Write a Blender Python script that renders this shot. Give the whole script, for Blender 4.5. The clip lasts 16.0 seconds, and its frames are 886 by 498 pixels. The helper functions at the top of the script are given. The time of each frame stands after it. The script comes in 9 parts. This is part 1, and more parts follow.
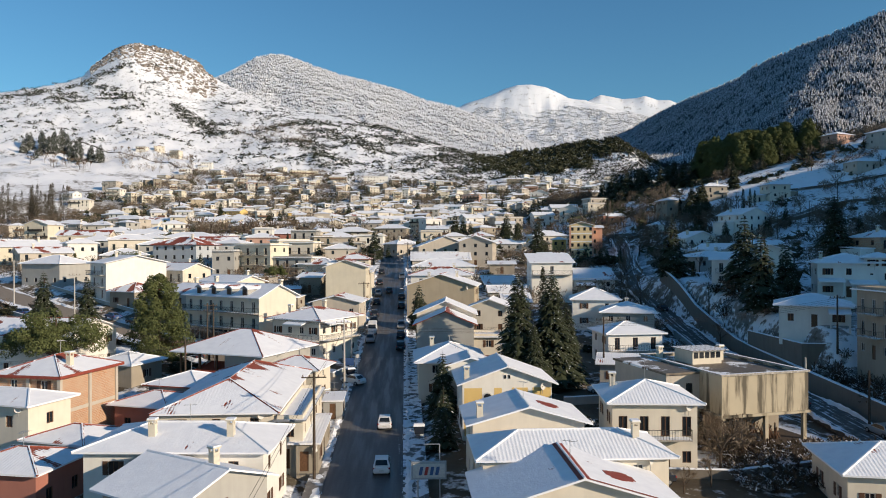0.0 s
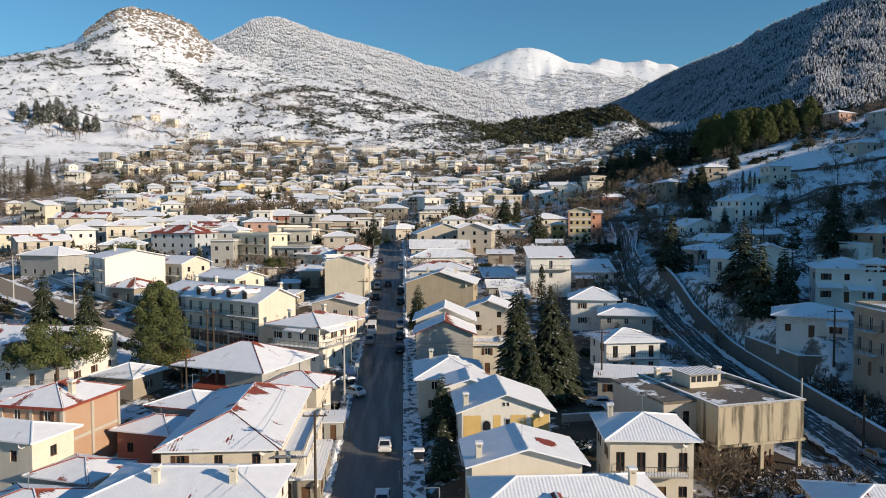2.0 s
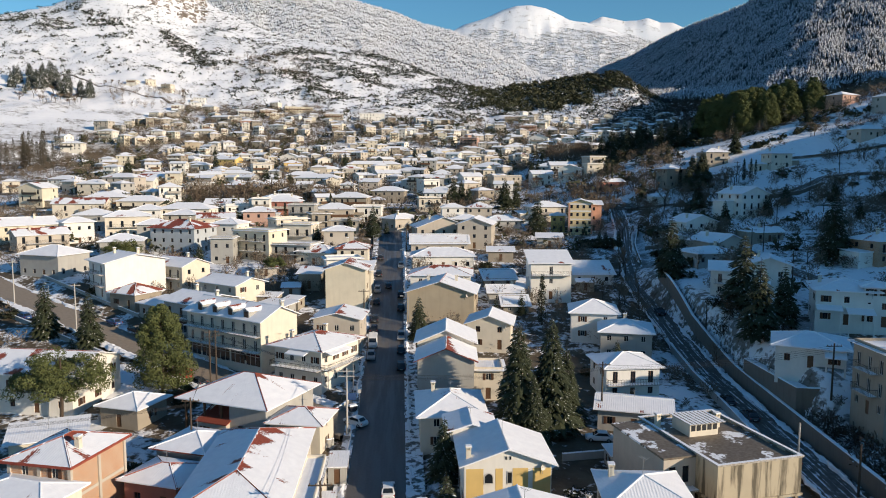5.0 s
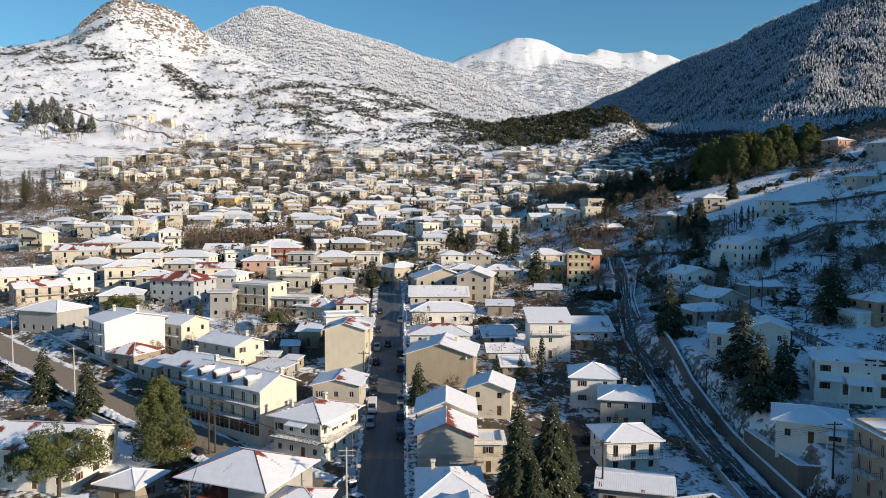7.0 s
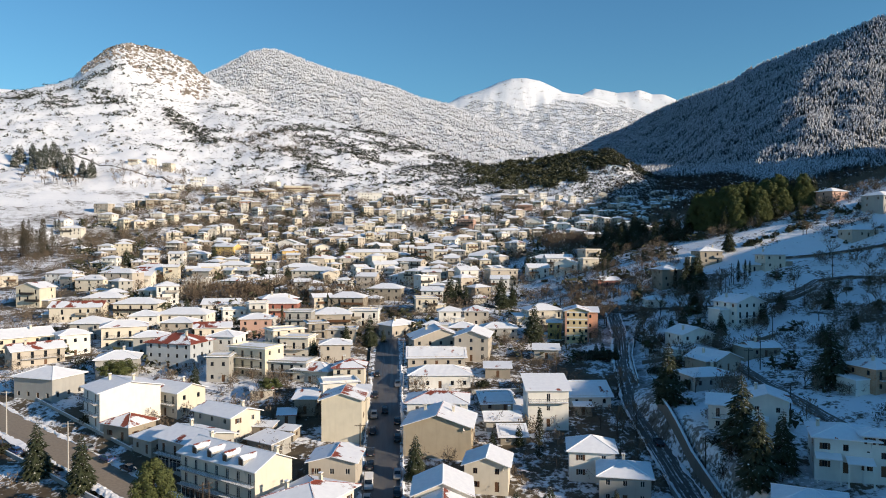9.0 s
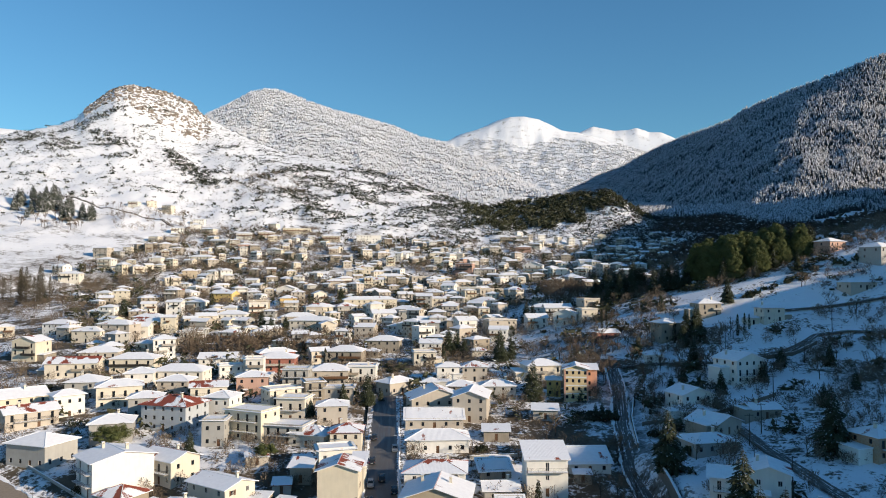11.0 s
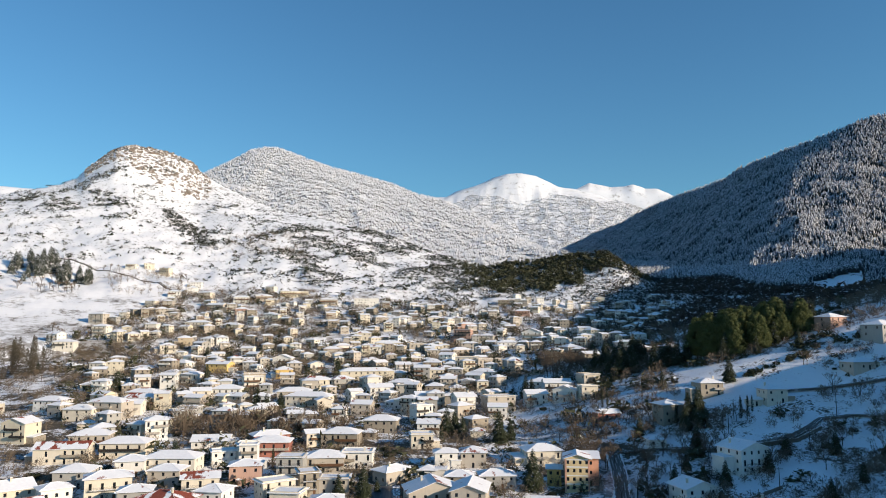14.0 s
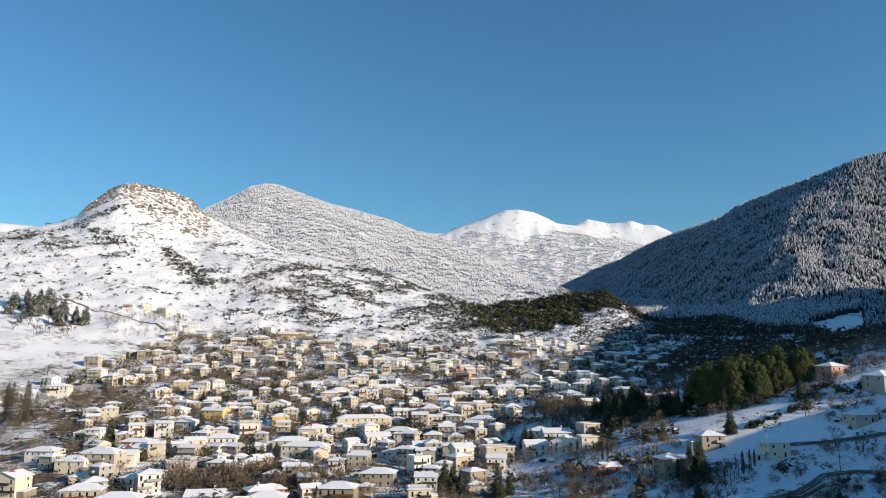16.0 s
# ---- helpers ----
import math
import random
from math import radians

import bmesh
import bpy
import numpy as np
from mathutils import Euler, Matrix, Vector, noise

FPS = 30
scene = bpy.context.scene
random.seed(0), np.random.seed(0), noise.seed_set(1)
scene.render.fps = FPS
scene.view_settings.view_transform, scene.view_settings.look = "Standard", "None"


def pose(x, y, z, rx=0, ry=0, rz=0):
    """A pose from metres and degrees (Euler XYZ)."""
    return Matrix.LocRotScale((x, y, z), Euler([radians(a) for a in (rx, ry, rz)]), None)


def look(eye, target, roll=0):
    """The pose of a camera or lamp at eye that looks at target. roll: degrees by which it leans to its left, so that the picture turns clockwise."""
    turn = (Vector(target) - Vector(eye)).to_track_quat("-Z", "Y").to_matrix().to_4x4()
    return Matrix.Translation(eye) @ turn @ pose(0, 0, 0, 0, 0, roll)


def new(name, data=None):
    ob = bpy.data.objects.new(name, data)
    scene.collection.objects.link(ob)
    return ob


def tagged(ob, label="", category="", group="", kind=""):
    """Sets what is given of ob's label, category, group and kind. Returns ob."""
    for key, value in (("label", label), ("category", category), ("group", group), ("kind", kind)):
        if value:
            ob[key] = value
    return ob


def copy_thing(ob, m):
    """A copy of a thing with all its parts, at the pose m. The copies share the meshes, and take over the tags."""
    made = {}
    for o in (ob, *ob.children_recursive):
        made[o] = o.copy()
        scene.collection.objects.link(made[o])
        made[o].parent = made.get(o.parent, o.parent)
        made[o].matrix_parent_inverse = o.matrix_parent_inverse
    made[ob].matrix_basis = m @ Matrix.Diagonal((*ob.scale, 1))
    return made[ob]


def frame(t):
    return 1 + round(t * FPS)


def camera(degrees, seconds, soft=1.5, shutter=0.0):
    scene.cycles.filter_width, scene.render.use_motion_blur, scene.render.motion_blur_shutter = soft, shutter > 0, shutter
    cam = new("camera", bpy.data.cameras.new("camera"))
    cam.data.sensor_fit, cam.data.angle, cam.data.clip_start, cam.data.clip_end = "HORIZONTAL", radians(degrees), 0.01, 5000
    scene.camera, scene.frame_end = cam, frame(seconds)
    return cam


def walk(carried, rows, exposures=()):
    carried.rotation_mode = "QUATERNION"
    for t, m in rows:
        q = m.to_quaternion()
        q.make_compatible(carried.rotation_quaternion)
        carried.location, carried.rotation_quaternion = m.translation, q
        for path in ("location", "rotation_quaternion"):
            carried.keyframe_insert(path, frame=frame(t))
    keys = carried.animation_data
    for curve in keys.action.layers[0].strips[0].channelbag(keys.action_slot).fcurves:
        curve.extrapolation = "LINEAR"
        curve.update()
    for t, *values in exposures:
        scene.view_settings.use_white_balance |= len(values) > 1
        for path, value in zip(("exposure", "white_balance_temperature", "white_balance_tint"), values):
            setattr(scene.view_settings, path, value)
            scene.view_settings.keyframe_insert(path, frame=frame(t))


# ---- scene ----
# The camera rises straight up over the street: seconds, x, y, z, turn, tilt, lean.
PATH = (
    (0.0, 0.00, 0.00, 22.80, -3.000, 0.078, -0.230),
    (0.5, 0.01, -0.04, 24.69, -3.007, -0.459, -0.211),
    (1.0, -0.03, -0.01, 26.59, -3.029, -1.194, -0.198),
    (1.5, -0.06, 0.09, 28.52, -3.073, -1.980, -0.186),
    (2.0, -0.11, 0.26, 30.46, -3.118, -2.762, -0.163),
    (2.5, -0.18, 0.48, 32.39, -3.163, -3.538, -0.124),
    (3.0, -0.29, 0.72, 34.33, -3.204, -4.296, -0.072),
    (3.5, -0.41, 0.96, 36.25, -3.229, -5.033, -0.016),
    (4.0, -0.54, 1.14, 38.16, -3.258, -5.655, 0.033),
    (4.5, -0.67, 1.27, 40.08, -3.286, -5.995, 0.072),
    (5.0, -0.80, 1.35, 42.02, -3.312, -5.999, 0.109),
    (5.5, -0.92, 1.40, 43.97, -3.339, -5.696, 0.150),
    (6.0, -1.03, 1.43, 45.92, -3.372, -5.164, 0.191),
    (6.5, -1.11, 1.44, 47.86, -3.409, -4.500, 0.219),
    (7.0, -1.15, 1.44, 49.80, -3.445, -3.787, 0.218),
    (7.5, -1.14, 1.42, 51.73, -3.466, -3.065, 0.187),
    (8.0, -1.06, 1.37, 53.68, -3.497, -2.329, 0.139),
    (8.5, -0.92, 1.31, 55.64, -3.527, -1.589, 0.090),
    (9.0, -0.74, 1.26, 57.59, -3.538, -0.888, 0.057),
    (9.5, -0.56, 1.23, 59.53, -3.543, -0.196, 0.032),
    (10.0, -0.41, 1.25, 61.47, -3.551, 0.502, 0.013),
    (10.5, -0.30, 1.30, 63.41, -3.566, 1.211, -0.003),
    (11.0, -0.24, 1.40, 65.33, -3.591, 1.926, -0.017),
    (11.5, -0.23, 1.52, 67.24, -3.623, 2.643, -0.030),
    (12.0, -0.23, 1.67, 69.13, -3.657, 3.354, -0.037),
    (12.5, -0.22, 1.84, 71.00, -3.688, 4.059, -0.034),
    (13.0, -0.19, 2.01, 72.87, -3.709, 4.760, -0.031),
    (13.5, -0.15, 2.18, 74.73, -3.727, 5.468, -0.029),
    (14.0, -0.11, 2.31, 76.58, -3.741, 6.170, -0.028),
    (14.5, -0.06, 2.38, 78.40, -3.769, 6.868, -0.029),
    (15.0, 0.00, 2.39, 80.17, -3.795, 7.545, -0.031),
    (15.5, 0.10, 2.33, 81.91, -3.811, 8.238, -0.026),
    (16.0, 0.24, 2.22, 83.60, -3.839, 8.927, -0.013),
)
cam = camera(62.80, 16.0, 1.0)
walk(cam, [(t, pose(x, y, z, 90 + tilt, 0, turn) @ pose(0, 0, 0, 0, 0, lean)) for t, x, y, z, turn, tilt, lean in PATH],
     [(0.0, -0.03, 6100, 10), (4.0, 0.02, 6100, 10), (7.0, 0.09, 6100, 10), (11.5, 0.15, 6100, 10), (16.0, 0.15, 6100, 10)])

# ---- world, sun ----
SUN_AZIMUTH, SUN_HEIGHT = 122, 18
world = bpy.data.worlds.new("winter_sky")
scene.world = world
world.use_nodes = True
sky = world.node_tree.nodes.new("ShaderNodeTexSky")
sky.sky_type, sky.sun_disc = "NISHITA", False
sky.sun_elevation, sky.sun_rotation = radians(SUN_HEIGHT), radians(SUN_AZIMUTH)
sky.altitude, sky.air_density, sky.dust_density, sky.ozone_density = 400, 1.25, 0.0, 1.4
back = world.node_tree.nodes["Background"]
back.inputs["Strength"].default_value = 0.088
deep = world.node_tree.nodes.new("ShaderNodeVectorMath")
deep.operation = "MULTIPLY"
deep.inputs[1].default_value = (0.56, 0.98, 1.25)
world.node_tree.links.new(sky.outputs[0], deep.inputs[0])
world.node_tree.links.new(deep.outputs[0], back.inputs["Color"])
lamp = bpy.data.lights.new("sun", "SUN")
lamp.energy, lamp.angle, lamp.color = 5.7, radians(0.5), (1.0, 0.80, 0.57)
sun = new("sun", lamp)
sun.matrix_world = look((300, -200, 300), (300 - math.sin(radians(SUN_AZIMUTH)), -200 - math.cos(radians(SUN_AZIMUTH)), 300 - math.tan(radians(SUN_HEIGHT))))


# ---- materials ----
class Nodes:
    """A material's nodes, a line each."""

    def __init__(self, name, rough=0.8, metal=0.0, spec=0.3):
        self.mat = bpy.data.materials.new(name)
        self.mat.use_nodes = True
        self.tree = self.mat.node_tree
        self.bsdf = self.tree.nodes["Principled BSDF"]
        self.bsdf.inputs["Roughness"].default_value = rough
        self.bsdf.inputs["Metallic"].default_value = metal
        self.bsdf.inputs["Specular IOR Level"].default_value = spec

    def add(self, kind, **values):
        node = self.tree.nodes.new(kind)
        for key, value in values.items():
            node_set(node, key, value)
        return node

    def link(self, a, b):
        self.tree.links.new(a, b)


def node_set(node, key, value):
    if key == "operation":
        node.operation = value
    elif key == "data_type":
        node.data_type = value
    elif key == "noise_dimensions":
        node.noise_dimensions = value
    elif key == "wave_type":
        node.wave_type = value
    elif key == "bands_direction":
        node.bands_direction = value
    else:
        node.inputs[key].default_value = value


def coords(n, kind="Object"):
    return n.add("ShaderNodeTexCoord").outputs[kind]


def noise_of(n, vec, scale, detail=4.0, rough=0.55):
    t = n.add("ShaderNodeTexNoise", Scale=scale, Detail=detail, Roughness=rough)
    n.link(vec, t.inputs["Vector"])
    return t.outputs["Fac"]


def ramp(n, fac, lo, hi, invert=False):
    r = n.add("ShaderNodeMapRange")
    r.inputs["From Min"].default_value, r.inputs["From Max"].default_value = lo, hi
    r.inputs["To Min"].default_value, r.inputs["To Max"].default_value = (1, 0) if invert else (0, 1)
    n.link(fac, r.inputs["Value"])
    return r.outputs["Result"]


def mixed(n, fac, a, b):
    m = n.add("ShaderNodeMix", data_type="RGBA")
    for sock, v in ((m.inputs[6], a), (m.inputs[7], b)):
        if isinstance(v, tuple):
            sock.default_value = (*v, 1)
        else:
            n.link(v, sock)
    if isinstance(fac, float):
        m.inputs[0].default_value = fac
    else:
        n.link(fac, m.inputs[0])
    return m.outputs[2]


def math_of(n, op, a, b):
    m = n.add("ShaderNodeMath", operation=op)
    for i, v in enumerate((a, b)):
        if isinstance(v, (int, float)):
            m.inputs[i].default_value = v
        else:
            n.link(v, m.inputs[i])
    return m.outputs[0]


def bump(n, fac, strength, distance=0.05):
    b = n.add("ShaderNodeBump", Strength=strength, Distance=distance)
    n.link(fac, b.inputs["Height"])
    n.link(b.outputs[0], n.bsdf.inputs["Normal"])


def shifted(n, vec):
    """Coordinates that differ from object to object."""
    info = n.add("ShaderNodeObjectInfo")
    v = n.add("ShaderNodeVectorMath", operation="ADD")
    s = n.add("ShaderNodeVectorMath", operation="SCALE")
    c = n.add("ShaderNodeCombineXYZ")
    for i in range(3):
        n.link(info.outputs["Random"], c.inputs[i])
    n.link(c.outputs[0], s.inputs[0])
    s.inputs["Scale"].default_value = 57.0
    n.link(vec, v.inputs[0])
    n.link(s.outputs[0], v.inputs[1])
    return v.outputs[0]


def plaster(name, colour, stain=0.35, rough=0.85):
    """Painted wall: blotches, rain streaks and a fine grain."""
    n = Nodes(name, rough)
    v = shifted(n, coords(n))
    dark = tuple(c * (0.25 if stain > 0.9 else 0.62) for c in colour)
    m = n.add("ShaderNodeMapping")
    m.inputs["Scale"].default_value = (1.0, 1.0, 0.12)
    n.link(v, m.inputs["Vector"])
    streak = ramp(n, noise_of(n, m.outputs[0], 0.8 if stain > 0.9 else 1.6, 5), 0.48, 0.58 if stain > 0.9 else 0.85)
    blot = ramp(n, noise_of(n, v, 0.5, 5), 0.3, 0.75)
    c = mixed(n, blot, colour, tuple(c * 0.88 for c in colour))
    k = math_of(n, "MULTIPLY", streak, stain)
    n.link(mixed(n, k, c, dark), n.bsdf.inputs["Base Color"])
    bump(n, noise_of(n, v, 14, 3), 0.25, 0.01)
    return n.mat


def plain(name, colour, rough=0.6, metal=0.0, grain=8.0, vary=0.25, spec=0.3):
    n = Nodes(name, rough, metal, spec)
    v = shifted(n, coords(n))
    f = ramp(n, noise_of(n, v, grain, 4), 0.25, 0.75)
    n.link(mixed(n, f, colour, tuple(c * (1 - vary) for c in colour)), n.bsdf.inputs["Base Color"])
    bump(n, f, 0.15, 0.01)
    return n.mat


SNOW = (0.86, 0.87, 0.89)


def roof_material(name, tile, cover, wave=0.4):
    """Clay tiles in rows down the slope, under snow that has slid and melted in places. UV in metres."""
    n = Nodes(name, 0.75)
    uv = coords(n, "UV")
    sep = n.add("ShaderNodeSeparateXYZ")
    n.link(uv, sep.inputs[0])
    rows = math_of(n, "SINE", math_of(n, "MULTIPLY", sep.outputs[0], 2 * math.pi / 0.34), 0)
    laps = math_of(n, "FRACT", math_of(n, "MULTIPLY", sep.outputs[1], 1 / 0.42), 0)
    v = shifted(n, uv)
    long = n.add("ShaderNodeMapping")
    long.inputs["Scale"].default_value = (1.0, 0.45, 1.0)
    n.link(v, long.inputs["Vector"])
    patch = noise_of(n, long.outputs[0], 0.3, 3, 0.45)
    fine = noise_of(n, v, 3.0, 4)
    m = math_of(n, "ADD", patch, math_of(n, "MULTIPLY", math_of(n, "SUBTRACT", fine, 0.5), 0.15))
    m = math_of(n, "SUBTRACT", m, math_of(n, "MULTIPLY", rows, 0.018))
    high = n.add("ShaderNodeUVMap")
    high.uv_map = "Height"
    up = n.add("ShaderNodeSeparateXYZ")
    n.link(high.outputs[0], up.inputs[0])
    if cover < 0.95:
        m = math_of(n, "SUBTRACT", m, math_of(n, "MULTIPLY", ramp(n, up.outputs[0], 0.55, 1.0), 0.2))
        m = math_of(n, "ADD", m, 0.06)
    snow = ramp(n, m, 0.785 - cover * 0.5, 0.815 - cover * 0.5)
    tiles = mixed(n, ramp(n, noise_of(n, v, 5, 3), 0.3, 0.7), tile, tuple(c * 0.6 for c in tile))
    white = mixed(n, ramp(n, noise_of(n, v, 0.9, 4), 0.3, 0.7), SNOW, (0.78, 0.79, 0.82))
    n.link(mixed(n, snow, tiles, white), n.bsdf.inputs["Base Color"])
    h = math_of(n, "ADD", math_of(n, "MULTIPLY", rows, 0.5 * wave), math_of(n, "MULTIPLY", laps, 0.2 * wave))
    info = n.add("ShaderNodeObjectInfo")
    thin = ramp(n, math_of(n, "ADD", info.outputs["Random"], math_of(n, "MULTIPLY", patch, 0.5)), 0.72, 0.95)
    h = math_of(n, "MULTIPLY", h, math_of(n, "ADD", math_of(n, "MULTIPLY", thin, 0.9), 0.1))
    h = math_of(n, "ADD", h, math_of(n, "MULTIPLY", snow, 1.6))
    h = math_of(n, "ADD", h, math_of(n, "MULTIPLY", fine, 0.8))
    h = math_of(n, "ADD", h, math_of(n, "MULTIPLY", noise_of(n, v, 11.0, 3), 0.35))
    bump(n, h, 0.65, 0.06)
    return n.mat


def snow_on(name, colour, amount, grain=2.0, rough=0.85, vary=0.5):
    """Anything that bears snow where it faces up."""
    n = Nodes(name, rough)
    v = coords(n)
    geo = n.add("ShaderNodeNewGeometry")
    sep = n.add("ShaderNodeSeparateXYZ")
    n.link(geo.outputs["Normal"], sep.inputs[0])
    f = math_of(n, "ADD", sep.outputs[2], math_of(n, "MULTIPLY", math_of(n, "SUBTRACT", noise_of(n, v, grain, 4), 0.5), 1.6))
    snow = ramp(n, f, 1.0 - amount, 1.15 - amount)
    base = mixed(n, ramp(n, noise_of(n, v, grain * 2.3, 4), 0.3, 0.7), colour, tuple(c * (1 - vary) for c in colour))
    n.link(mixed(n, snow, base, SNOW), n.bsdf.inputs["Base Color"])
    return n.mat


def ground_material():
    """Snow over stubble and earth, thin in the gardens, deep on the slopes."""
    n = Nodes("snowy_ground", 0.8)
    v = coords(n)
    earth = mixed(n, ramp(n, noise_of(n, v, 0.35, 5), 0.35, 0.65), (0.075, 0.055, 0.035), (0.11, 0.09, 0.06))
    big, mid, fine = noise_of(n, v, 0.028, 5), noise_of(n, v, 0.16, 5), noise_of(n, v, 0.9, 5)
    m = math_of(n, "ADD", math_of(n, "MULTIPLY", big, 0.45), math_of(n, "ADD", math_of(n, "MULTIPLY", mid, 0.35), math_of(n, "MULTIPLY", fine, 0.3)))
    sep = n.add("ShaderNodeSeparateXYZ")
    n.link(v, sep.inputs[0])
    snow = ramp(n, math_of(n, "ADD", m, math_of(n, "MULTIPLY", ramp(n, sep.outputs[2], 3, 12), 0.02)), 0.555, 0.605)
    up = math_of(n, "MAXIMUM", ramp(n, sep.outputs[2], 46, 90), ramp(n, sep.outputs[0], 62, 90))
    snow = math_of(n, "MAXIMUM", snow, math_of(n, "MAXIMUM", math_of(n, "MULTIPLY", up, ramp(n, m, 0.47, 0.52)), math_of(n, "MULTIPLY", ramp(n, sep.outputs[2], 70, 130), ramp(n, m, 0.42, 0.48))))
    white = mixed(n, ramp(n, mid, 0.3, 0.7), SNOW, (0.8, 0.81, 0.84))
    n.link(mixed(n, snow, earth, white), n.bsdf.inputs["Base Color"])
    bump(n, math_of(n, "ADD", math_of(n, "MULTIPLY", mid, 2.0), math_of(n, "ADD", fine, snow)), 0.7, 0.25)
    return n.mat


def asphalt_material():
    """Wet grey road with thin snow, tracks along it. UV in metres: across, along."""
    n = Nodes("wet_asphalt", 0.55, 0.0, 0.4)
    uv = coords(n, "UV")
    sep = n.add("ShaderNodeSeparateXYZ")
    n.link(uv, sep.inputs[0])
    m = n.add("ShaderNodeMapping")
    m.inputs["Scale"].default_value = (0.8, 0.06, 1)
    n.link(uv, m.inputs["Vector"])
    tracks = noise_of(n, m.outputs[0], 1.2, 5)
    grit = noise_of(n, uv, 2.5, 5)
    edge = ramp(n, math_of(n, "ABSOLUTE", sep.outputs[0], 0), 2.3, 3.9)
    k = math_of(n, "ADD", tracks, math_of(n, "MULTIPLY", math_of(n, "SUBTRACT", grit, 0.5), 0.3))
    base = mixed(n, ramp(n, k, 0.35, 0.65), (0.072, 0.071, 0.073), (0.115, 0.112, 0.112))
    snow = ramp(n, math_of(n, "ADD", k, math_of(n, "MULTIPLY", edge, 0.22)), 0.82, 0.92)
    n.link(mixed(n, snow, base, (0.7, 0.71, 0.74)), n.bsdf.inputs["Base Color"])
    wet = n.add("ShaderNodeMapRange")
    wet.inputs["From Min"].default_value, wet.inputs["From Max"].default_value = 0.4, 0.6
    wet.inputs["To Min"].default_value, wet.inputs["To Max"].default_value = 0.34, 0.7
    n.link(tracks, wet.inputs["Value"])
    n.link(wet.outputs["Result"], n.bsdf.inputs["Roughness"])
    bump(n, grit, 0.3, 0.02)
    return n.mat


def slush_material(name, amount, low=(0.07, 0.065, 0.06), high=(0.16, 0.14, 0.12)):
    """A side road whose snow is pressed into lanes. UV in metres."""
    n = Nodes(name, 0.7)
    uv = coords(n, "UV")
    m = n.add("ShaderNodeMapping")
    m.inputs["Scale"].default_value = (1.6, 0.05, 1)
    n.link(uv, m.inputs["Vector"])
    f = math_of(n, "ADD", noise_of(n, m.outputs[0], 1.4, 5), math_of(n, "MULTIPLY", math_of(n, "SUBTRACT", noise_of(n, uv, 0.8, 5), 0.5), 0.5))
    dirt = mixed(n, ramp(n, noise_of(n, uv, 1.5, 4), 0.3, 0.7), low, high)
    n.link(mixed(n, ramp(n, f, 0.62 - amount, 0.72 - amount), dirt, (0.78, 0.79, 0.82)), n.bsdf.inputs["Base Color"])
    bump(n, f, 0.5, 0.06)
    return n.mat


def brick_material():
    """Unplastered hollow bricks with pale joints."""
    n = Nodes("bare_brick", 0.9)
    v = coords(n)
    sep = n.add("ShaderNodeSeparateXYZ")
    n.link(v, sep.inputs[0])
    c = n.add("ShaderNodeCombineXYZ")
    n.link(math_of(n, "ADD", sep.outputs[0], sep.outputs[1]), c.inputs[0])
    n.link(sep.outputs[2], c.inputs[1])
    t = n.add("ShaderNodeTexBrick")
    t.inputs["Scale"].default_value = 1.0
    t.inputs["Brick Width"].default_value, t.inputs["Row Height"].default_value, t.inputs["Mortar Size"].default_value = 0.36, 0.2, 0.02
    t.inputs["Color1"].default_value = (0.46, 0.235, 0.12, 1)
    t.inputs["Color2"].default_value = (0.36, 0.18, 0.095, 1)
    t.inputs["Mortar"].default_value = (0.5, 0.43, 0.34, 1)
    n.link(c.outputs[0], t.inputs["Vector"])
    n.link(mixed(n, ramp(n, noise_of(n, v, 0.6, 4), 0.35, 0.75), t.outputs["Color"], (0.46, 0.33, 0.23)), n.bsdf.inputs["Base Color"])
    bump(n, t.outputs["Fac"], 0.4, -0.02)
    return n.mat


GROUND = ground_material()
ASPHALT = asphalt_material()
SLUSH = slush_material("pressed_snow_road", 0.07)
BARE_ROAD = slush_material("gritted_road", -0.12, (0.21, 0.175, 0.135), (0.28, 0.235, 0.185))
TILE = (0.30, 0.075, 0.045)
ROOFS = {k: roof_material("snowy_tiles_" + k, TILE, c) for k, c in (("full", 0.98), ("most", 0.80), ("half", 0.62), ("bare", 0.25))}
ROOFS["deep"] = roof_material("deep_snow_roof", TILE, 1.0, 0.04)
SHEET_ROOF = roof_material("snowy_sheet_metal", (0.25, 0.27, 0.3), 1.0, 0.25)
SNOWY_RIDGE = snow_on("snowy_ridge_tiles", (0.30, 0.075, 0.045), 0.42, 0.7)
RED_TILE = plain("red_clay", (0.32, 0.07, 0.045), 0.7, 0, 3, 0.4)
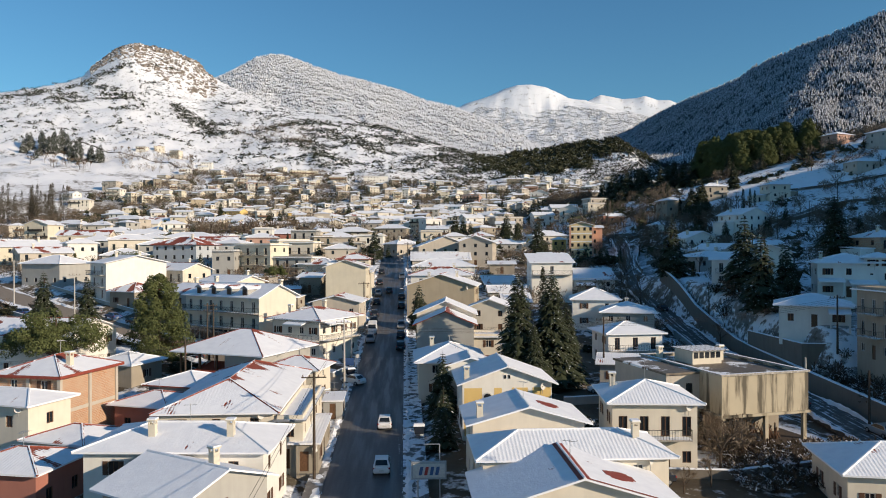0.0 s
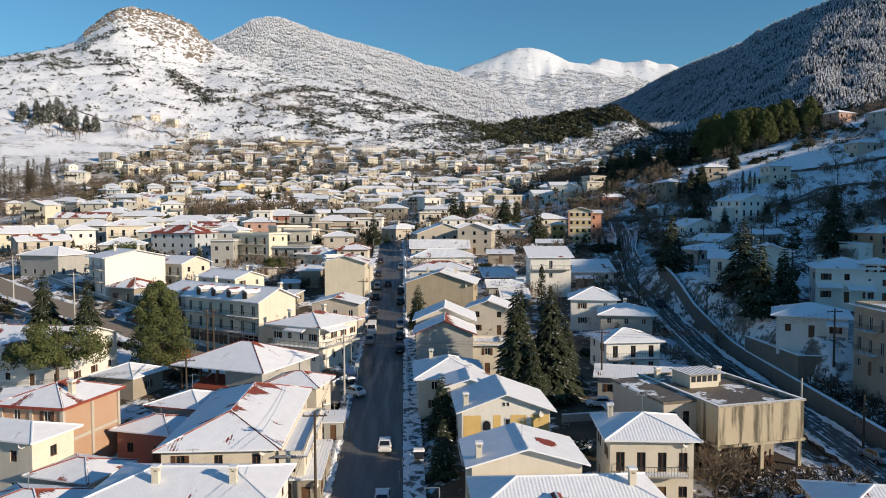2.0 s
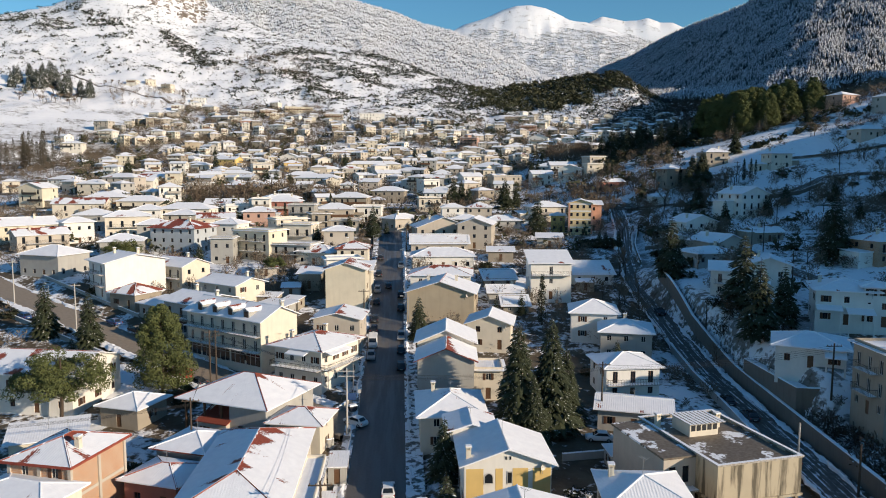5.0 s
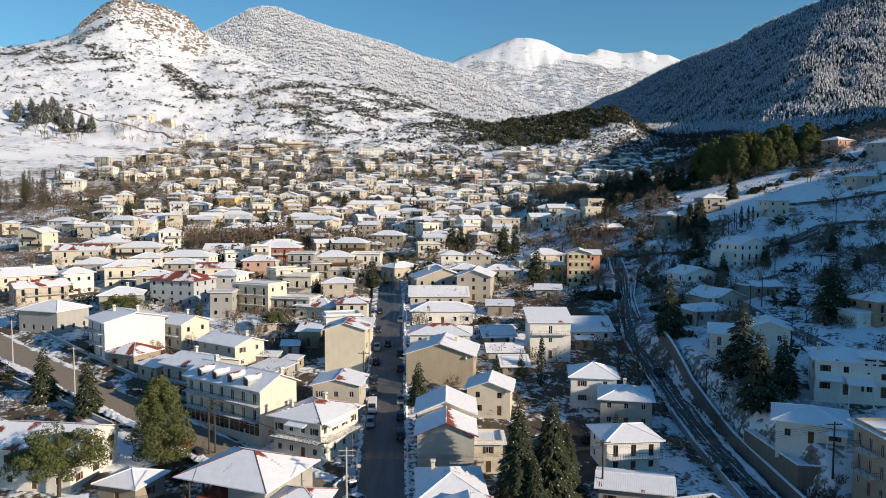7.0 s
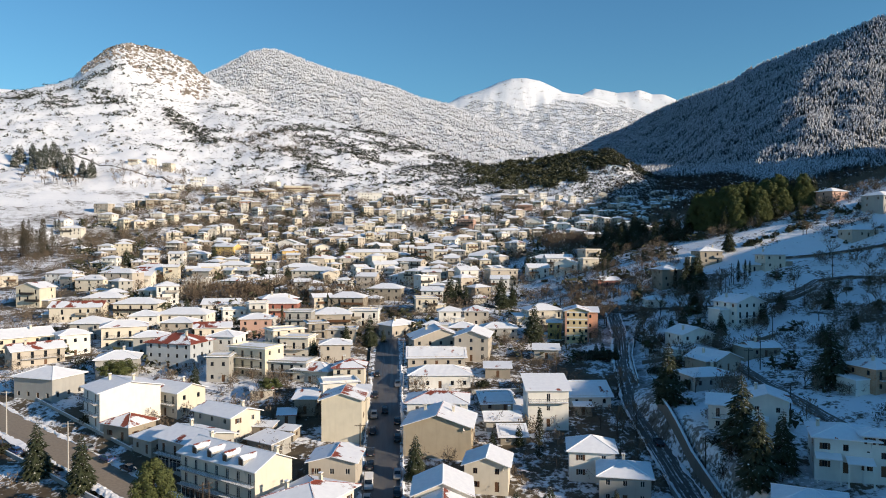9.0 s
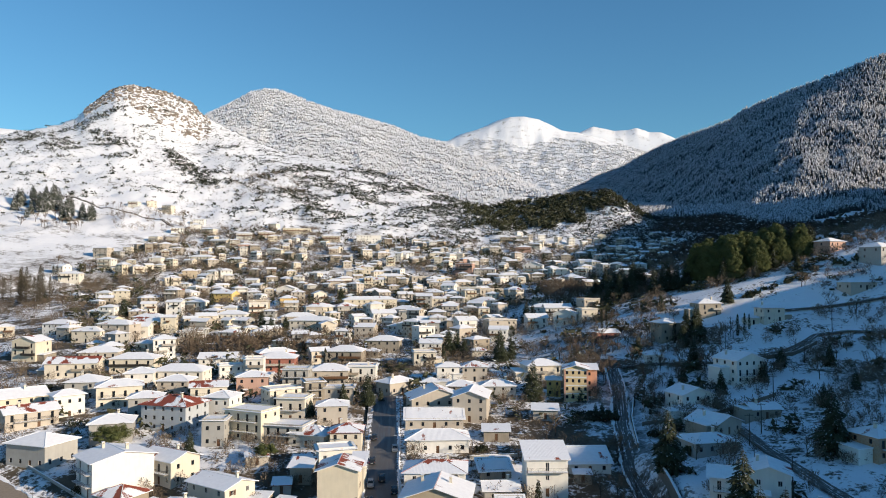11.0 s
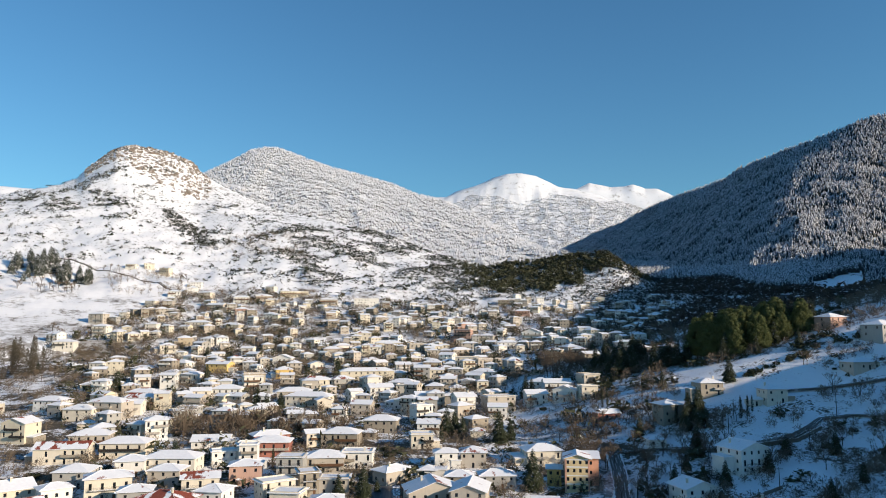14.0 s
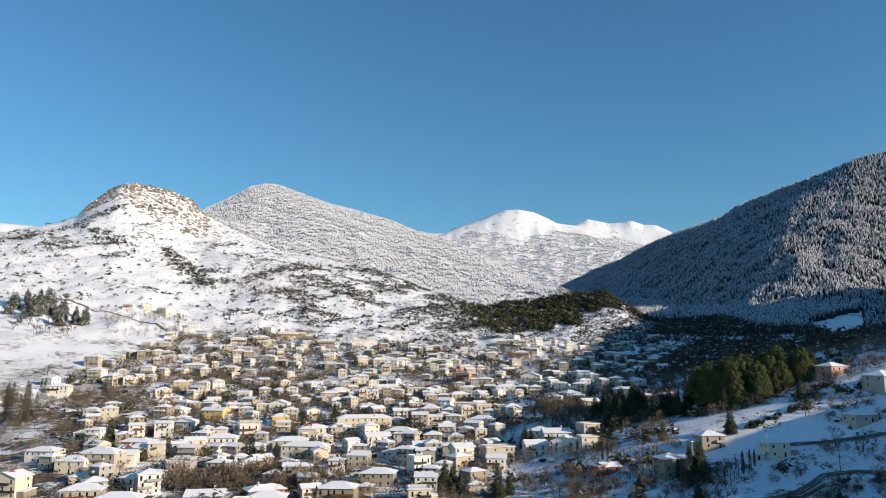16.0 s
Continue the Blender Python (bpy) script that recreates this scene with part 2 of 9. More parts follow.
WALLS = {
    "white": plaster("white_render", (0.78, 0.755, 0.695), 0.25), "cream": plaster("cream_render", (0.68, 0.62, 0.51), 0.3),
    "yellow": plaster("yellow_render", (0.70, 0.50, 0.19), 0.25), "ochre": plaster("ochre_render", (0.46, 0.385, 0.275)),
    "pale": plaster("pale_yellow_render", (0.66, 0.60, 0.47), 0.3), "grey": plaster("grey_render", (0.40, 0.39, 0.36)),
    "blue": plaster("pale_blue_render", (0.46, 0.49, 0.51)), "pink": plaster("pink_render", (0.52, 0.34, 0.27)),
    "stone": plaster("stone_wall", (0.33, 0.29, 0.23), 0.6), "brick": brick_material(),
    "rubble": plaster("dark_rubble_stone", (0.19, 0.165, 0.135), 0.7), "concrete": plaster("weathered_concrete", (0.46, 0.40, 0.29), 0.98), "red": plaster("brick_red_render", (0.37, 0.16, 0.12)),
    "lime": plaster("light_cream_render", (0.74, 0.695, 0.605), 0.28), "salmon": plaster("salmon_render", (0.60, 0.33, 0.24)), "butter": plaster("butter_yellow_render", (0.70, 0.55, 0.31)), "beige": plaster("beige_render", (0.49, 0.44, 0.37)),
}
PANE = plain("dark_glass", (0.02, 0.024, 0.03), 0.08, 0, 1, 0.3, 0.6)
FRAME = plain("white_window_frame", (0.62, 0.60, 0.56), 0.5)
WOOD = plain("brown_wood", (0.16, 0.085, 0.045), 0.6, 0, 6, 0.45)
SHUTTER = plain("brown_shutter", (0.12, 0.06, 0.035), 0.6, 0, 9, 0.4)
IRON = plain("dark_iron", (0.05, 0.045, 0.04), 0.5, 0.3)
STEEL = plain("galvanised_steel", (0.42, 0.43, 0.44), 0.45, 0.6)
SLAB = snow_on("snowy_concrete_slab", (0.5, 0.46, 0.4), 0.35, 1.2)
BARK = plain("grey_brown_bark", (0.10, 0.075, 0.055), 0.9, 0, 5, 0.5)
TWIG = plain("brown_twigs", (0.2, 0.15, 0.105), 0.9, 0, 4, 0.5)
FIR = snow_on("fir_needles", (0.042, 0.052, 0.024), -0.04, 2.2)
PINE = snow_on("pine_needles", (0.13, 0.15, 0.05), -0.2, 1.5, 0.85, 0.6)
POPLAR = snow_on("poplar_twigs", (0.105, 0.09, 0.06), -0.1, 1.2)
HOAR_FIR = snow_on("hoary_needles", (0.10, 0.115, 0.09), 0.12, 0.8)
CYPRESS = snow_on("cypress_leaves", (0.045, 0.05, 0.026), -0.05, 1.5)
SCRUB = snow_on("scrub_leaves", (0.045, 0.05, 0.03), 0.42, 0.5)
# Distance haze is mixed into this base colour, besides the frost.
HAZY_FROSTED = snow_on("hazy_frosted_conifers", (0.13, 0.128, 0.118), 0.45, 0.3)
DARK_WOOD = snow_on("dark_conifers", (0.085, 0.088, 0.045), 0.02, 0.35, 0.85, 0.6)
ROCK_FACE = snow_on("brown_rock", (0.26, 0.215, 0.175), 0.72, 0.22)
# Hoarfrost, with the base colour lifted further for haze.
SHADY_WOOD = snow_on("hazy_hoary_conifers", (0.05, 0.055, 0.054), 0.13, 0.6)
SCRUB_DARK = snow_on("brown_brambles", (0.105, 0.078, 0.052), 0.3, 0.8)
SCRUB_BROWN = snow_on("garden_shrubs", (0.21, 0.165, 0.12), -0.15, 0.8)
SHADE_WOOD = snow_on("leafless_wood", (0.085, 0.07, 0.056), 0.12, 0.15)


# ---- building blocks ----
def part(name, bm, material, parent=None, label=""):
    me = bpy.data.meshes.new(name)
    bm.to_mesh(me)
    bm.free()
    me.materials.append(material)
    ob = new(name, me)
    ob.parent = parent
    return tagged(ob, label) if label else ob


def share(name, me, parent, m, label=""):
    ob = new(name, me)
    ob.parent, ob.matrix_basis = parent, m
    return tagged(ob, label) if label else ob


def thing(name, x, y, z, rz, label, category, group="", kind=""):
    ob = new(name)
    ob.empty_display_size = 0.5
    ob.matrix_basis = pose(x, y, z, 0, 0, rz)
    return tagged(ob, label, category, group, kind)


def box(bm, x0, y0, z0, x1, y1, z1):
    v = [bm.verts.new(p) for p in ((x0, y0, z0), (x1, y0, z0), (x1, y1, z0), (x0, y1, z0), (x0, y0, z1), (x1, y0, z1), (x1, y1, z1), (x0, y1, z1))]
    for f in ((3, 2, 1, 0), (4, 5, 6, 7), (0, 1, 5, 4), (1, 2, 6, 5), (2, 3, 7, 6), (3, 0, 4, 7)):
        bm.faces.new([v[i] for i in f])


def tube(bm, a, b, ra, rb, sides=6):
    a, b = Vector(a), Vector(b)
    q = (b - a).to_track_quat("Z", "Y")
    rings = []
    for p, r in ((a, ra), (b, rb)):
        rings.append([bm.verts.new(p + q @ Vector((r * math.cos(6.2832 * i / sides), r * math.sin(6.2832 * i / sides), 0))) for i in range(sides)])
    for i in range(sides):
        bm.faces.new((rings[0][i], rings[0][(i + 1) % sides], rings[1][(i + 1) % sides], rings[1][i]))
    if sides < 5:
        return
    bm.faces.new(rings[1])
    bm.faces.new(rings[0][::-1])


def loft(bm, sections, cap=True):
    """A skin through rings of points."""
    rings = [[bm.verts.new(p) for p in s] for s in sections]
    n = len(rings[0])
    for a, b in zip(rings, rings[1:]):
        for i in range(n):
            bm.faces.new((a[i], a[(i + 1) % n], b[(i + 1) % n], b[i]))
    if cap:
        bm.faces.new(rings[0][::-1])
        bm.faces.new(rings[-1])


def mesh_from(name, verts, faces, material):
    me = bpy.data.meshes.new(name)
    me.from_pydata([tuple(map(float, v)) for v in verts] if not isinstance(verts, np.ndarray) else verts.tolist(), [], faces if not isinstance(faces, np.ndarray) else faces.tolist())
    me.materials.append(material)
    return me


CACHE = {}


def cached(key, make, material):
    """A mesh that alike parts share."""
    if key not in CACHE:
        bm = bmesh.new()
        make(bm)
        me = bpy.data.meshes.new(key[0])
        bm.to_mesh(me)
        bm.free()
        me.materials.append(material)
        CACHE[key] = me
    return CACHE[key]


def facade(bm, o, u, wide, tall, holes, deep=0.16):
    """A wall from o along u, with openings (x0, z0, x1, z1) and their reveals."""
    o, u = Vector(o), Vector(u)
    n = Vector((u.y, -u.x, 0))
    xs = sorted({0.0, wide, *(h[0] for h in holes), *(h[2] for h in holes)})
    zs = sorted({-3.0, tall, *(h[1] for h in holes), *(h[3] for h in holes)})
    at = lambda x, z, d=0.0: bm.verts.new(o + u * x + Vector((0, 0, z)) - n * d)
    for x0, x1 in zip(xs, xs[1:]):
        for z0, z1 in zip(zs, zs[1:]):
            cx, cz = (x0 + x1) / 2, (z0 + z1) / 2
            if not any(h[0] < cx < h[2] and h[1] < cz < h[3] for h in holes):
                bm.faces.new((at(x0, z0), at(x1, z0), at(x1, z1), at(x0, z1)))
    for x0, z0, x1, z1 in holes:
        for a, b in (((x0, z0), (x0, z1)), ((x0, z1), (x1, z1)), ((x1, z1), (x1, z0)), ((x1, z0), (x0, z0))):
            bm.faces.new((at(*a), at(*b), at(*b, deep), at(*a, deep)))


def roof_mesh(w, d, kind, over, tall, thick=0.16, turn=0):
    """Roof over a w x d plan, eaves at z = 0, overhanging; UV u along the eave, v up the slope."""
    bm = bmesh.new()
    layer = bm.loops.layers.uv.new("UVMap")
    melt = bm.loops.layers.uv.new("Height")
    noon = Vector((math.sin(radians(SUN_AZIMUTH + turn)), math.cos(radians(SUN_AZIMUTH + turn)), 0))
    a, b = w / 2 + over, d / 2 + over
    drop = -over * tall / (min(w, d) / 2) if kind != "flat" else 0
    c = [(-a, -b), (a, -b), (a, b), (-a, b)]
    if kind == "gable_y":
        drop = -over * tall / (w / 2)
        ridge = [(0, -b), (0, b)]
        faces = [(3, 0, "r0", "r1"), (1, 2, "r1", "r0")]
    elif kind == "gable_x":
        drop = -over * tall / (d / 2)
        ridge = [(-a, 0), (a, 0)]
        faces = [(0, 1, "r1", "r0"), (2, 3, "r0", "r1")]
    elif kind == "hip":
        if w >= d:
            ridge = [(-(w - d) / 2 - 0.01, 0), ((w - d) / 2 + 0.01, 0)]
            faces = [(0, 1, "r1", "r0"), (1, 2, "r1"), (2, 3, "r0", "r1"), (3, 0, "r0")]
        else:
            ridge = [(0, -(d - w) / 2 - 0.01), (0, (d - w) / 2 + 0.01)]
            faces = [(0, 1, "r0"), (1, 2, "r1", "r0"), (2, 3, "r1"), (3, 0, "r0", "r1")]
    elif kind == "mono":
        ridge = []
        faces = [(0, 1, 2, 3)]
    else:
        ridge = []
        faces = [(0, 1, 2, 3)]
    pts = {i: Vector((*p, drop)) for i, p in enumerate(c)}
    if kind == "mono":
        pts[2].z = pts[3].z = tall
    for i, p in enumerate(ridge):
        pts["r%d" % i] = Vector((*p, tall))
    for f in faces:
        p = [pts[k] for k in f]
        e = (p[1] - p[0]).normalized()
        nrm = (p[1] - p[0]).cross(p[2] - p[0]).normalized()
        s = nrm.cross(e)
        top = bm.faces.new([bm.verts.new(q + Vector((0, 0, thick))) for q in p])
        for loop in top.loops:
            q = loop.vert.co - p[0]
            loop[layer].uv = (q.dot(e), q.dot(s))
            loop[melt].uv = (max(0, (loop.vert.co.z - thick - drop) / max(0.1, tall - drop)) * (1.0 if nrm.dot(noon) > 0.12 else 0.3), 0)
        bm.faces.new([bm.verts.new(q) for q in reversed(p)])
    outline = [pts[0], pts[1], pts[2], pts[3]]
    if kind == "gable_y":
        outline = [pts[0], pts["r0"], pts[1], pts[2], pts["r1"], pts[3]]
    if kind == "gable_x":
        outline = [pts[0], pts[1], pts["r1"], pts[2], pts[3], pts["r0"]]
    for p, q in zip(outline, outline[1:] + outline[:1]):
        up = Vector((0, 0, thick))
        bm.faces.new([bm.verts.new(k) for k in (p, q, q + up, p + up)])
    bmesh.ops.remove_doubles(bm, verts=bm.verts, dist=0.001)
    lines = [(pts["r0"], pts["r1"])] if ridge else []
    if kind == "hip":
        near = {0: "r0", 1: "r1" if w >= d else "r0", 2: "r1", 3: "r0" if w >= d else "r1"}
        lines += [(pts[i], pts[r]) for i, r in near.items()]
    return bm, lines, drop


def window_meshes(w, h, shutters):
    t = 0.07

    def frame_bars(bm):
        box(bm, -w / 2, -0.03, 0, -w / 2 + t, 0.04, h)
        box(bm, w / 2 - t, -0.03, 0, w / 2, 0.04, h)
        box(bm, -w / 2 + t, -0.03, h - t, w / 2 - t, 0.04, h)
        box(bm, -w / 2 + t, -0.03, 0, w / 2 - t, 0.04, t)
        box(bm, -t / 2, -0.025, t, t / 2, 0.035, h - t)

    def glass(bm):
        box(bm, -w / 2 + 0.02, 0.0, 0.02, w / 2 - 0.02, 0.015, h - 0.02)

    def leaf(bm):
        box(bm, -w / 4, -0.025, 0, w / 4, 0.02, h)

    return (cached(("window", w, h), frame_bars, FRAME), cached(("pane", w, h), glass, PANE), cached(("shutter", w, h), leaf, SHUTTER))


def put_window(house, m, w, h, shutters, fine, wooden=False):
    fr, gl, sh = window_meshes(w, h, shutters)
    if wooden:
        fr = CACHE.get(("wood_window", w, h))
        if fr is None:
            fr = CACHE[("window", w, h)].copy()
            fr.materials.clear()
            fr.materials.append(WOOD)
            CACHE[("wood_window", w, h)] = fr
    if not fine:
        share("window", gl, house, m @ pose(0, 0.1, 0))
        return
    win = share("window", fr, house, m @ pose(0, 0.1, 0))
    share("pane", gl, win, pose(0, 0.02, 0))
    if shutters:
        for s in (-1, 1):
            share("shutter", sh, win, pose(s * w * 0.76, -0.13, 0))


def chimney(house, x, y, z, tall=1.6):
    bm = bmesh.new()
    box(bm, -0.3, -0.3, -1.2, 0.3, 0.3, tall - 0.45)
    for sx in (-0.24, 0.24):
        for sy in (-0.24, 0.24):
            box(bm, sx - 0.06, sy - 0.06, tall - 0.45, sx + 0.06, sy + 0.06, tall - 0.15)
    box(bm, -0.4, -0.4, tall - 0.15, 0.4, 0.4, tall - 0.03)
    ob = part("chimney", bm, CHIMNEY, house)
    ob.matrix_basis = pose(x, y, z)
    bm = bmesh.new()
    box(bm, -0.38, -0.38, tall - 0.03, 0.38, 0.38, tall + 0.08)
    part("snow_cap", bm, SNOW_PILE, ob)


CHIMNEY = plaster("chimney_render", (0.66, 0.60, 0.48))
SNOW_PILE = plain("piled_snow", SNOW, 0.7, 0, 1.5, 0.08)


def balcony(house, m, w, deep=1.3, rail=True):
    bm = bmesh.new()
    box(bm, -w / 2, -deep, -0.16, w / 2, 0, 0)
    if not rail:
        box(bm, -w / 2, -deep, 0, w / 2, -deep + 0.12, 0.85)
        box(bm, -w / 2, -deep + 0.12, 0, -w / 2 + 0.12, 0, 0.85)
        box(bm, w / 2 - 0.12, -deep + 0.12, 0, w / 2, 0, 0.85)
        part("balcony", bm, (SLAB, WOOD, IRON, WALLS["stone"])[int(abs(house.location.x * 7 + house.location.y * 3)) % 4], house).matrix_basis = m
        return
    b = part("balcony", bm, SLAB, house)
    b.matrix_basis = m
    bm = bmesh.new()
    for x0, y0, x1, y1 in ((-w / 2, -deep, w / 2, -deep), (-w / 2, -deep, -w / 2, 0), (w / 2, -deep, w / 2, 0)):
        n = max(2, int(max(abs(x1 - x0), abs(y1 - y0)) / 0.28))
        for i in range(n + 1):
            x, y = x0 + (x1 - x0) * i / n, y0 + (y1 - y0) * i / n
            box(bm, x - 0.015, y - 0.015, 0, x + 0.015, y + 0.015, 0.95)
        box(bm, min(x0, x1) - 0.025, min(y0, y1) - 0.025, 0.95, max(x0, x1) + 0.025, max(y0, y1) + 0.025, 1.0)
    part("railing", bm, IRON, b)


def porch(owner, x, y, z, w, deep, tall=2.6):
    """A lean-to porch roof on posts against a front wall."""
    bm = bmesh.new()
    v = [bm.verts.new(p) for p in ((-w / 2, -deep, tall), (w / 2, -deep, tall), (w / 2, 0, tall + 0.6), (-w / 2, 0, tall + 0.6))]
    u = [bm.verts.new(q.co + Vector((0, 0, 0.2))) for q in v]
    bm.faces.new(v[::-1])
    bm.faces.new(u)
    for i in range(4):
        bm.faces.new((v[i], v[(i + 1) % 4], u[(i + 1) % 4], u[i]))
    p = part("porch_roof", bm, SNOW_PILE, owner, "porch roof deep in snow")
    p.matrix_basis = pose(x, y, z)
    for s in (-1, 1):
        share("post", cached(("post", tall), lambda b: box(b, -0.12, -0.12, -2, 0.12, 0.12, tall + 0.05), WALLS["white"]), p, pose(s * (w / 2 - 0.25), -deep + 0.25, 0))


def house(x, y, w, d, tall, rot=0, roof="hip", wall="cream", snow="full", pitch=0.36, cols=None, side=None, floors=None, over=0.7,
          fine=True, shutters=False, balconies=(), chimneys=(), ridge=True, label="", category="house", group="", base=None, front=True, name="house", trim=None, reach=0.8):
    """A house on a w x d plan about (x, y): walls with openings, roof, windows, balconies, chimneys."""
    z = h_at(x, y) if base is None else max(base, h_at(x, y) - 0.7)
    floors = floors or max(1, round(tall / 3.0))
    cols = max(1, round(w / 3.5)) if cols is None else cols
    side = max(1, round(d / 4.2)) if side is None else side
    ob = thing(name, x, y, z, rot, label or "%s house under a snow-covered roof" % WORDS.get(wall, wall), category, group)
    bm = bmesh.new()
    step = tall / floors
    own = random.Random(int(x * 31 + y * 17))
    plain_front = fine or own.random() < 0.35
    wooden = own.random() < 0.6
    if not plain_front and floors > 1:
        balconies = tuple(range(1, floors))
    if not fine:
        cols, side = max(1, cols - own.choice((0, 0, 1))), max(1, side - own.choice((0, 1)))
    ww, wh = (0.9, 1.2) if step > 2.5 else (0.8, 0.9)
    spots = []
    rise_to = pitch * (w / 2 if roof == "gable_y" else d / 2 if roof == "gable_x" else min(w, d) / 2)
    for o, u, wide, count, turn in (((-w / 2, -d / 2, 0), (1, 0, 0), w, cols if front else 0, 0), ((w / 2, -d / 2, 0), (0, 1, 0), d, side, 90),
                                    ((w / 2, d / 2, 0), (-1, 0, 0), w, 0, 180), ((-w / 2, d / 2, 0), (0, -1, 0), d, side, 270)):
        holes = []
        c, k = math.cos(radians(rot + turn - 90)), math.sin(radians(rot + turn - 90))
        if c * x + k * y > 0:
            count = 0
        for f in range(floors):
            for i in range(count):
                cx = wide * (i + 0.5) / count + (0 if fine else own.uniform(-0.4, 0.4))
                if not fine and own.random() < 0.18:
                    continue
                door = f == 0 and i == count // 2 and turn == 0
                tallw = (2.05 if (door or (f in balconies and turn == 0)) else wh)
                z0 = f * step + (0.05 if tallw > 2 else min(0.95, step * 0.33))
                if z0 + tallw > tall - 0.12:
                    tallw = tall - 0.15 - z0
                holes.append((cx - ww / 2, z0, cx + ww / 2, z0 + tallw))
                spots.append((Vector(o) + Vector(u) * cx + Vector((0, 0, z0)), turn, ww, round(tallw, 2), door))
        facade(bm, o, u, wide, tall, holes)
    if roof == "gable_y":
        for s in (-1, 1):
            bm.faces.new([bm.verts.new(p) for p in ((-w / 2, s * d / 2, tall), (w / 2, s * d / 2, tall), (0, s * d / 2, tall + rise_to))])
    if roof == "gable_x":
        for s in (-1, 1):
            bm.faces.new([bm.verts.new(p) for p in ((s * w / 2, -d / 2, tall), (s * w / 2, d / 2, tall), (s * w / 2, 0, tall + rise_to))])
    if roof == "mono":
        rise_to = pitch * d
        bm.faces.new([bm.verts.new(p) for p in ((-w / 2, d / 2, tall), (w / 2, d / 2, tall), (w / 2, d / 2, tall + rise_to), (-w / 2, d / 2, tall + rise_to))])
        for s in (-1, 1):
            bm.faces.new([bm.verts.new(p) for p in ((s * w / 2, -d / 2, tall), (s * w / 2, d / 2, tall), (s * w / 2, d / 2, tall + rise_to))])
    bmesh.ops.remove_doubles(bm, verts=bm.verts, dist=0.0005)
    part("wall", bm, WALLS[wall], ob)
    mat = SHEET_ROOF if snow == "sheet" else ROOFS[snow]
    bm, lines, drop = roof_mesh(w, d, roof, over, rise_to if roof != "flat" else 0, turn=rot)
    r = part("roof", bm, mat, ob, "" if snow in ("full", "sheet", "deep") else "red clay tiles showing through melting snow" if snow != "bare" else "red clay tiles, nearly free of snow")
    r.location.z = tall
    if fine and ridge and lines:
        bm = bmesh.new()
        for p, q in lines:
            tube(bm, p + Vector((0, 0, 0.15)), q + Vector((0, 0, 0.14)), 0.12, 0.12, 6)
        part("ridge_tiles", bm, SNOWY_RIDGE if snow in ("most", "half", "bare") else SNOW_PILE, r)
    if roof == "flat":
        bm = bmesh.new()
        for x0, y0, x1, y1 in ((-w / 2, -d / 2, w / 2, -d / 2 + 0.2), (-w / 2, d / 2 - 0.2, w / 2, d / 2), (-w / 2, -d / 2 + 0.2, -w / 2 + 0.2, d / 2 - 0.2), (w / 2 - 0.2, -d / 2 + 0.2, w / 2, d / 2 - 0.2)):
            box(bm, x0, y0, tall + 0.16, x1, y1, tall + 0.55)
        part("parapet", bm, WALLS[wall], ob)
    for p, turn, a, b, door in spots:
        m = Matrix.Translation(p) @ pose(0, 0, 0, 0, 0, turn)
        if door and fine:
            bm = bmesh.new()
            box(bm, -a / 2, 0.08, 0, a / 2, 0.13, b)
            dr = part("door", bm, WOOD, ob)
            dr.matrix_basis = m
        else:
            put_window(ob, m, a, b, (shutters or (fine and own.random() < 0.3)) and b < 1.6, fine and math.hypot(x, y) < 200, wooden)
    wide = reach if fine else own.uniform(0.4, 0.98)
    for f in balconies:
        balcony(ob, pose(0 if fine else own.choice((-1, 0, 1)) * w * (1 - wide) / 2, -d / 2, f * step), w * wide, 1.3 if fine else own.uniform(1.2, 1.9), fine)
    if group.startswith("houses o") and own.random() < 0.55:
        s, ww, wd = own.choice((-1, 1)), own.uniform(2.5, 4.5), d * own.uniform(0.5, 0.9)
        wt = step * own.choice((1, 1, max(1, floors - 1)))
        bm = bmesh.new()
        box(bm, -ww / 2, -wd / 2, -3, ww / 2, wd / 2, wt)
        wing = part("wing", bm, WALLS[own.choice((wall, wall, "white", "stone"))], ob)
        wing.location = (s * (w / 2 + ww / 2 + 0.003), own.uniform(-0.2, 0.1) * d, 0)
        bm = bmesh.new()
        tilt = own.uniform(0.0, 0.8)
        loft_box = [(-ww / 2 - 0.3, -wd / 2 - 0.3), (ww / 2 + 0.3, -wd / 2 - 0.3), (ww / 2 + 0.3, wd / 2 + 0.3), (-ww / 2 - 0.3, wd / 2 + 0.3)]
        low = [bm.verts.new((px, py, wt + tilt * (py > 0))) for px, py in loft_box]
        top = [bm.verts.new((px, py, wt + 0.25 + tilt * (py > 0))) for px, py in loft_box]
        bm.faces.new(low[::-1])
        bm.faces.new(top)
        for i in range(4):
            bm.faces.new((low[i], low[(i + 1) % 4], top[(i + 1) % 4], top[i]))
        part("wing_roof", bm, SNOW_PILE, wing)
    for cx, cy in chimneys:
        t = 1 - (abs(cx) / (w / 2) if roof == "gable_y" else abs(cy) / (d / 2) if roof == "gable_x" else max(abs(cx) - max(0, (w - d) / 2), abs(cy) - max(0, (d - w) / 2), 0) / (min(w, d) / 2))
        chimney(ob, cx, cy, tall + max(0, t) * (rise_to if roof not in ("flat", "mono") else 0))
    return ob


WORDS = {"lime": "light cream", "pale": "pale yellow", "stone": "stone-walled", "brick": "bare-brick", "concrete": "raw concrete", "blue": "pale blue", "red": "brick-red"}

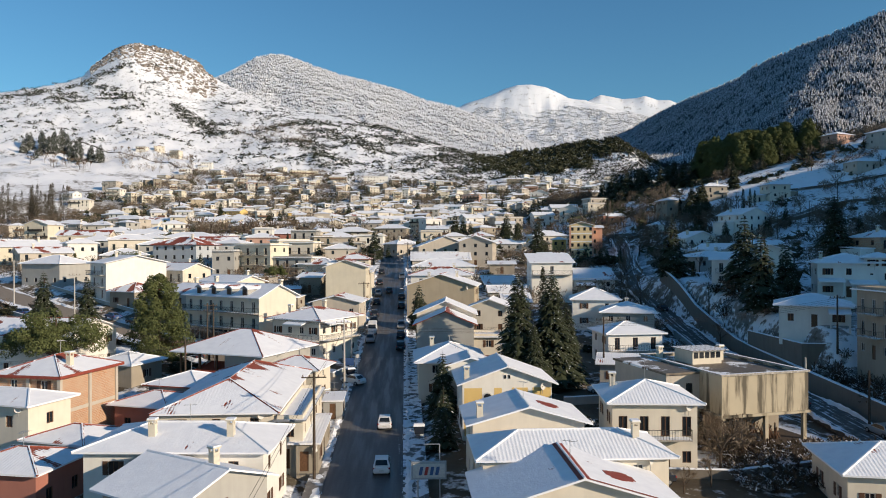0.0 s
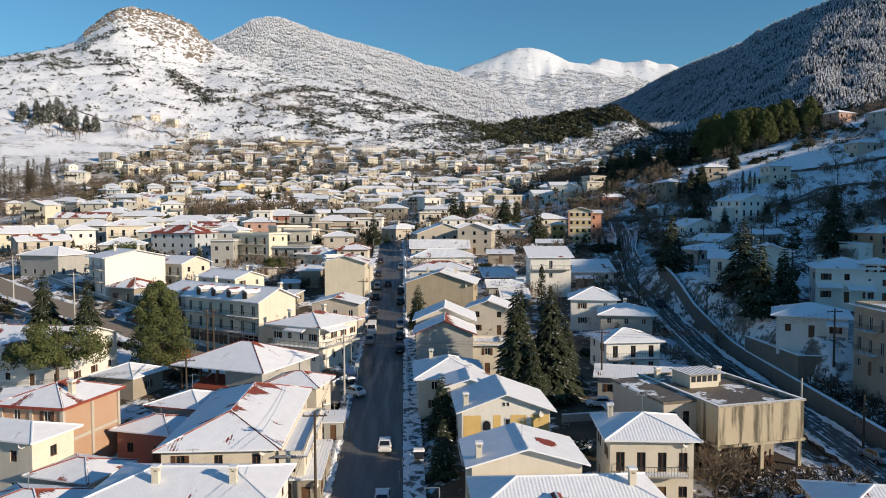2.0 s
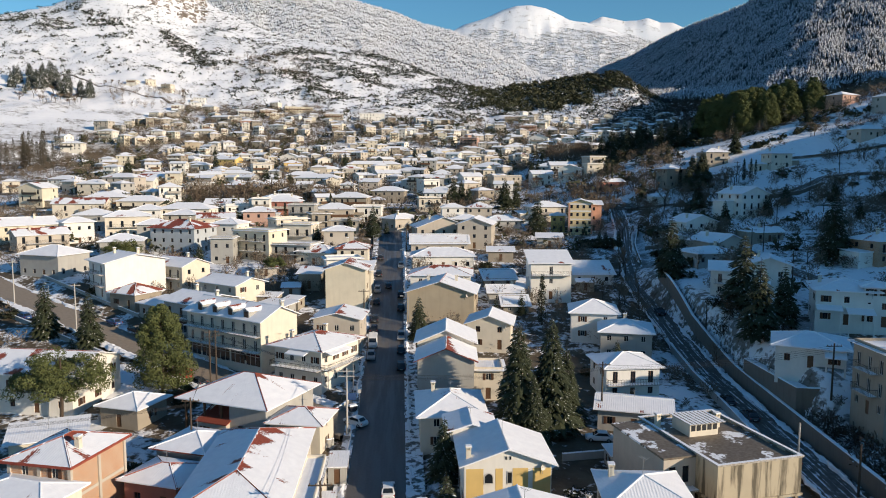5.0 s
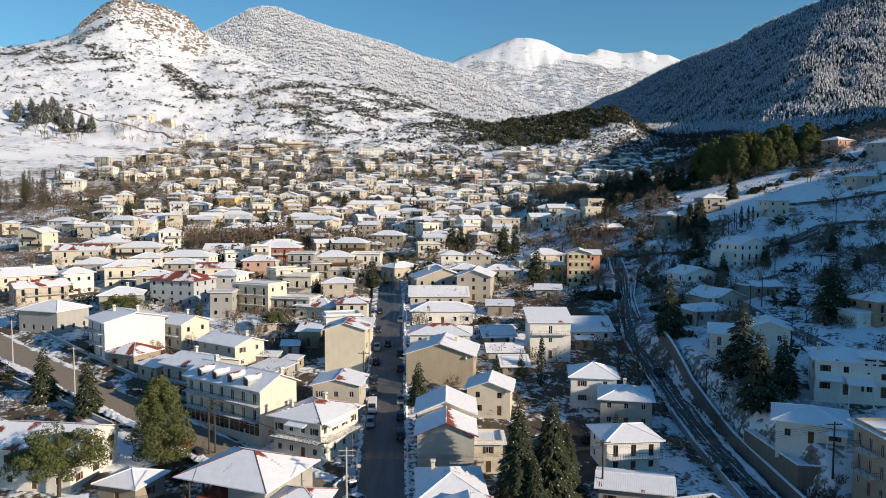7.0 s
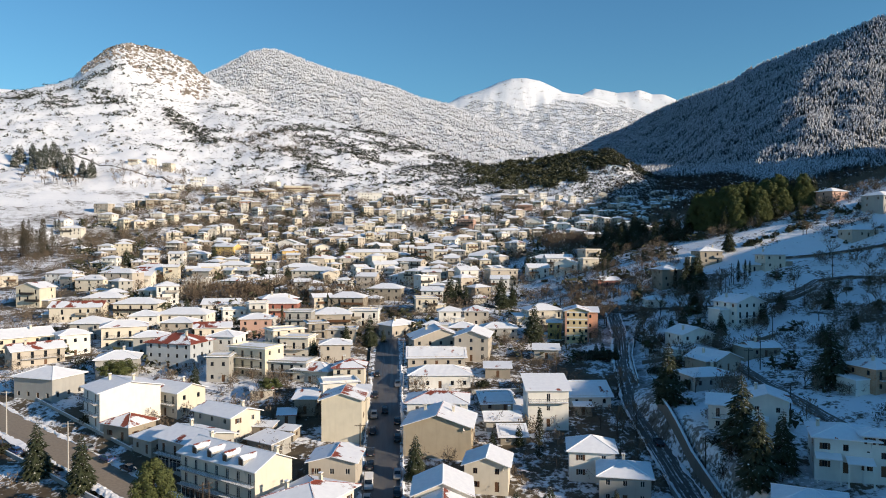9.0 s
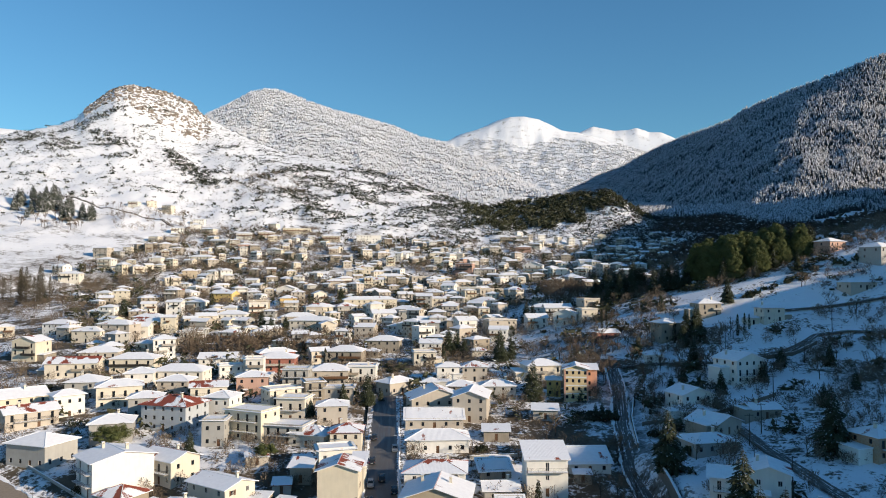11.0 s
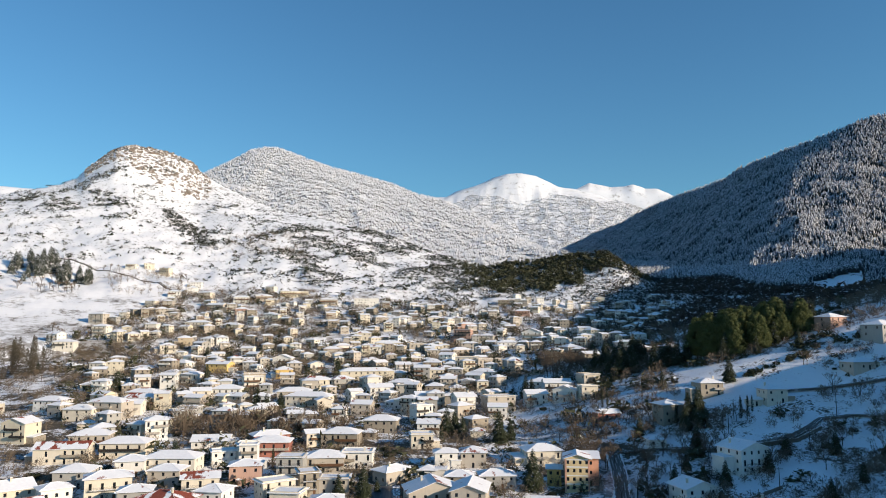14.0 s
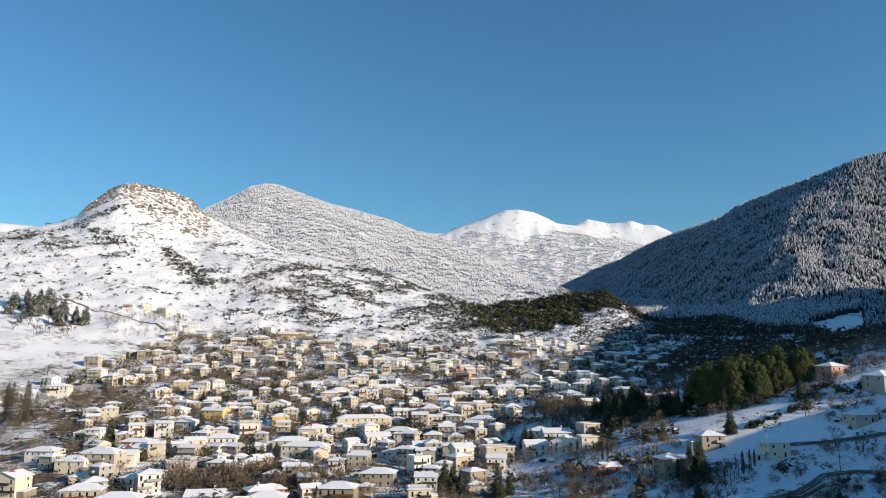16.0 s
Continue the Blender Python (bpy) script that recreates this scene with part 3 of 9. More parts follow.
# ---- the lie of the land: crests as (bearing, range, height) seen from the street ----
ROCK = ((-35.7, 1702, 311), (-31.7, 1652, 311), (-28.0, 1652, 336), (-26.0, 1682, 358), (-24.3, 1722, 382), (-23.4, 1742, 401), (-22.8, 1752, 423), (-21.6, 1762, 459), (-20.9, 1767, 479), (-20.1, 1772, 489), (-18.4, 1802, 494), (-16.8, 1822, 488), (-15.6, 1842, 476), (-15.0, 1842, 453), (-14.2, 1822, 434), (-13.1, 1782, 409), (-11.0, 1702, 367), (-8.9, 1602, 328), (-6.3, 1522, 305), (-3.6, 1452, 281), (-0.1, 1382, 248), (2.6, 1322, 215), (5.3, 1252, 188), (8.8, 1202, 160))
FOREST = ((-17.1, 2752, 540), (-14.6, 2852, 661), (-13.2, 2862, 701), (-12.1, 2872, 737), (-11.3, 2882, 767), (-10.2, 2882, 779), (-9.2, 2872, 775), (-7.7, 2832, 741), (-6.3, 2802, 710), (-5.0, 2762, 681), (-2.8, 2702, 645), (-0.5, 2642, 603), (1.7, 2562, 547), (4.0, 2482, 509), (6.2, 2402, 451), (8.0, 2302, 394), (9.8, 2202, 345), (11.5, 2102, 302), (14.1, 2002, 266), (17.5, 1902, 232))
PEAK = ((-2.8, 4202, 705), (-0.1, 4202, 741), (3.7, 4252, 848), (5.8, 4302, 918), (7.8, 4332, 977), (8.9, 4352, 1011), (10.0, 4352, 1012), (11.1, 4352, 993), (12.2, 4332, 942), (13.3, 4302, 906), (15.1, 4252, 865), (16.8, 4202, 812), (18.9, 4152, 749), (21.8, 4102, 647), (25.7, 4102, 588))
FAR = ((11.6, 4702, 939), (14.2, 4752, 990), (15.3, 4782, 1019), (16.2, 4782, 1001), (17.0, 4782, 983), (17.9, 4792, 992), (18.6, 4792, 1004), (19.5, 4782, 965), (20.4, 4782, 961), (21.2, 4762, 935), (22.0, 4742, 899), (22.8, 4702, 920), (24.2, 4702, 878), (27.7, 4702, 790))
RIGHT = ((12.6, 2798, 372), (15, 2750, 409), (17.6, 2600, 433), (19.7, 2476, 463), (21.8, 2343, 475), (23.8, 2204, 473), (25.4, 2102, 474), (26.2, 2066, 490), (27.7, 1998, 494), (29.6, 1950, 505), (31.1, 1920, 513), (32.9, 1910, 529), (33.9, 1906, 542), (34.8, 1911, 551), (35.5, 1916, 554), (38.1, 1920, 563), (42.4, 1920, 535), (48, 2000, 470), (53, 1800, 470), (60, 1600, 450), (66, 1450, 420), (78, 1400, 280))
RIGHT_FOOT = ((12, 1700), (20, 1450), (24, 1230), (27, 1130), (30, 1105), (33, 1150), (36, 1230))
KNOLL = ((5.3, 1202, 165), (8.0, 1202, 176), (10.6, 1182, 181), (12.8, 1162, 185), (15.0, 1142, 188), (16.3, 1122, 186), (17.5, 1112, 173), (18.8, 1102, 154), (20.2, 1092, 133), (21.6, 1082, 114), (23.2, 1062, 96))

SLOPE_Y = (-400, 0, 60, 107, 135, 157, 180, 211, 260, 340, 430, 524, 600, 690, 790, 900, 1200, 2000)
SLOPE_Z = (-20, -4, -1, 1.5, 3, 6, 9.5, 14.5, 20, 26.5, 35, 45, 51, 62, 76, 95, 130, 200)


def smooth(a, b, v):
    s = np.clip((v - a) / (b - a), 0, 1)
    return s * s * (3 - 2 * s)


def lumps(x, y, size, seed=0.0):
    """Cheap smooth relief of about that size in metres, from -1 to 1."""
    k, s = 2 * math.pi / size, seed
    return (np.sin(k * x + 1.3 * np.sin(0.7 * k * y + s) + s) * np.cos(0.9 * k * y + 1.1 * np.sin(0.8 * k * x - s) + 2 * s)
            + 0.5 * np.sin(2.1 * k * (x + 0.4 * y) + 1.7 * np.sin(1.3 * k * y + s)) * np.cos(1.8 * k * (y - 0.3 * x) + s)) / 1.5


def foot_of(foot, bearing):
    """How far off a mountain begins; its foot may lie farther in some bearings than in others."""
    return np.interp(bearing, *zip(*foot[0])) if isinstance(foot[0], tuple) else foot[0]


def rise(crest, foot, x, y, bend, back=0.5):
    """One mountain: from its foot up to its crest, and down behind it."""
    bearing, reach = np.degrees(np.arctan2(x, y)), np.hypot(x, y)
    b, r, h = (np.array(c) for c in zip(*crest))
    start = foot_of(foot, bearing)
    rc, hc = np.interp(bearing, b, r), np.interp(bearing, b, h)
    calm = sum(np.interp(bearing + k, b, h) for k in (-7, -4, -2, 0, 2, 4, 7)) / 7
    f = np.clip((reach - start) / (rc - start), 0, 1)
    up = foot[1] + (calm - foot[1]) * f ** bend + (hc - calm) * smooth(0.72, 1.0, f)
    z = np.where(reach < rc, up, hc - (reach - rc) * back)
    return np.where((reach < start) | (bearing < b[0] - 25) | (bearing > b[-1] + 25), -500, z)


def plain_height(x, y):
    """The valley floor and the near slopes, without the mountains."""
    z = np.interp(y, SLOPE_Y, SLOPE_Z)
    z = z + 8 * smooth(62.5, 67, x) * (1 - smooth(150, 230, y)) * smooth(104, 113, y) + 5 * smooth(66, 80, x) * (1 - smooth(100, 112, y)) * smooth(20, 70, y)
    g = np.interp(y, (-200, 0, 132, 260, 300, 350, 400, 600, 800, 1000), (0.3, 0.2, 0.2, 0.47, 0.7, 1.05, 1.0, 0.6, 0.2, 0))
    z = z + 0.27 * np.clip(x - 60, 0, 320) * g
    # Added ridge out of view on the right; its height sets the shadow's edge.
    ridge = np.exp(-((np.minimum(x, 330) - 330) / 75) ** 2) * smooth(-420, -200, y) * (1 - smooth(240, 420, y))
    z = z + np.maximum(np.interp(y, (-400, -120, -60, 0, 90, 200, 260), (44, 97, 112, 122, 125, 118, 110)) - z, 0) * ridge
    # Added unseen height farther off, to shade the valley and the hillside.
    shade_spur = np.exp(-((np.minimum(x, 900) - 900) / 120) ** 2) * smooth(-76, -1, y) * (1 - smooth(900, 1000, y))
    z = z + np.maximum(357 - z, 0) * shade_spur
    z = z - 10 * smooth(-150, -400, x) * smooth(150, 300, y) * (1 - smooth(400, 600, y))
    return z


def height(x, y):
    """The height of the ground."""
    x, y = np.asarray(x, float), np.asarray(y, float)
    z = plain_height(x, y)
    far = smooth(500, 1100, np.hypot(x, y))
    z = z + far * 5 * lumps(x, y, 160, 1.0)
    z = z + np.maximum(66 - z, 0) * smooth(650, 694, np.hypot(x, y)) * (1 - smooth(-13, -6, np.degrees(np.arctan2(x, y)))) * (np.hypot(x, y) < 760)
    rough = 10 * lumps(x, y, 210, 3.0) + 5 * lumps(x, y, 80, 5.0) + 2 * lumps(x, y, 35, 2.0)
    for crest, foot, bend, back in ((ROCK, (690, 66), 1.2, 0.6), (FOREST, (1500, 150), 1.1, 0.5), (PEAK, (2900, 300), 1.2, 0.4),
                                    (FAR, (4300, 500), 1.0, 0.4), (RIGHT, (RIGHT_FOOT, 105), 1.25, 0.5), (KNOLL, (860, 78), 0.9, 0.5)):
        m = rise(crest, foot, x, y, bend, back)
        b, r, h = (np.array(c) for c in zip(*crest))
        rc = np.interp(np.degrees(np.arctan2(x, y)), b, r)
        start = foot_of(foot, np.degrees(np.arctan2(x, y)))
        away = np.clip(np.abs(rc - np.hypot(x, y)) / 250, 0, 1) * smooth(start, start + 300, np.hypot(x, y))
        z = np.maximum(z, m + rough * away * (0.45 if crest is ROCK else 1.0))
    return z


def h_at(x, y):
    return float(height(x, y))


# ---- the ground ----
def polar_ground():
    """One sheet all round, finest where it is seen, out to the farthest peaks."""
    fine = np.arange(-37, 37.01, 0.16)
    wide = np.concatenate([np.arange(-180, -37, 3.0), fine, np.arange(40, 180, 3.0)])
    reach = np.concatenate([[0.0, 15, 30, 45], 52 * 1.0125 ** np.arange(0, 366)])
    th, rr = np.meshgrid(np.radians(wide), reach, indexing="ij")
    x, y = rr * np.sin(th), rr * np.cos(th)
    z = height(x, y) - sunk(x, y)
    n, m = x.shape
    verts = np.stack([x, y, z], -1).reshape(-1, 3)
    i, j = np.meshgrid(np.arange(n), np.arange(m - 1), indexing="ij")
    k = (i + 1) % n
    faces = np.stack([i * m + j, i * m + j + 1, k * m + j + 1, k * m + j], -1).reshape(-1, 4)
    me = bpy.data.meshes.new("ground")
    me.vertices.add(len(verts))
    me.vertices.foreach_set("co", verts.ravel())
    me.loops.add(faces.size)
    me.loops.foreach_set("vertex_index", faces.ravel())
    me.polygons.add(len(faces))
    me.polygons.foreach_set("loop_start", np.arange(0, faces.size, 4))
    me.polygons.foreach_set("loop_total", np.full(len(faces), 4))
    me.polygons.foreach_set("use_smooth", np.ones(len(faces), bool))
    me.update()
    me.validate()
    me.materials.append(GROUND)
    tagged(new("ground", me), "snow-covered valley floor, slopes and mountains", "ground", kind="structure")


ROADS = {"street": (((-4.2, 20), (-4.2, 150), (-4.2, 220), (-4.6, 268)), 3.9, ASPHALT),
         "side_road": (((-180, 262), (-103, 193), (-63, 160.5), (-27, 130), (-15, 119.5), (-7.5, 113)), 4.3, BARE_ROAD),
         "hill_road": (((52, 40), (55.5, 80), (58, 117), (60, 157), (63, 195), (71, 230), (80, 262), (86, 290)), 2.7, SLUSH),
         "lane": (((88, 292), (106.5, 285.6), (121.8, 278.2), (137, 276.5), (150, 275.5), (162.5, 281.5), (169, 285.5), (180, 283), (195, 272), (220, 262)), 1.7, SLUSH),
         "upper_lane": (((163, 318), (170, 316.3), (183.5, 310), (196, 306), (209, 302), (240, 298)), 1.8, SLUSH),
         "garden_lane": (((101, 216), (100, 202), (98.5, 190), (97.6, 177), (97.2, 163), (98.5, 148)), 1.7, SLUSH)}


def line_points(pts, step=1.5):
    out = []
    for (x0, y0), (x1, y1) in zip(pts, pts[1:]):
        n = max(1, int(math.hypot(x1 - x0, y1 - y0) / step))
        out += [(x0 + (x1 - x0) * i / n, y0 + (y1 - y0) * i / n) for i in range(n)]
    return out + [pts[-1]]


def sunk(x, y):
    """How far the bare ground lies below the slope, under roads."""
    s = np.zeros_like(x)
    for pts, half, _ in ROADS.values():
        for (x0, y0), (x1, y1) in zip(pts, pts[1:]):
            dx, dy = x1 - x0, y1 - y0
            t = np.clip(((x - x0) * dx + (y - y0) * dy) / (dx * dx + dy * dy), 0, 1)
            d = np.hypot(x - x0 - t * dx, y - y0 - t * dy)
            s = np.maximum(s, 0.7 * (1 - smooth(half + 1.5, half + 4.5, d)))
    return s


def strip(name, pts, lo, hi, lift, material, label, category, cells=4, kind="structure", thick=0.6):
    """A band along a line from lo to hi metres to its right, draped over the slope."""
    line = line_points(pts)
    bm = bmesh.new()
    layer = bm.loops.layers.uv.new("UVMap")
    rows, run = [], 0.0
    for i, (x, y) in enumerate(line):
        a, b = line[max(0, i - 1)], line[min(len(line) - 1, i + 1)]
        k = math.hypot(b[0] - a[0], b[1] - a[1])
        nx, ny = (b[1] - a[1]) / k, -(b[0] - a[0]) / k
        zc = h_at(x, y) + lift
        row = []
        for j in range(cells + 1):
            o = lo + (hi - lo) * j / cells
            row.append((bm.verts.new((x + nx * o, y + ny * o, zc)), o))
        row.insert(0, (bm.verts.new((x + nx * lo, y + ny * lo, zc - thick)), lo))
        row.append((bm.verts.new((x + nx * hi, y + ny * hi, zc - thick)), hi))
        rows.append((row, run))
        run += 1.5
    for (r0, v0), (r1, v1) in zip(rows, rows[1:]):
        for (a, ua), (b, ub), (c, uc), (d, ud) in zip(r0, r0[1:], r1, r1[1:]):
            f = bm.faces.new((a, b, d, c))
            for loop, u, v in zip(f.loops, (ua, ub, ud, uc), (v0, v0, v1, v1)):
                loop[layer].uv = (u, v)
    bmesh.ops.recalc_face_normals(bm, faces=bm.faces)
    return tagged(part(name, bm, material), label, category, kind=kind)


polar_ground()
for key, (pts, half, material) in ROADS.items():
    strip("road", pts, -half, half, 0.0, material, "dark wet asphalt street with traces of snow" if key == "street" else "village road with ruts in thin snow", "road", 6)
strip("lane", ((-430, 962), (-388, 947), (-345, 930), (-300, 912), (-262, 880)), -1.7, 1.7, 0.9, SLUSH, "bare dirt lane across the snowfield", "lane", 3, thick=2.0)
PAVING = snow_on("snowy_pavement", (0.22, 0.21, 0.2), 0.02, 0.5)
SNOWY_PAVING = snow_on("pavement_under_snow", (0.2, 0.19, 0.18), 0.1, 0.9)
for lo, hi, cover in ((-5.6, -3.9, PAVING), (3.9, 6.4, SNOWY_PAVING)):
    strip("pavement", ROADS["street"][0], lo, hi, 0.14, cover, "kerbed pavement with heaped snow", "pavement", 3)


# ---- the houses by the street ----
N = "houses by the street"
def awning(owner, m, w, deep):
    """A small snowy canopy roof that slopes away from a wall."""
    bm = bmesh.new()
    v = [bm.verts.new(p) for p in ((-w / 2, -deep, 0), (w / 2, -deep, 0), (w / 2, 0.4, 0.45), (-w / 2, 0.4, 0.45))]
    u = [bm.verts.new(q.co + Vector((0, 0, 0.18))) for q in v]
    bm.faces.new(v[::-1])
    bm.faces.new(u)
    for i in range(4):
        bm.faces.new((v[i], v[(i + 1) % 4], u[(i + 1) % 4], u[i]))
    part("awning", bm, SNOW_PILE, owner, "sloping canopy with snow").matrix_basis = m


def open_shed(x, y, rot):
    """A broad pyramid roof on posts: one half is a walled room, the other an open barn."""
    ob = thing("barn", x, y, h_at(x, y), rot, "open barn with a broad snowy pyramid roof on posts", "barn", N)
    w, d, tall = 15.0, 13.0, 6.0
    bm, lines, _ = roof_mesh(w, d, "hip", 1.0, 2.5, 0.18, rot)
    r = part("roof", bm, ROOFS["most"], ob, "tiled pyramid roof, snow melting below the tip")
    r.location.z = tall
    bm = bmesh.new()
    for p, q in lines:
        tube(bm, p + Vector((0, 0, 0.16)), q + Vector((0, 0, 0.16)), 0.09, 0.09, 6)
    part("ridge_tiles", bm, ROOFS["half"], r)
    bm = bmesh.new()
    facade(bm, (1.0, -d / 2, 0), (1, 0, 0), w / 2 - 1.0, tall, ((1.5, 1.2, 2.6, 2.4), (4.0, 1.2, 5.1, 2.4)))
    facade(bm, (w / 2, -d / 2, 0), (0, 1, 0), d, tall, ((4, 0.1, 5.2, 2.3),))
    facade(bm, (w / 2, d / 2, 0), (-1, 0, 0), w, tall, ())
    facade(bm, (1.0, d / 2, 0), (0, -1, 0), d, tall, ())
    part("wall", bm, WALLS["grey"], ob)
    for px in (-w / 2 + 0.2, -w / 4, -0.6):
        for py in (-d / 2 + 0.2, 0):
            share("post", cached(("barn_post",), lambda b: box(b, -0.14, -0.14, -2, 0.14, 0.14, 6.0), WOOD), ob, pose(px, py, 0))


house(-19.7, 67.8, 15.6, 8.4, 6.3, -4, "hip", "white", "deep", 0.3, cols=3, chimneys=((-2.6, -2.2), (4.4, -2.2)), group=N, label="long low white house with a plain snow-covered roof")
house(-17.4, 58.8, 8.5, 9, 5.6, -35, "gable_x", "grey", "deep", 0.34, cols=1, side=1, chimneys=((2.0, 1.0),), group=N, label="small grey house with red verge tiles under snow")
house(-19.4, 88, 11.6, 25, 5.9, 0, "hip", "cream", "most", 0.37, side=5, group=N, label="long two-storey house with a hipped, partly melted tile roof")
house(-11.9, 84, 2.6, 17, 5.0, 0, "flat", "cream", "sheet", cols=1, side=4, over=0.4, ridge=False, group=N, label="low cream shop wing with a snowy sheet roof")
house(-10.4, 80.8, 2.9, 11.5, 2.9, 0, "mono", "stone", "most", 0.03, cols=1, side=3, over=0.25, group=N, label="low terrace room with a flat snowy roof by the pavement")
house(-9.4, 96.6, 2.4, 4.6, 2.4, 0, "mono", "grey", "full", 0.05, cols=1, side=1, over=0.2, group=N, label="small grey kiosk with a snowy flat roof")
open_shed(-24.8, 115, -25)
house(-28.6, 110.6, 5.2, 3.6, 3.0, -25, "mono", "beige", "bare", 0.3, cols=2, side=1, over=0.3, group=N, label="little hut with a bare red tile roof")
house(-15.6, 107.2, 7.5, 6.5, 4.6, -12, "hip", "cream", "most", 0.36, cols=1, side=1, group=N, label="low cream house behind the long roof")
brick_house = house(-41.1, 88.7, 8, 9.6, 8.5, -15, "hip", "brick", "half", 0.36, cols=2, side=0, chimneys=((2.6, -1.5),), group=N, label="unplastered orange brick house with red tiles and melting snow")
house(-42.6, 81.3, 10, 5.6, 6.9, -20, "hip", "cream", "full", 0.3, cols=2, group=N, label="cream house with a plain snow-covered roof")
house(-30.5, 91.5, 7.5, 6.5, 3.8, -20, "hip", "red", "most", 0.3, cols=2, group=N, label="small dark red cottage with a snowy patched roof")
house(-29.0, 100.0, 7.5, 7.5, 4.2, -20, "hip", "grey", "full", 0.3, cols=1, group=N, label="low grey cottage under snow in the shade")
house(-34.5, 78.5, 7, 6, 3.6, -20, "hip", "cream", "most", 0.3, cols=1, side=1, group=N, label="little outhouse with a snowy hipped roof")
house(-35.5, 69.5, 8, 7, 4.0, -12, "hip", "red", "half", 0.3, cols=1, group=N, label="low red-trimmed house with half-melted snow")
house(-61.5, 128, 17, 14, 6.6, -10, "gable_x", "white", "half", 0.3, cols=4, group=N, label="long white workshop with a band of bare red tiles")
house(-52, 106.5, 9.5, 6, 3.0, 20, "mono", "pale", "full", 0.12, cols=2, group=N, label="pale yellow outbuilding with a flat snowy roof")
house(-44, 118, 7, 7, 3.4, -20, "hip", "stone", "full", 0.35, cols=1, side=1, group=N, label="small stone shed with a snowy hipped roof")
corner = house(-16.7, 136.9, 10.5, 12, 7.4, -30, "hip", "lime", "most", 0.28, cols=4, side=4, over=1.1, chimneys=((-3.5, -3.0), (0.5, 2)), group=N, label="two-storey corner house with balconies round it and a tiled roof")
balcony(corner, pose(0, -6.0, 3.6), 10.5, 1.5)
balcony(corner, pose(5.25, 0.0, 3.6, 0, 0, 90), 12, 1.4)
awning(corner, pose(1.0, -7.0, 6.35), 4.2, 1.3)
awning(corner, pose(6.2, -2.5, 6.35, 0, 0, 90), 6.5, 1.2)
house(-13.6, 152.5, 9.5, 9, 7.0, -6, "gable_y", "beige", "most", 0.25, group=N, label="beige house with a low snowy roof")
long_building = house(-33.3, 148.6, 22, 9.5, 9.2, -37.5, "gable_x", "cream", "full", 0.44, cols=7, side=0, floors=3, balconies=(1, 2), reach=0.99, chimneys=((-8, 0.5), (10.2, 1.5)), group=N, label="long three-storey building with dormers and full-length balconies")
shops = house(-45.4, 164.6, 12, 11, 6.8, -37.5, "gable_x", "grey", "full", 0.26, cols=3, balconies=(1,), reach=0.99, over=0.9, chimneys=((-3, 1),), group=N, label="two-storey grey building with shops and a wide snowy roof")
house(-65.5, 180.5, 8.5, 8, 3.8, -30, "hip", "stone", "half", 0.42, cols=2, group=N, label="low stone house with a bare red slope of tiles")
house(-57.0, 173.0, 7.0, 7, 3.4, -37.5, "mono", "beige", "full", 0.1, cols=2, group=N, label="low beige shop with a flat snowy roof")
house(-14, 180, 9.6, 9.5, 9.4, -3, "gable_y", "pale", "half", 0.33, cols=0, side=3, group=N, label="tall pale yellow house with a blank gable wall")
house(-9.9, 190.0, 3.0, 8, 6.5, -3, "mono", "cream", "most", 0.12, cols=1, side=2, group=N, label="narrow cream stair wing beside a tall house")
house(-70.9, 190.4, 11, 15, 8.8, -49, "gable_x", "white", "full", 0.22, cols=2, side=0, floors=3, over=0.8, balconies=(1, 2), reach=0.9, chimneys=((-3, -2), (2, 2)), group=N, label="big white three-storey house with balconies on its shaded front")
verge_house = house(13, 57, 14.5, 8.5, 5.0, 0, "gable_y", "cream", "deep", 0.3, cols=2, group=N, label="cream house with red verge tiles and melting snow")
house(14.5, 64.6, 16, 7, 6.0, 0, "hip", "cream", "full", 0.36, cols=3, chimneys=((5.8, -1.2),), group=N, label="cream house with a plain hipped snow-covered roof")
gable_house = house(11.8, 73, 10.8, 7.6, 6.5, 0, "gable_y", "cream", "deep", 0.28, cols=0, side=1, chimneys=((-4.6, -2.6),), group=N, label="cream gabled house with a melted red patch in its snow")
yellow_house = house(12.0, 90, 10.6, 9.5, 6.5, 0, "gable_y", "white", "full", 0.36, cols=3, floors=1, side=2, chimneys=((-4.7, -3.5),), group=N, label="cream and yellow gabled house with a snowy roof")
house(8.6, 98.5, 6, 6, 6.6, 0, "gable_y", "white", "full", 0.3, cols=0, side=1, group=N, label="small white gabled annexe under snow")
house(6.6, 109.5, 9.4, 11.5, 5.3, 0, "hip", "cream", "full", 0.38, cols=2, chimneys=((-2.5, 3.0),), group=N, label="low cream house with a hipped snowy roof")
house(7.0, 126, 9.6, 9, 7.9, -4, "gable_y", "grey", "most", 0.42, cols=0, side=2, group=N, label="grey-walled house with a blank gable and red patch of tiles")
house(7.6, 136, 10.4, 10, 8.2, -4, "gable_y", "cream", "full", 0.42, cols=2, group=N, label="cream gabled house in the street row under snow")
house(14.5, 127.5, 5, 6.5, 5.2, -4, "flat", "cream", "full", cols=1, side=1, group=N, label="small cream flat-roofed annexe under snow")
house(9.2, 172, 15.5, 13, 6.4, -10, "gable_y", "ochre", "most", 0.33, cols=0, side=4, chimneys=((3, 1), (-4, 3)), group=N, label="tan house with a broad blank gable and patched snow")
house(9.5, 186, 15, 11, 6.2, -6, "hip", "white", "most", 0.3, cols=3, chimneys=((3, 2),), group=N, label="white house with a patched snowy roof")
house(18.2, 153, 9.0, 9, 5.5, -12, "gable_y", "cream", "full", 0.36, cols=2, floors=2, group=N, label="small cream gabled house with two little windows")
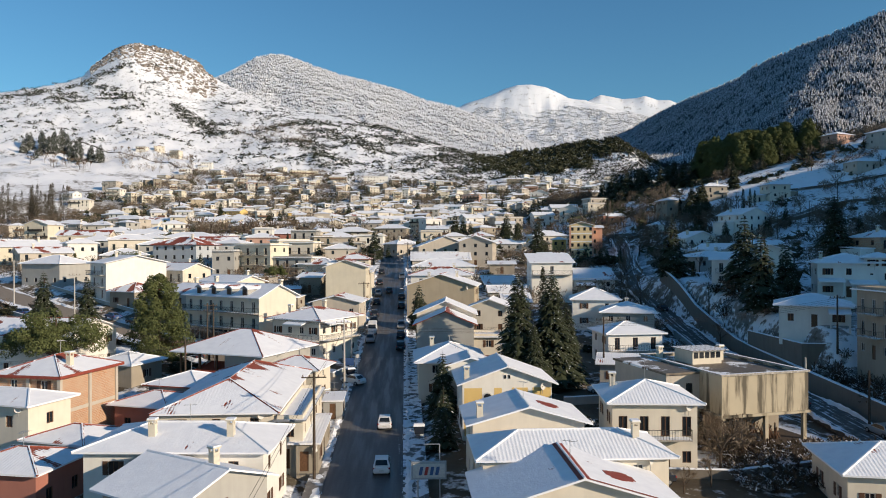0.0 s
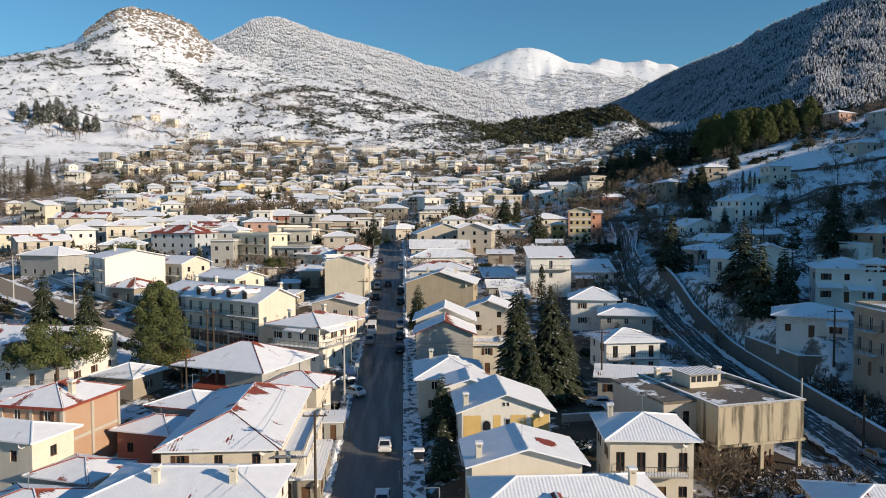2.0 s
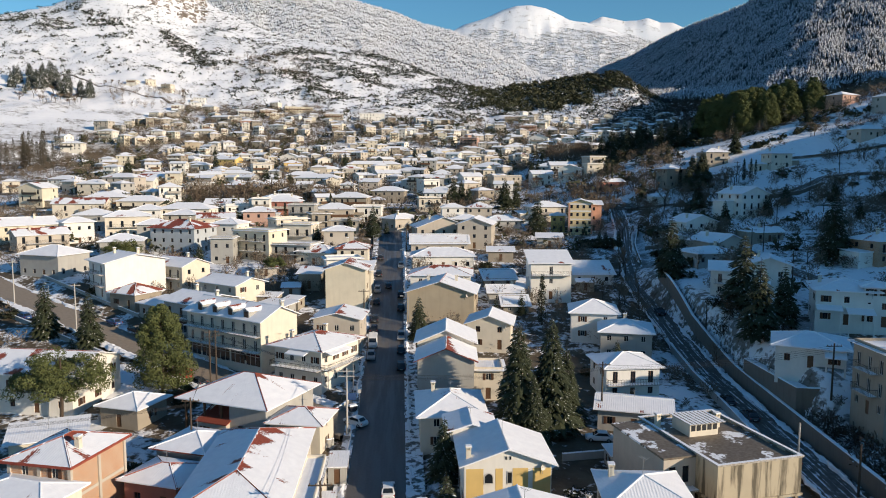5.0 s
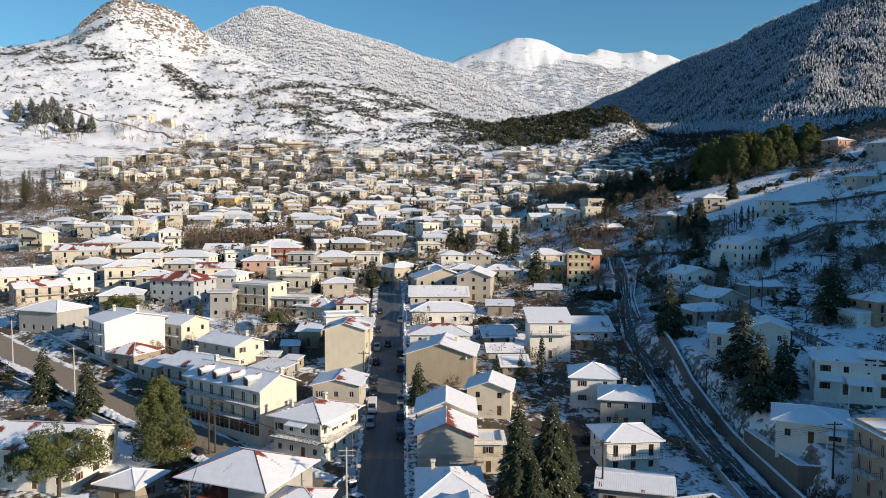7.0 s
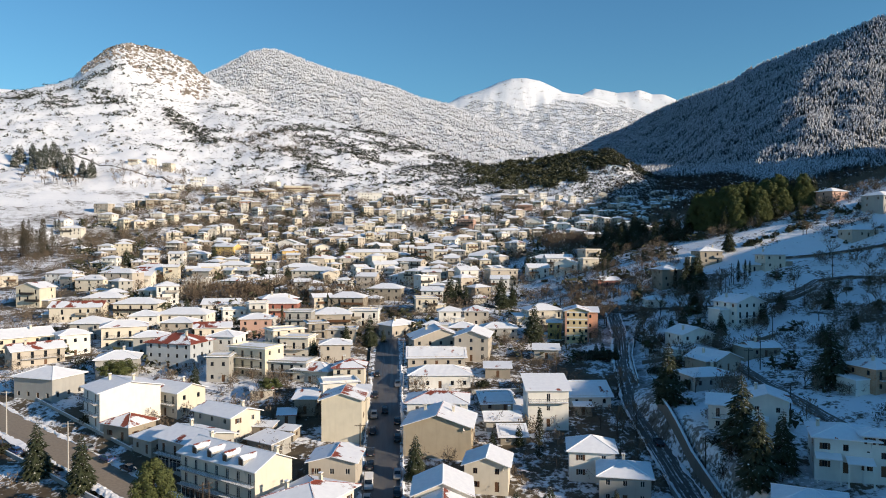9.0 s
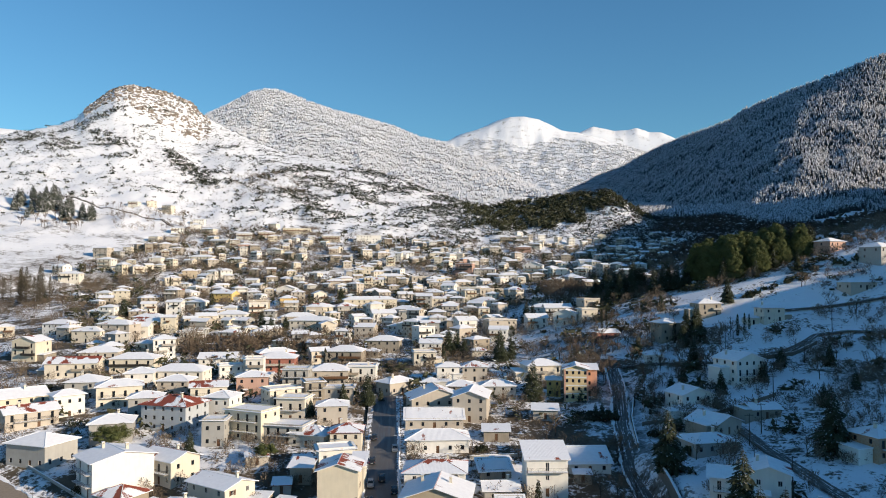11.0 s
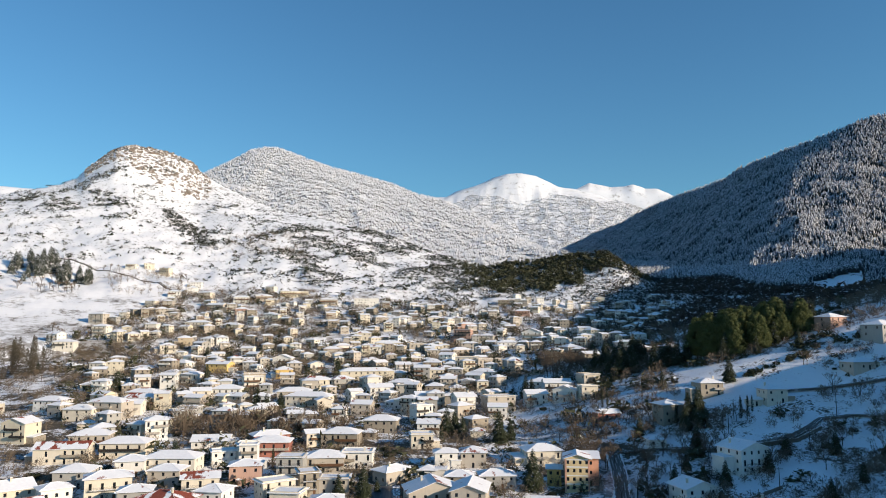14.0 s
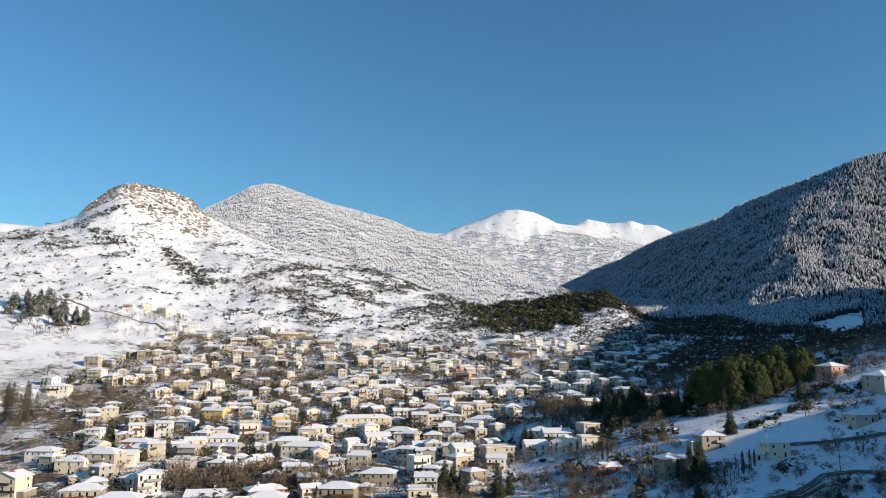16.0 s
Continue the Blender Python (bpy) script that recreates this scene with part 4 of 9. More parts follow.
house(26, 77.6, 8.6, 8.6, 7.2, -6, "hip", "cream", "full", 0.32, cols=4, balconies=(1,), side=2, chimneys=((-3.2, 2.0),), group=N, label="cream house with a balcony, brown doors and snowy roof")
house(39.3, 127.5, 9.6, 9, 5.8, 3, "hip", "white", "full", 0.32, cols=3, balconies=(1,), reach=1.0, group=N, label="white two-storey house with a verandah and snowy roof")
house(41.5, 157.5, 9.6, 9.6, 6.2, -12, "hip", "white", "full", 0.42, cols=2, group=N, label="white cottage with a bright snowy pyramid roof")
house(45.4, 146.5, 10.0, 10.0, 5.8, -15, "hip", "grey", "full", 0.32, cols=3, chimneys=((0, 3),), group=N, label="grey house with a hipped snowy roof and chimney")
house(37.0, 185, 10.2, 10, 9.4, -3, "mono", "white", "full", 0.2, cols=1, side=1, floors=3, balconies=(2,), reach=0.97, group=N, label="tall pale house with an open verandah and single roof slope")
house(36.5, 113, 11, 8, 3.4, -18, "gable_x", "grey", "full", 0.22, cols=3, group=N, label="low grey house under snow in the shade")
bungalow = house(68.9, 119.3, 10.5, 9.5, 3.7, -28, "hip", "white", "full", 0.3, cols=3, base=8.4, over=0.9, group=N, label="white bungalow above a retaining wall, roof deep in snow")
porch(bungalow, 3.6, -4.75, 0.0, 3.2, 2.0, 2.3)
house(73.8, 101.5, 8.4, 12, 10.0, -93, "flat", "stone", "full", cols=3, side=3, floors=3, base=6.6, balconies=(1, 2), reach=0.55, chimneys=((1, 2), (2.4, -1)), group=N, label="three-storey stone-clad flats with iron balconies above the road")
villa = house(84.8, 136.0, 10.5, 10.5, 6.6, -24, "hip", "white", "full", 0.3, cols=3, base=13.6, chimneys=((-4, 1),), group=N, label="white two-storey villa with a porch and snowy roof")
porch(villa, -3.0, -5.25, 0.3, 4.4, 2.2)
porch(villa, 2.2, -5.25, 0.0, 4.6, 3.0)
house(88.2, 131.2, 4.6, 4.6, 7.6, -24, "hip", "white", "full", 0.3, cols=2, side=1, base=13.6, group=N, label="square white stair tower joined to a villa")
gabled = house(82.0, 159.5, 8.6, 10, 7.2, -24, "gable_y", "white", "full", 0.34, cols=2, side=2, base=14.6, chimneys=((-2, 2),), group=N, label="white two-storey gabled house on the bank")
house(74.2, 162.0, 8.0, 8.5, 5.9, -24, "gable_x", "white", "full", 0.34, cols=2, balconies=(1,), base=14.4, chimneys=((2.0, 1.0),), group=N, label="white wing with a balcony and stepped snowy roof")
porch(gabled, -1.5, -5.0, 0.2, 3.6, 1.8)
house(45.0, 65.0, 11, 9, 3.9, -12, "hip", "cream", "full", 0.34, cols=3, shutters=True, group=N, label="cream bungalow with brown shutters and snowy hipped roof")
tall_house = house(64.2, 262, 8.5, 11, 11.4, -12, "gable_y", "butter", "full", 0.3, cols=4, side=3, floors=4, base=20.0, group=N, label="tall butter-yellow house with rows of small windows and salmon edges")
salmon_wing = house(69.8, 265, 5.5, 9, 9.8, -12, "mono", "salmon", "full", 0.1, cols=1, side=3, floors=3, base=20.3, group=N, label="salmon pink wing with a white corner beside the tall house")
house(57.4, 268, 5, 7, 6.2, -12, "hip", "yellow", "full", 0.3, cols=2, base=20.4, group=N, label="low yellow wing with a snowy roof")
for x, y, w, d, rot, wall in ((-33.5, 180.5, 5.5, 4.0, -10, "stone"), (-29.0, 187.5, 4.5, 5.5, 5, "grey"), (-27.0, 178.0, 4.0, 3.5, -20, "stone"), (-38.5, 204.5, 6.0, 4.5, 12, "beige"), (-26.0, 202.0, 5.0, 4.0, -4, "stone"), (28, 199, 5, 4, 8, "grey"), (48, 190, 4.5, 3.5, -8, "stone"), (24.5, 120, 4.5, 3.5, -10, "grey"), (30, 98, 4, 3, 5, "grey"), (-44, 104, 4.5, 3.5, -20, "stone")):
    house(x, y, w, d, 2.3, rot, "mono", wall, "full", 0.1, cols=1, side=1, over=0.35, group="sheds in the yards", category="shed", label="low %s shed with a snowy roof in a yard" % wall)



def concrete_frame(owner, w, d, tall):
    """Bare columns and ring beams that stand proud of a brick infill, under a red eaves board."""
    for px, py in ((-w / 2, -d / 2), (0, -d / 2), (w / 2, -d / 2), (w / 2, 0), (w / 2, d / 2), (-w / 2, 0)):
        bm = bmesh.new()
        box(bm, px - 0.2, py - 0.2, -1, px + 0.2, py + 0.2, tall - 0.003)
        part("column", bm, WALLS["beige"], owner, "bare concrete column")
    for z in (tall / 2 - 0.2, tall - 0.42):
        bm = bmesh.new()
        box(bm, -w / 2 + 0.2, -d / 2 - 0.06, z, w / 2 - 0.2, -d / 2 + 0.1, z + 0.4)
        box(bm, w / 2 - 0.1, -d / 2 + 0.2, z, w / 2 + 0.06, d / 2 - 0.2, z + 0.4)
        part("beam", bm, WALLS["beige"], owner, "bare concrete beam")
    a, b, drop = w / 2 + 0.72, d / 2 + 0.72, tall - 0.25
    bm = bmesh.new()
    for x0, y0, x1, y1 in ((-a, -b, a, -b + 0.06), (a - 0.06, -b + 0.06, a, b), (-a, -b + 0.06, -a + 0.06, b)):
        box(bm, x0, y0, drop - 0.12, x1, y1, drop + 0.2)
    part("eaves_board", bm, RED_TILE, owner, "red painted eaves board")


concrete_frame(brick_house, 8, 9.6, 8.5)


# Yellow paint round the foot of one gable house, and its attic slits.
def paint_panel(owner, x, y, z, w, h, colour="yellow"):
    bm = bmesh.new()
    box(bm, -w / 2, -0.02, 0, w / 2, 0.0, h)
    ob = part("painted_panel", bm, WALLS[colour], owner, colour + " painted wall panel")
    ob.matrix_basis = pose(x, y, z)


for px, pw in ((-4.05, 2.1), (-1.1, 0.9), (1.5, 1.9), (4.1, 2.2)):
    paint_panel(yellow_house, px, -4.752, 0.3, pw, 5.6)
for px in (-3.95, 3.95):
    paint_panel(tall_house, px, -5.502, 0.0, 0.56, 11.0, "salmon")
for pz in (2.55, 5.4, 8.25, 10.75):
    paint_panel(tall_house, 0, -5.502, pz, 7.3, 0.4 if pz < 8 else 0.5, "white")
paint_panel(salmon_wing, -2.1, -4.502, 0.0, 1.0, 9.3, "white")


def small_opening(owner, x, y, z, w, h, arched=False):
    """A little dark window in a pale surround, its head round or flat."""
    head = [(w / 2 * math.cos(a), h - w / 2 + w / 2 * math.sin(a)) for a in np.linspace(0, math.pi, 9)] if arched else [(w / 2, h), (-w / 2, h)]
    outline = [(-w / 2, 0), (w / 2, 0)] + head
    for grow, y0, y1, material in ((1.25, -0.05, 0.0, FRAME), (1.0, -0.065, -0.02, PANE)):
        bm = bmesh.new()
        loft(bm, [[(a * grow, q, h / 2 + (b - h / 2) * grow) for a, b in outline] for q in (y0, y1)])
        bmesh.ops.recalc_face_normals(bm, faces=bm.faces)
        part("window" if material is FRAME else "pane", bm, material, owner).matrix_basis = pose(x, y, z)


for px in (-0.25, 0.25):
    small_opening(yellow_house, px, -4.75, 7.0, 0.22, 0.4)
small_opening(yellow_house, -2.35, -4.75, 4.1, 0.95, 1.15, True)
small_opening(yellow_house, 0.2, -4.77, 4.1, 0.5, 1.3)


def bare_patch(owner, w, tall, pitch, x, y, long, wide, seed):
    """A ragged hole in the snow on the sunny slope of a gable roof: the red tiles stand in it, row by row."""
    r = random.Random(seed)
    bm = bmesh.new()
    rise_to = pitch * w / 2
    rows = int(long / 0.3)
    for i in range(rows):
        t = (i + 0.5) / rows * 2 - 1
        half = wide / 2 * math.sqrt(max(0.05, 1 - t * t)) * r.uniform(0.93, 1.06)
        mid = y + 0.25 * math.sin(2.6 * t + seed) + r.uniform(-0.05, 0.05)
        x0, x1 = x + t * long / 2 - 0.15, x + t * long / 2 + 0.17
        v = []
        for px, lift in ((x0, 0.03), (x1, 0.045)):
            z = tall + rise_to * (1 - px / (w / 2)) + 0.16 + lift
            v += [(px, mid - half, z), (px, mid + half, z)]
        top = [bm.verts.new(v[k]) for k in (0, 2, 3, 1)]
        low = [bm.verts.new((a.co.x, a.co.y, a.co.z - 0.04)) for a in top]
        bm.faces.new(top)
        for k in range(4):
            bm.faces.new((top[k], low[k], low[(k + 1) % 4], top[(k + 1) % 4]))
    bmesh.ops.recalc_face_normals(bm, faces=bm.faces)
    part("bare_tiles", bm, RED_TILE, owner, "ragged patch of bare red tiles")


def red_ridge(owner, w, d, tall, pitch, over=0.7):
    """Bare red tiles along the ridge and down the front verge of a gable roof."""
    rise_to = pitch * w / 2
    bm = bmesh.new()
    for s in (-1, 1):
        q = [(0, -d / 2 - over), (0, d / 2 + over), (s * 0.45, d / 2 + over), (s * 0.45, -d / 2 - over)]
        top = [bm.verts.new((a, b, tall + rise_to * (1 - abs(a) / (w / 2)) + 0.19)) for a, b in q]
        bm.faces.new(top)
    q = [(0.2, -d / 2 - over - 0.01), (w / 2 + over, -d / 2 - over - 0.01), (w / 2 + over, -d / 2 - over + 0.3), (0.2, -d / 2 - over + 0.3)]
    bm.faces.new([bm.verts.new((a, b, tall + rise_to * (1 - a / (w / 2)) + 0.195)) for a, b in q])
    bmesh.ops.recalc_face_normals(bm, faces=bm.faces)
    part("bare_ridge", bm, RED_TILE, owner, "bare red ridge and verge tiles")


bare_patch(gable_house, 10.8, 6.5, 0.28, 2.5, -0.3, 2.1, 2.2, 5)
bare_patch(verge_house, 14.5, 5.0, 0.3, 3.6, -1.2, 2.4, 2.3, 6)
red_ridge(verge_house, 14.5, 8.5, 5.0, 0.3)


def shop_fronts(owner, w, d, count, tall=2.5):
    """Glazed shop openings with pale piers along the foot of a front wall."""
    wide = w / count
    for i in range(count):
        bm = bmesh.new()
        box(bm, -wide / 2 + 0.3, -0.05, 0.25, wide / 2 - 0.3, -0.005, tall)
        shop = part("shop_front", bm, PANE, owner, "dark glazed shop front")
        shop.matrix_basis = pose(-w / 2 + (i + 0.5) * wide, -d / 2, 0)
        bm = bmesh.new()
        for q in (-wide / 6, wide / 6):
            box(bm, q - 0.04, -0.09, 0.25, q + 0.04, -0.05, tall)
        box(bm, -wide / 2 + 0.3, -0.1, tall - 0.5, wide / 2 - 0.3, -0.06, tall - 0.42)
        part("mullion", bm, FRAME, shop)


shop_fronts(long_building, 22, 9.5, 5)
shop_fronts(shops, 12, 11, 3)


def dormers(x, y, z, rot, count, gap):
    """Dormer windows along a slope, each a thing that stands on the roof."""
    for i in range(count):
        o = Matrix.Translation((x, y, z)) @ pose(0, 0, 0, 0, 0, rot) @ pose((i - (count - 1) / 2) * gap, 0, 0)
        d = thing("dormer", 0, 0, 0, 0, "small dormer with a snowy gable roof", "dormer", "dormers of the long building")
        d.matrix_basis = o
        bm = bmesh.new()
        box(bm, -0.75, -1.0, -0.8, 0.75, 2.4, 1.15)
        part("wall", bm, WALLS["grey"], d)
        bm = bmesh.new()
        box(bm, -0.5, -1.04, -0.3, 0.5, -1.0, 1.0)
        part("window", bm, SHUTTER, d)
        bm, _, _ = roof_mesh(1.7, 3.4, "gable_y", 0.3, 0.45, 0.14)
        r = part("roof", bm, ROOFS["most"], d)
        r.matrix_basis = pose(0, 0.7, 1.15)


# Four dormers on the slope towards the road.
DORMER_Z = h_at(-33.3, 148.6) + 9.2 + 0.35
dormers(-33.3 - 0.609 * 3.6, 148.6 - 0.793 * 3.6, DORMER_Z, -37.5, 4, 4.6)


def unfinished_building(x, y, rot):
    """Concrete shell: an upper storey on columns, a junk-filled ground floor, a flat roof with a stair hut."""
    z = h_at(x, y)
    ob = thing("unfinished_building", x, y, z, rot, "stained concrete shell on columns with a flat roof", "building")
    w, d = 11.6, 17.4
    for x0, y0, x1, y1 in ((-w / 2, -d / 2, w / 2, -d / 2 + 0.25), (-w / 2, d / 2 - 0.25, w / 2, d / 2), (-w / 2, -d / 2 + 0.25, -w / 2 + 0.25, d / 2 - 0.25), (w / 2 - 0.25, -d / 2 + 0.25, w / 2, d / 2 - 0.25)):
        bm = bmesh.new()
        box(bm, x0, y0, 3.5, x1, y1, 7.9)
        part("upper_wall", bm, WALLS["concrete"], ob, "rain-streaked concrete wall")
    bm = bmesh.new()
    box(bm, -w / 2 - 0.2, -d / 2 - 0.2, 3.2, w / 2 + 0.2, d / 2 + 0.2, 3.5)
    part("floor_slab", bm, WALLS["concrete"], ob)
    bm = bmesh.new()
    box(bm, -w / 2 + 0.25, -d / 2 + 0.25, 7.45, w / 2 - 0.25, d / 2 - 0.25, 7.65)
    part("roof", bm, FLAT_ROOF, ob, "wet bitumen roof with patches of snow")
    bm = bmesh.new()
    for x0, y0, x1, y1 in ((-w / 2 - 0.15, -d / 2 - 0.15, w / 2 + 0.15, -d / 2 + 0.3), (-w / 2 - 0.15, d / 2 - 0.3, w / 2 + 0.15, d / 2 + 0.15),
                           (-w / 2 - 0.15, -d / 2 + 0.3, -w / 2 + 0.3, d / 2 - 0.3), (w / 2 - 0.3, -d / 2 + 0.3, w / 2 + 0.15, d / 2 - 0.3)):
        box(bm, x0, y0, 7.9, x1, y1, 8.12)
    part("coping", bm, SLAB, ob)
    for cx in (-w / 2 + 0.3, 0.2, w / 2 - 0.4):
        for cy in (-d / 2 + 0.3, 0, d / 2 - 0.4):
            bm = bmesh.new()
            box(bm, cx - 0.22, cy - 0.22, -2, cx + 0.22, cy + 0.22, 3.2)
            part("column", bm, WALLS["concrete"], ob)
    bm = bmesh.new()
    box(bm, -w / 2 + 0.6, -4.5, -1, w / 2 - 0.6, -4.3, 3.2)
    part("inner_wall", bm, WALLS["stone"], ob)
    bm = bmesh.new()
    box(bm, -w / 2 - 0.4, -d / 2 - 0.6, -1.5, w / 2 + 0.4, d / 2, 0.12)
    part("ground_slab", bm, BARK, ob, "trodden dark earth under the shell")
    bm = bmesh.new()
    box(bm, w / 2 - 0.3, -3.0, -1, w / 2 - 0.1, d / 2 - 0.5, 3.2)
    part("side_wall", bm, WALLS["stone"], ob)
    left, front = -w / 2 - 4.4, -d / 2 + 4.2
    holes = ((0.7, 4.4, 1.7, 6.5), (2.6, 4.4, 3.5, 6.5), (0.8, 0.4, 1.8, 2.5), (2.7, 0.9, 3.6, 2.1))
    bm = bmesh.new()
    facade(bm, (left, front, 0), (1, 0, 0), 4.4 - 0.003, 7.6, holes)
    facade(bm, (left, d / 2 - 1, 0), (0, -1, 0), d / 2 - 1 - front, 7.6, ())
    facade(bm, (-w / 2 - 0.003, d / 2 - 1, 0), (-1, 0, 0), 4.4 - 0.003, 7.6, ())
    block = part("side_block", bm, WALLS["beige"], ob, "beige plastered side block with dark openings")
    for x0, z0, x1, z1 in holes:
        bm = bmesh.new()
        box(bm, left + x0, front + 0.14, z0, left + x1, front + 0.17, z1)
        part("opening", bm, PANE, block)
    bm = bmesh.new()
    box(bm, left - 0.25, front - 0.35, 7.6, -w / 2 - 0.2, d / 2 - 0.8, 7.85)
    part("roof", bm, FLAT_ROOF, block, "flat roof slab under patchy snow")
    bm = bmesh.new()
    box(bm, left, front - 1.3, 3.75, -w / 2 - 0.3, front - 0.003, 3.92)
    part("balcony", bm, SLAB, block)
    bm = bmesh.new()
    box(bm, -3.0, 1.0, 7.65, 1.2, 5.0, 9.3)
    hut = part("stair_hut", bm, WALLS["cream"], ob)
    for k in range(5):
        bm = bmesh.new()
        box(bm, -2.8 + k * 0.8, 0.96, 8.4, -2.2 + k * 0.8, 1.0, 9.15)
        part("pane", bm, PANE, hut)
    bm = bmesh.new()
    for k in range(9):
        box(bm, -3.2 + k * 0.6, 0.6, 9.32, -2.78 + k * 0.6, 5.4, 9.42)
    part("roof_slats", bm, SLAB, hut)
    for cx, cy, t in ((2.8, 3.5, 1.9), (-4.9, 5.5, 1.8)):
        chimney(ob, cx, cy, 7.7, t)
    rnd = random.Random(4)
    bm = bmesh.new()
    for k in range(70):
        a, b = rnd.uniform(-4.8, 3.0), rnd.uniform(-8.2, -4.2)
        s = rnd.uniform(0.15, 0.6)
        tube(bm, (a, b, -0.2), (a + rnd.uniform(-1, 1), b + rnd.uniform(-0.6, 0.6), rnd.uniform(0.4, 1.6)), s * 0.2, s * 0.15, 5)
    tagged(part("junk_pile", bm, WOOD), "heap of firewood and rubble in the open ground floor", "rubble", kind="stuff").matrix_basis = pose(x, y, z + 0.3, 0, 0, rot)


def flat_roof_material():
    n = Nodes("wet_bitumen_roof", 0.5)
    v = coords(n)
    a, b = noise_of(n, v, 0.35, 4), noise_of(n, v, 2.2, 5)
    base = mixed(n, ramp(n, b, 0.3, 0.7), (0.10, 0.075, 0.055), (0.2, 0.17, 0.13))
    k = math_of(n, "ADD", a, math_of(n, "MULTIPLY", math_of(n, "SUBTRACT", b, 0.5), 0.3))
    n.link(mixed(n, ramp(n, k, 0.56, 0.60), base, SNOW), n.bsdf.inputs["Base Color"])
    bump(n, b, 0.3, 0.02)
    return n.mat


FLAT_ROOF = flat_roof_material()
unfinished_building(39.3, 89.4, 12)


# ---- the town up the slope ----
house(-165.3, 342.2, 11.8, 10.5, 9.0, -13, "gable_y", "pale", "most", base=26.1, fine=False, group="houses on the far slope", label="three-storey pale yellow house with a gabled snow-covered tile roof")
house(-131.3, 307.6, 19.7, 11.0, 6.1, 6, "gable_x", "cream", "half", base=23.4, fine=False, group="houses on the far slope", label="two-storey cream house with a gabled half-melted snowy tile roof")
house(-130.2, 331.1, 15.9, 11.0, 6.1, 6, "hip", "beige", "full", base=25.3, fine=False, group="houses on the far slope", label="two-storey beige house with a hipped snow-covered roof")
house(-109.9, 315.8, 18.1, 11.0, 6.1, 0, "hip", "cream", "full", base=24.1, chimneys=((4.0, 1.6),), fine=False, group="houses on the far slope", label="two-storey cream house with a hipped snow-covered roof")
house(-112.7, 274.6, 11.8, 11.0, 6.1, 3, "hip", "grey", "full", base=20.7, chimneys=((-2.4, 1.6),), fine=False, group="houses on the far slope", label="two-storey grey house with a hipped snow-covered roof")
house(-84.0, 291.7, 19.7, 11.0, 6.1, -4, "hip", "lime", "full", base=22.1, fine=False, group="houses on the far slope", label="two-storey light cream house with a hipped snow-covered roof")
house(-117.0, 350.0, 7.1, 6.9, 6.1, -17, "hip", "cream", "full", base=27.1, fine=False, group="houses on the far slope", label="two-storey cream house with a hipped snow-covered roof")
house(-107.6, 344.7, 9.5, 8.7, 9.0, 20, "hip", "white", "full", base=26.6, fine=False, group="houses on the far slope", label="three-storey white house with a hipped snow-covered roof")
house(-144.0, 388.0, 18.3, 10.5, 9.0, -14, "hip", "beige", "full", base=30.6, fine=False, group="houses on the far slope", label="three-storey beige house with a hipped snow-covered roof")
house(-136.4, 414.7, 15.8, 10.5, 6.1, -11, "gable_x", "ochre", "most", base=33.1, fine=False, group="houses on the far slope", label="two-storey ochre house with a gabled snow-covered tile roof")
house(-105.8, 378.8, 10.3, 8.4, 6.1, 24, "flat", "grey", "full", base=29.8, fine=False, group="houses on the far slope", label="two-storey grey house with a flat snow-covered roof")
house(-79.2, 330.8, 15.4, 11.0, 3.1, 3, "gable_x", "white", "full", base=25.3, chimneys=((3.4, 1.6),), fine=False, group="houses on the far slope", label="single-storey white house with a gabled snow-covered roof")
house(-210.6, 407.0, 7.7, 6.2, 6.1, 19, "hip", "cream", "full", base=31.1, fine=False, group="houses on the far slope", label="two-storey cream house with a hipped snow-covered roof")
house(-172.8, 396.0, 8.3, 7.8, 6.1, -23, "hip", "beige", "most", base=31.2, chimneys=((1.8, -0.8),), fine=False, group="houses on the far slope", label="two-storey beige house with a hipped snow-covered tile roof")
house(-56.4, 295.4, 6.8, 7.0, 9.0, 3, "flat", "white", "full", base=22.6, chimneys=((-1.4, 1.0),), fine=False, group="houses on the far slope", label="three-storey white house with a flat snow-covered roof")
house(-51.0, 315.0, 15.5, 11.0, 6.1, 0, "hip", "red", "full", base=24.0, chimneys=((3.4, 1.6),), fine=False, group="houses on the far slope", label="two-storey brick-red house with a hipped snow-covered roof")
house(-26.8, 289.8, 14.7, 11.0, 6.1, 3, "hip", "beige", "full", base=22.0, fine=False, group="houses on the far slope", label="two-storey beige house with a hipped snow-covered roof")
house(-23.2, 329.2, 15.9, 11.0, 6.1, -8, "hip", "stone", "full", base=25.2, fine=False, group="houses on the far slope", label="two-storey stone-built house with a hipped snow-covered roof")
house(-14.3, 295.7, 11.8, 10.2, 6.1, -4, "flat", "white", "full", base=22.5, chimneys=((2.6, -1.0),), fine=False, group="houses on the far slope", label="two-storey white house with a flat snow-covered roof")
house(-6.3, 355.2, 15.5, 10.5, 6.1, -9, "hip", "stone", "full", base=27.4, fine=False, group="houses on the far slope", label="two-storey stone-built house with a hipped snow-covered roof")
house(11.5, 324.5, 9.5, 9.2, 6.1, 3, "flat", "cream", "full", base=24.9, fine=False, group="houses on the far slope", label="two-storey cream house with a flat snow-covered roof")
house(12.3, 280.1, 6.6, 7.0, 3.1, -8, "hip", "white", "full", base=21.4, fine=False, group="houses on the far slope", label="single-storey white house with a hipped snow-covered roof")
house(-87.6, 462.4, 11.7, 10.5, 9.0, 19, "flat", "lime", "full", base=37.9, chimneys=((-2.3, -1.0),), fine=False, group="houses on the far slope", label="three-storey light cream house with a flat snow-covered roof")
house(-97.7, 440.0, 16.9, 10.5, 6.1, 1, "hip", "white", "full", base=35.5, fine=False, group="houses on the far slope", label="two-storey white house with a hipped snow-covered roof")
